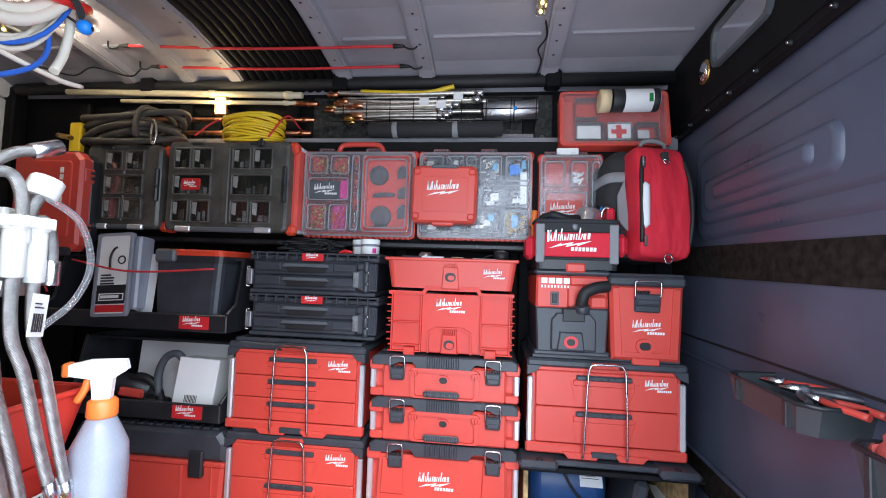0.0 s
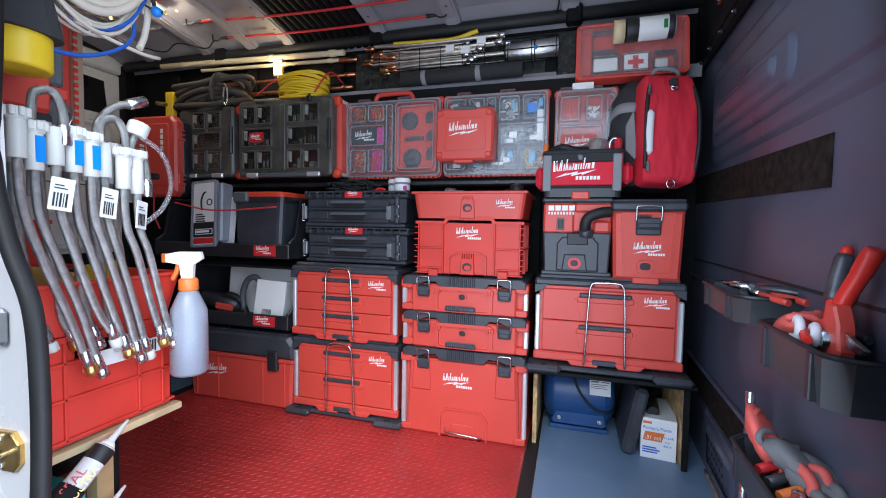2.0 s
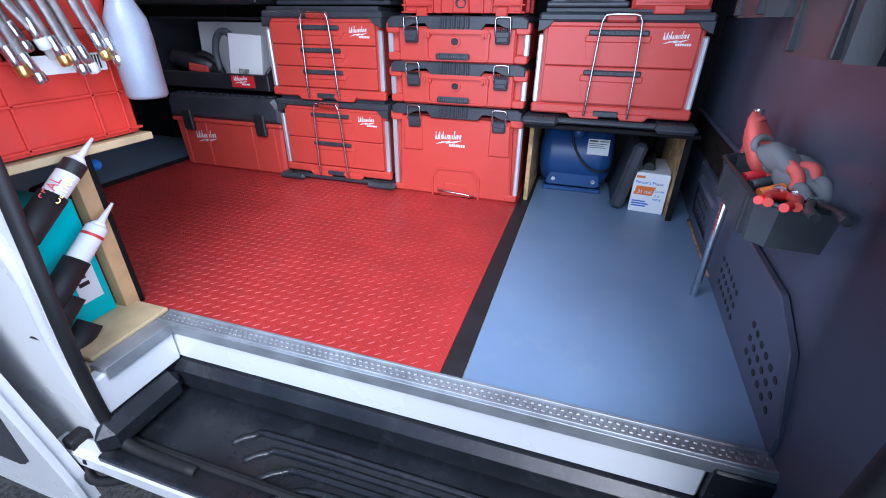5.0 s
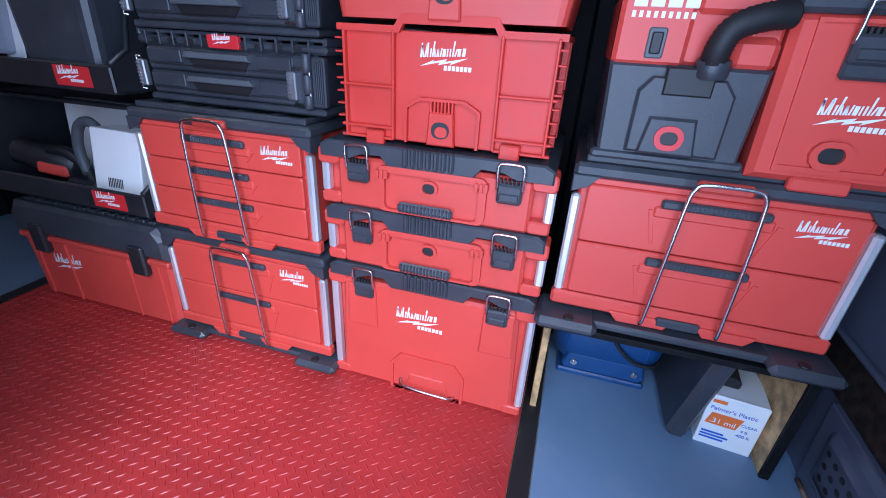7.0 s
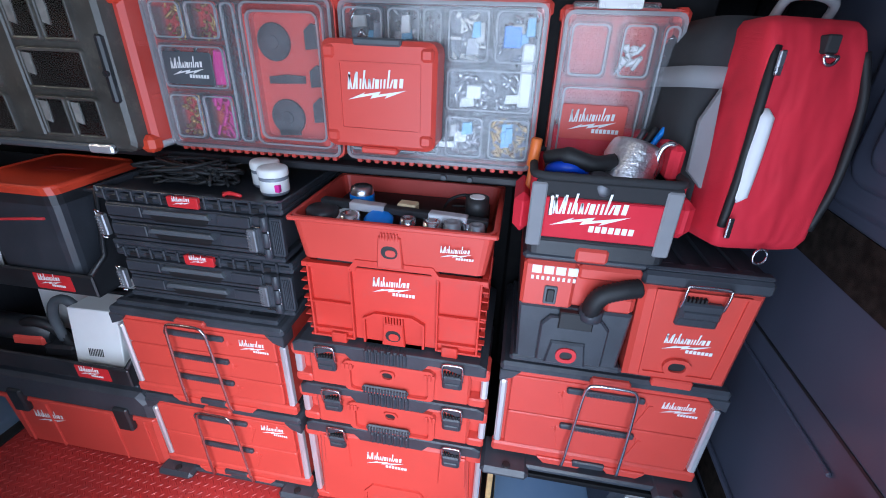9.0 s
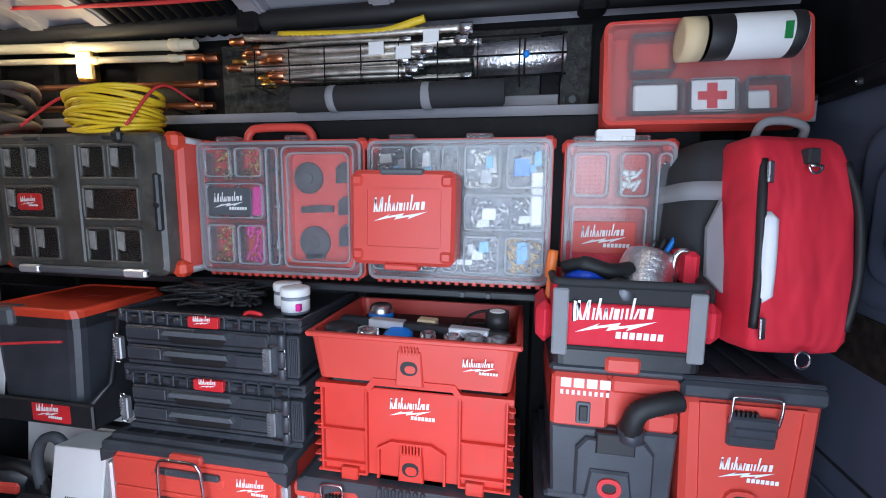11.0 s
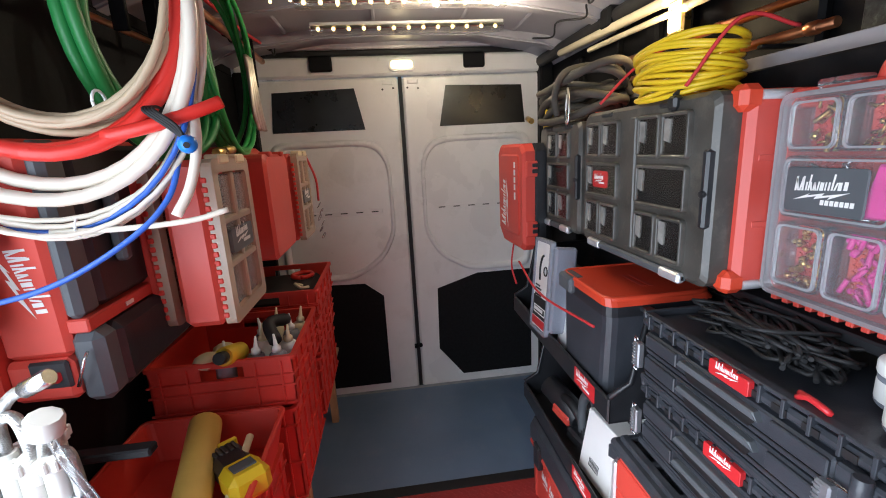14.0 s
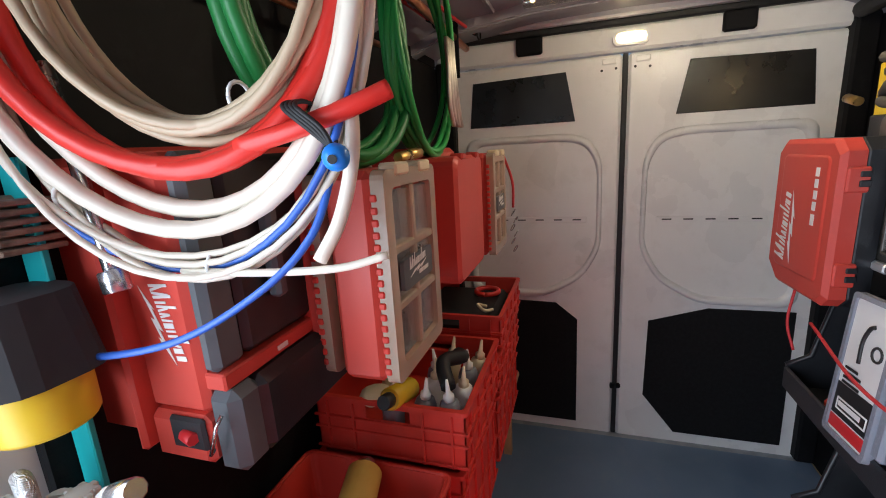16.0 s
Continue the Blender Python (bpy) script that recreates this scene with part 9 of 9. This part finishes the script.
for x, z in ((-1.16, 1.525), (-1.25, 1.97), (-1.10, 1.52)):
    solo("hose_fitting", G().cyl((x, 0.545, z), (x - 0.05, 0.55, z + 0.004), 0.012, 8), BRASS, "brass hose fitting on the green hose", "fitting", "hose fittings")
solo("copper_hook", G().tube(arc((-1.22, 0.54, 2.0), 0.045, 0, 360, 18, (1, 0, 0), (0, 0, 1)), 0.010, 8), COPPER, "copper ring holding the green hose", "ring")
for k, (a, b, r) in enumerate((((-0.3, 0.36, 1.93), (-1.3, 0.36, 1.95), 0.012), ((-1.0, 0.40, 2.0), (-2.3, 0.40, 1.97), 0.014), ((-0.5, 0.30, 1.84), (-1.6, 0.30, 1.86), 0.009))):
    solo("copper_pipe", G().cyl(a, b, r, 12), COPPER, "copper pipe stored under the roof edge", "pipe", "stored copper pipes")
for x, y in ((-0.45, 0.36), (-1.15, 0.36), (-1.3, 0.40), (-2.1, 0.40), (-0.7, 0.30), (-1.45, 0.30)):
    solo("pipe_hanger", G().box(x - 0.006, x + 0.006, y - 0.018, y + 0.018, 1.82, 2.045, 0.002), WALL_BLACK, "black strap hanger for the stored pipes", "hanger", "pipe hangers")
for k in range(4):
    solo("braided_connector", G().tube(spline([(-1.60 + 0.02 * k, 0.53, 1.84), (-1.57 + 0.02 * k, 0.54, 1.76), (-1.60 + 0.03 * k, 0.54, 1.66), (-1.63 + 0.03 * k, 0.54, 1.60)], 6), 0.007, 8), CORRUGATED, "short steel connector hanging by the green hose", "hose", "hung connectors")
solo("steel_rod", G().cyl((-0.675, 0.27, 1.66), (-0.655, 0.335, 1.40), 0.009, 10), STEEL, "threaded steel rod hanging behind the tubes", "rod")
solo("rod_nut", G().cyl((-0.655, 0.334, 1.405), (-0.653, 0.341, 1.378), 0.017, 6), STEEL, "steel nut on the hanging rod", "nut")

# braided tap connectors on the rail
solo("hose_rail", G().box(-0.60, -0.575, 0.215, 0.56, 1.045, 1.06, 0.003), WALL_BLACK, "black rail that holds the braided hoses", "rail")
rnd = random.Random(44)
for k in range(13):
    front = k < 8
    y = 0.235 + 0.032 * k if front else 0.25 + 0.045 * (k - 8)
    x = -0.535 if front else -0.575
    y, x = y + rnd.uniform(-0.003, 0.003), x + rnd.uniform(-0.006, 0.006)
    zt, zb = 1.115 - 0.004 * k + rnd.uniform(-0.008, 0.012) + (0.0 if front else 0.03), 0.66 + rnd.uniform(-0.04, 0.05)
    t = thing("braided_hose", "braided steel tap hose with white plastic collar, hanging", "hose", None, "braided hoses")
    sw_ = 0.05 + 0.05 * (13 - k) / 13 if front else 0.04
    P = spline([(x, y, zt), (x + 0.004, y + 0.002, zt - 0.15), (x + 0.008, y + sw_ * 0.3, 0.86), (x + 0.004, y + sw_ * 0.75, 0.74), (x, y + sw_ + 0.01, zb)], 9)
    part("braid", G().tube(P, 0.0085, 10), BRAID, t)
    part("collar", G().cyl((x, y, zt - 0.075), (x, y, zt), 0.0148, 14), NUT, t, "white plastic collar")
    if k % 3 != 2:
        gn = G()
        for q in range(8):
            a = q * math.pi / 4
            gn.box(x + 0.017 * math.cos(a) - 0.005, x + 0.017 * math.cos(a) + 0.005, y + 0.017 * math.sin(a) - 0.005, y + 0.017 * math.sin(a) + 0.005, zt, zt + 0.018, 0.002)
        gn.cyl((x, y, zt - 0.004), (x, y, zt + 0.018), 0.0175, 14)
        pieces("wing_nut", gn, NUT, t, "fluted white nut", "nut_lug")
    if k in (1, 3, 4):
        part("blue_band", G().at(pose(x + 0.0150, y + 0.004, zt - 0.06)).box(-0.001, 0.001, -0.010, 0.006, 0.0, 0.05, 0), BLUE_BALL, t)
    e = Vector(P[-1])
    part("end_ferrule", G().cyl(e + Vector((0, -0.006, 0.022)), e + Vector((0, 0.006, -0.014)), 0.0108, 10), STEEL, t)
    part("end_nut", G().cyl(e + Vector((0, 0.006, -0.014)), e + Vector((0, 0.012, -0.034)), 0.0130, 6), (BRASS, STEEL, NUT)[k % 3], t)
    if k in (2, 5, 7):
        part("tag", G().at(pose(x + 0.016, y, zt - 0.13, 0, 8, 70 + 6 * k)).box(-0.020, 0.020, 0, 0.001, -0.035, 0.03, 0), LABEL, t, "white paper tag")
        part("tag_bars", G().at(pose(x + 0.017, y, zt - 0.13, 0, 8, 70 + 6 * k)).box(-0.014, -0.011, -0.001, 0.0, -0.028, 0.0, 0).box(-0.008, -0.006, -0.001, 0.0, -0.028, 0.0, 0).box(-0.003, 0.0, -0.001, 0.0, -0.028, 0.0, 0).box(0.003, 0.004, -0.001, 0.0, -0.028, 0.0, 0).box(0.007, 0.010, -0.001, 0.0, -0.028, 0.0, 0).box(-0.014, 0.008, -0.001, 0.0, 0.008, 0.010, 0).box(-0.014, 0.002, -0.001, 0.0, 0.014, 0.016, 0), INK, t)
for k, (y, dy, zz) in enumerate(((0.265, 0.045, 1.185), (0.43, 0.03, 1.10), (0.455, 0.03, 1.095), (0.39, 0.045, 1.16))):
    t = thing("braided_hose", "braided steel hose bent over the rail", "hose", None, "braided hoses")
    part("braid", G().tube(spline([(-0.55, y, 0.98), (-0.545, y, zz - 0.03), (-0.54, y + dy * 0.25, zz), (-0.535, y + dy * 0.75, zz), (-0.53, y + dy, zz - 0.04), (-0.53, y + dy, zz - 0.10)], 7), 0.0085, 10), BRAID, t)
    part("end_nut", G().cyl((-0.53, y + dy, zz - 0.06), (-0.53, y + dy, zz - 0.10), 0.0135, 8), (STEEL, NUT)[k % 2], t)
t = thing("braided_hose", "braided steel hose standing up with a chrome end", "hose", None, "braided hoses")
part("braid", G().tube(spline([(-0.55, 0.385, 1.02), (-0.55, 0.385, 1.13), (-0.545, 0.40, 1.17), (-0.54, 0.425, 1.195), (-0.535, 0.45, 1.205)], 7), 0.0085, 10), BRAID, t)
part("end_nut", G().cyl((-0.535, 0.445, 1.203), (-0.53, 0.485, 1.222), 0.0125, 10), STEEL, t)
t = thing("braided_hose", "braided hose with a large fluted white nut on top", "hose", None, "braided hoses")
part("braid", G().tube(spline([(-0.54, 0.44, 1.00), (-0.535, 0.445, 1.09), (-0.53, 0.46, 1.14)], 7), 0.009, 10), BRAID, t)
part("wing_nut", G().cyl((-0.53, 0.458, 1.135), (-0.526, 0.468, 1.165), 0.023, 10), NUT, t, "fluted white nut")
solo("clear_tube_loop", G().tube(spline([(-0.53, 0.46, 1.14), (-0.50, 0.50, 1.10), (-0.50, 0.525, 1.03), (-0.51, 0.51, 0.97), (-0.52, 0.47, 0.93)], 8), 0.0055, 10), CLEAR, "loop of clear plastic tubing among the hoses", "tube")
hl_ = thing("torch_holster", "dark cloth holster with a yellow gas cylinder", "holster", pose(-0.585, 0.265, 1.225))
part("cylinder", G().lathe([(0.052, 0.0), (0.056, 0.006), (0.056, 0.095), (0.052, 0.10)], 28), YELLOW, hl_, "yellow gas cylinder")
part("sleeve", taper(G().at(Matrix.Translation((0, -0.066, 0))), 0.128, 0.116, 0.130, 0.11, 0.066, 0.168, 0.0, 0.04), BAG_BLACK, hl_)
bars(hl_, 0.0, 0.0, 0.0, 1, 0.055, 0.018, GREY_PL, "stitched_print", m=Matrix.Translation((0.064, -0.02, 0.15)) @ Matrix.Rotation(radians(90), 4, "Z"))
br_ = thing("wire_brush", "brown bristle brush above the holster", "brush", pose(-0.63, 0.225, 1.43))
part("block", G().box(-0.04, 0.04, -0.03, 0.0, 0.0, 0.075, 0.006), WOODGRAIN, br_)
for k in range(6):
    part("bristle", G().box(-0.036, 0.036, 0.0, 0.026, 0.004 + k * 0.0118, 0.0115 + k * 0.0118, 0.002), WOODGRAIN, br_)
solo("teal_strip", G().box(-0.645, -0.635, 0.205, 0.245, 0.75, 1.55, 0.002), TEAL, "teal painted strip beside the holster", "strip")

# spray bottle, teal box, sealant tubes
sb = thing("spray_bottle", "milky spray bottle with white and orange trigger head", "spray bottle", pose(-0.522, 0.592, 0.530) @ Matrix.Scale(1.12, 4))
part("bottle", G().lathe([(0.036, 0.0), (0.041, 0.006), (0.041, 0.12), (0.039, 0.155), (0.026, 0.185), (0.017, 0.205)], 26), BOTTLE, sb, "milky plastic bottle")
part("liquid", G().lathe([(0.034, 0.004), (0.039, 0.008), (0.039, 0.10), (0.0385, 0.118)], 26), LIQUID, sb)
part("collar", G().lathe([(0.020, 0.200), (0.022, 0.203), (0.021, 0.225), (0.016, 0.230)], 20), ORANGE, sb)
part("head", G().at(pose(0, 0, 0, 0, 0, 205)).prism([(-0.012, 0.228), (0.012, 0.228), (0.016, 0.262), (0.046, 0.268), (0.046, 0.286), (0.02, 0.292), (-0.03, 0.292), (-0.034, 0.276), (-0.014, 0.262)], -0.010, 0.010, 0.004), WHITE, sb, "white trigger head")
part("trigger", G().at(pose(0, 0, 0, 0, 0, 205)).tube(spline([(0.022, 0, 0.264), (0.026, 0, 0.245), (0.036, 0, 0.225)], 5), 0.006, 8), ORANGE, sb)
part("nozzle_cap", G().at(pose(0, 0, 0, 0, 0, 205)).box(0.044, 0.056, -0.011, 0.011, 0.266, 0.288, 0.003), ORANGE, sb)
tb = thing("teal_carton", "teal cardboard carton standing under the shelf", "carton", pose(-0.695, 0.316, 0.012))
part("box", G().box(-0.09, 0.09, -0.068, 0.068, 0.0, 0.315, 0.003), TEAL, tb)
part("sticker", G().box(0.0902, 0.0912, -0.004, 0.050, 0.055, 0.185, 0.001), LABEL, tb)
bars(tb, 0.0, 0.0, 0.0, 3, 0.03, 0.02, INK, m=Matrix.Translation((0.0914, 0.004, 0.15)) @ Matrix.Rotation(radians(90), 4, "Z"))
for k, (y, z, ma, tip) in enumerate(((0.325, 0.362, INK, True), (0.315, 0.205, LABEL, True), (0.275, 0.13, None, False), (0.285, 0.045, None, False))):
    t = thing("tube_holder", "black pipe stub holding a sealant tube, tilted up", "holder", pose(-0.555, y, z, -52, 0, 0), "sealant tube holders")
    part("stub", G().lathe([(0.027, -0.11), (0.028, -0.108), (0.028, 0.0), (0.024, 0.0), (0.024, -0.02)], 18), RUBBER, t)
    if tip:
        st = thing("sealant_tube", ("white and black sealant cartridge in its holder" if k == 0 else "plain white sealant cartridge in its holder"), "sealant tube", pose(-0.555, y, z, -52, 0, 0), "sealant tubes")
        part("cartridge", G().lathe([(0.0225, -0.10), (0.0235, -0.098), (0.0235, 0.085), (0.020, 0.09)], 20), LABEL, st)
        part("printed_band", G().lathe([(0.0237, 0.055 if k == 0 else 0.06), (0.0239, 0.056 if k == 0 else 0.061), (0.0239, 0.085 if k == 0 else 0.066), (0.0237, 0.086 if k == 0 else 0.067)], 20), INK if k == 0 else LABEL_RED, st)
        part("nozzle", G().lathe([(0.019, 0.09), (0.014, 0.098), (0.008, 0.104), (0.003, 0.155)], 14), WHITE, st)
        if k == 0:
            face_on = Matrix(((0, -0.55, 0.835, 0.0208), (0, -0.835, -0.55, -0.0137), (1, 0, 0, 0), (0, 0, 0, 1)))
            upright = Matrix.Rotation(radians(-90), 4, "X")
            words(st, "SEAL", 0, 0, 0, 0.026, LABEL_RED, face_on @ Matrix.Translation((-0.022, 0.001, 0)) @ upright)
            words(st, "ULTRA", 0, 0, 0, 0.021, BRASS, face_on @ Matrix.Translation((-0.020, -0.017, 0)) @ upright)
bh = thing("pipe_stub", "black pipe stub with a blue cap beside it", "pipe", pose(-0.80, 0.50, 0.30, 0, 70, 40))
part("stub", G().lathe([(0.028, -0.08), (0.029, -0.078), (0.029, 0.04), (0.023, 0.04), (0.023, 0.0)], 18), RUBBER, bh)
part("blue_cap", G().at(pose(-0.80, 0.50, 0.30, 0, 70, 40).inverted()).ball((-0.78, 0.575, 0.335), 0.016, 12), BLUE_BALL, bh, "small blue cap")

# tread bars of the red mat along the sill
bar_mesh = {}
for lean in (45, -45):
    bar_mesh[lean] = G().add(*tread_bar(0, 0, lean)).mesh("tread_bar")
    bar_mesh[lean].materials.append(FLOOR_RED)
for cx, cy, lean in tread_spots():
    if near_sill(cx, cy):
        bar = new("tread_bar", bar_mesh[lean])
        bar.parent = bpy.data.objects["red_floor_mat"]
        bar.matrix_basis = Matrix.Translation((cx, cy, 0.0))
        tagged(bar)
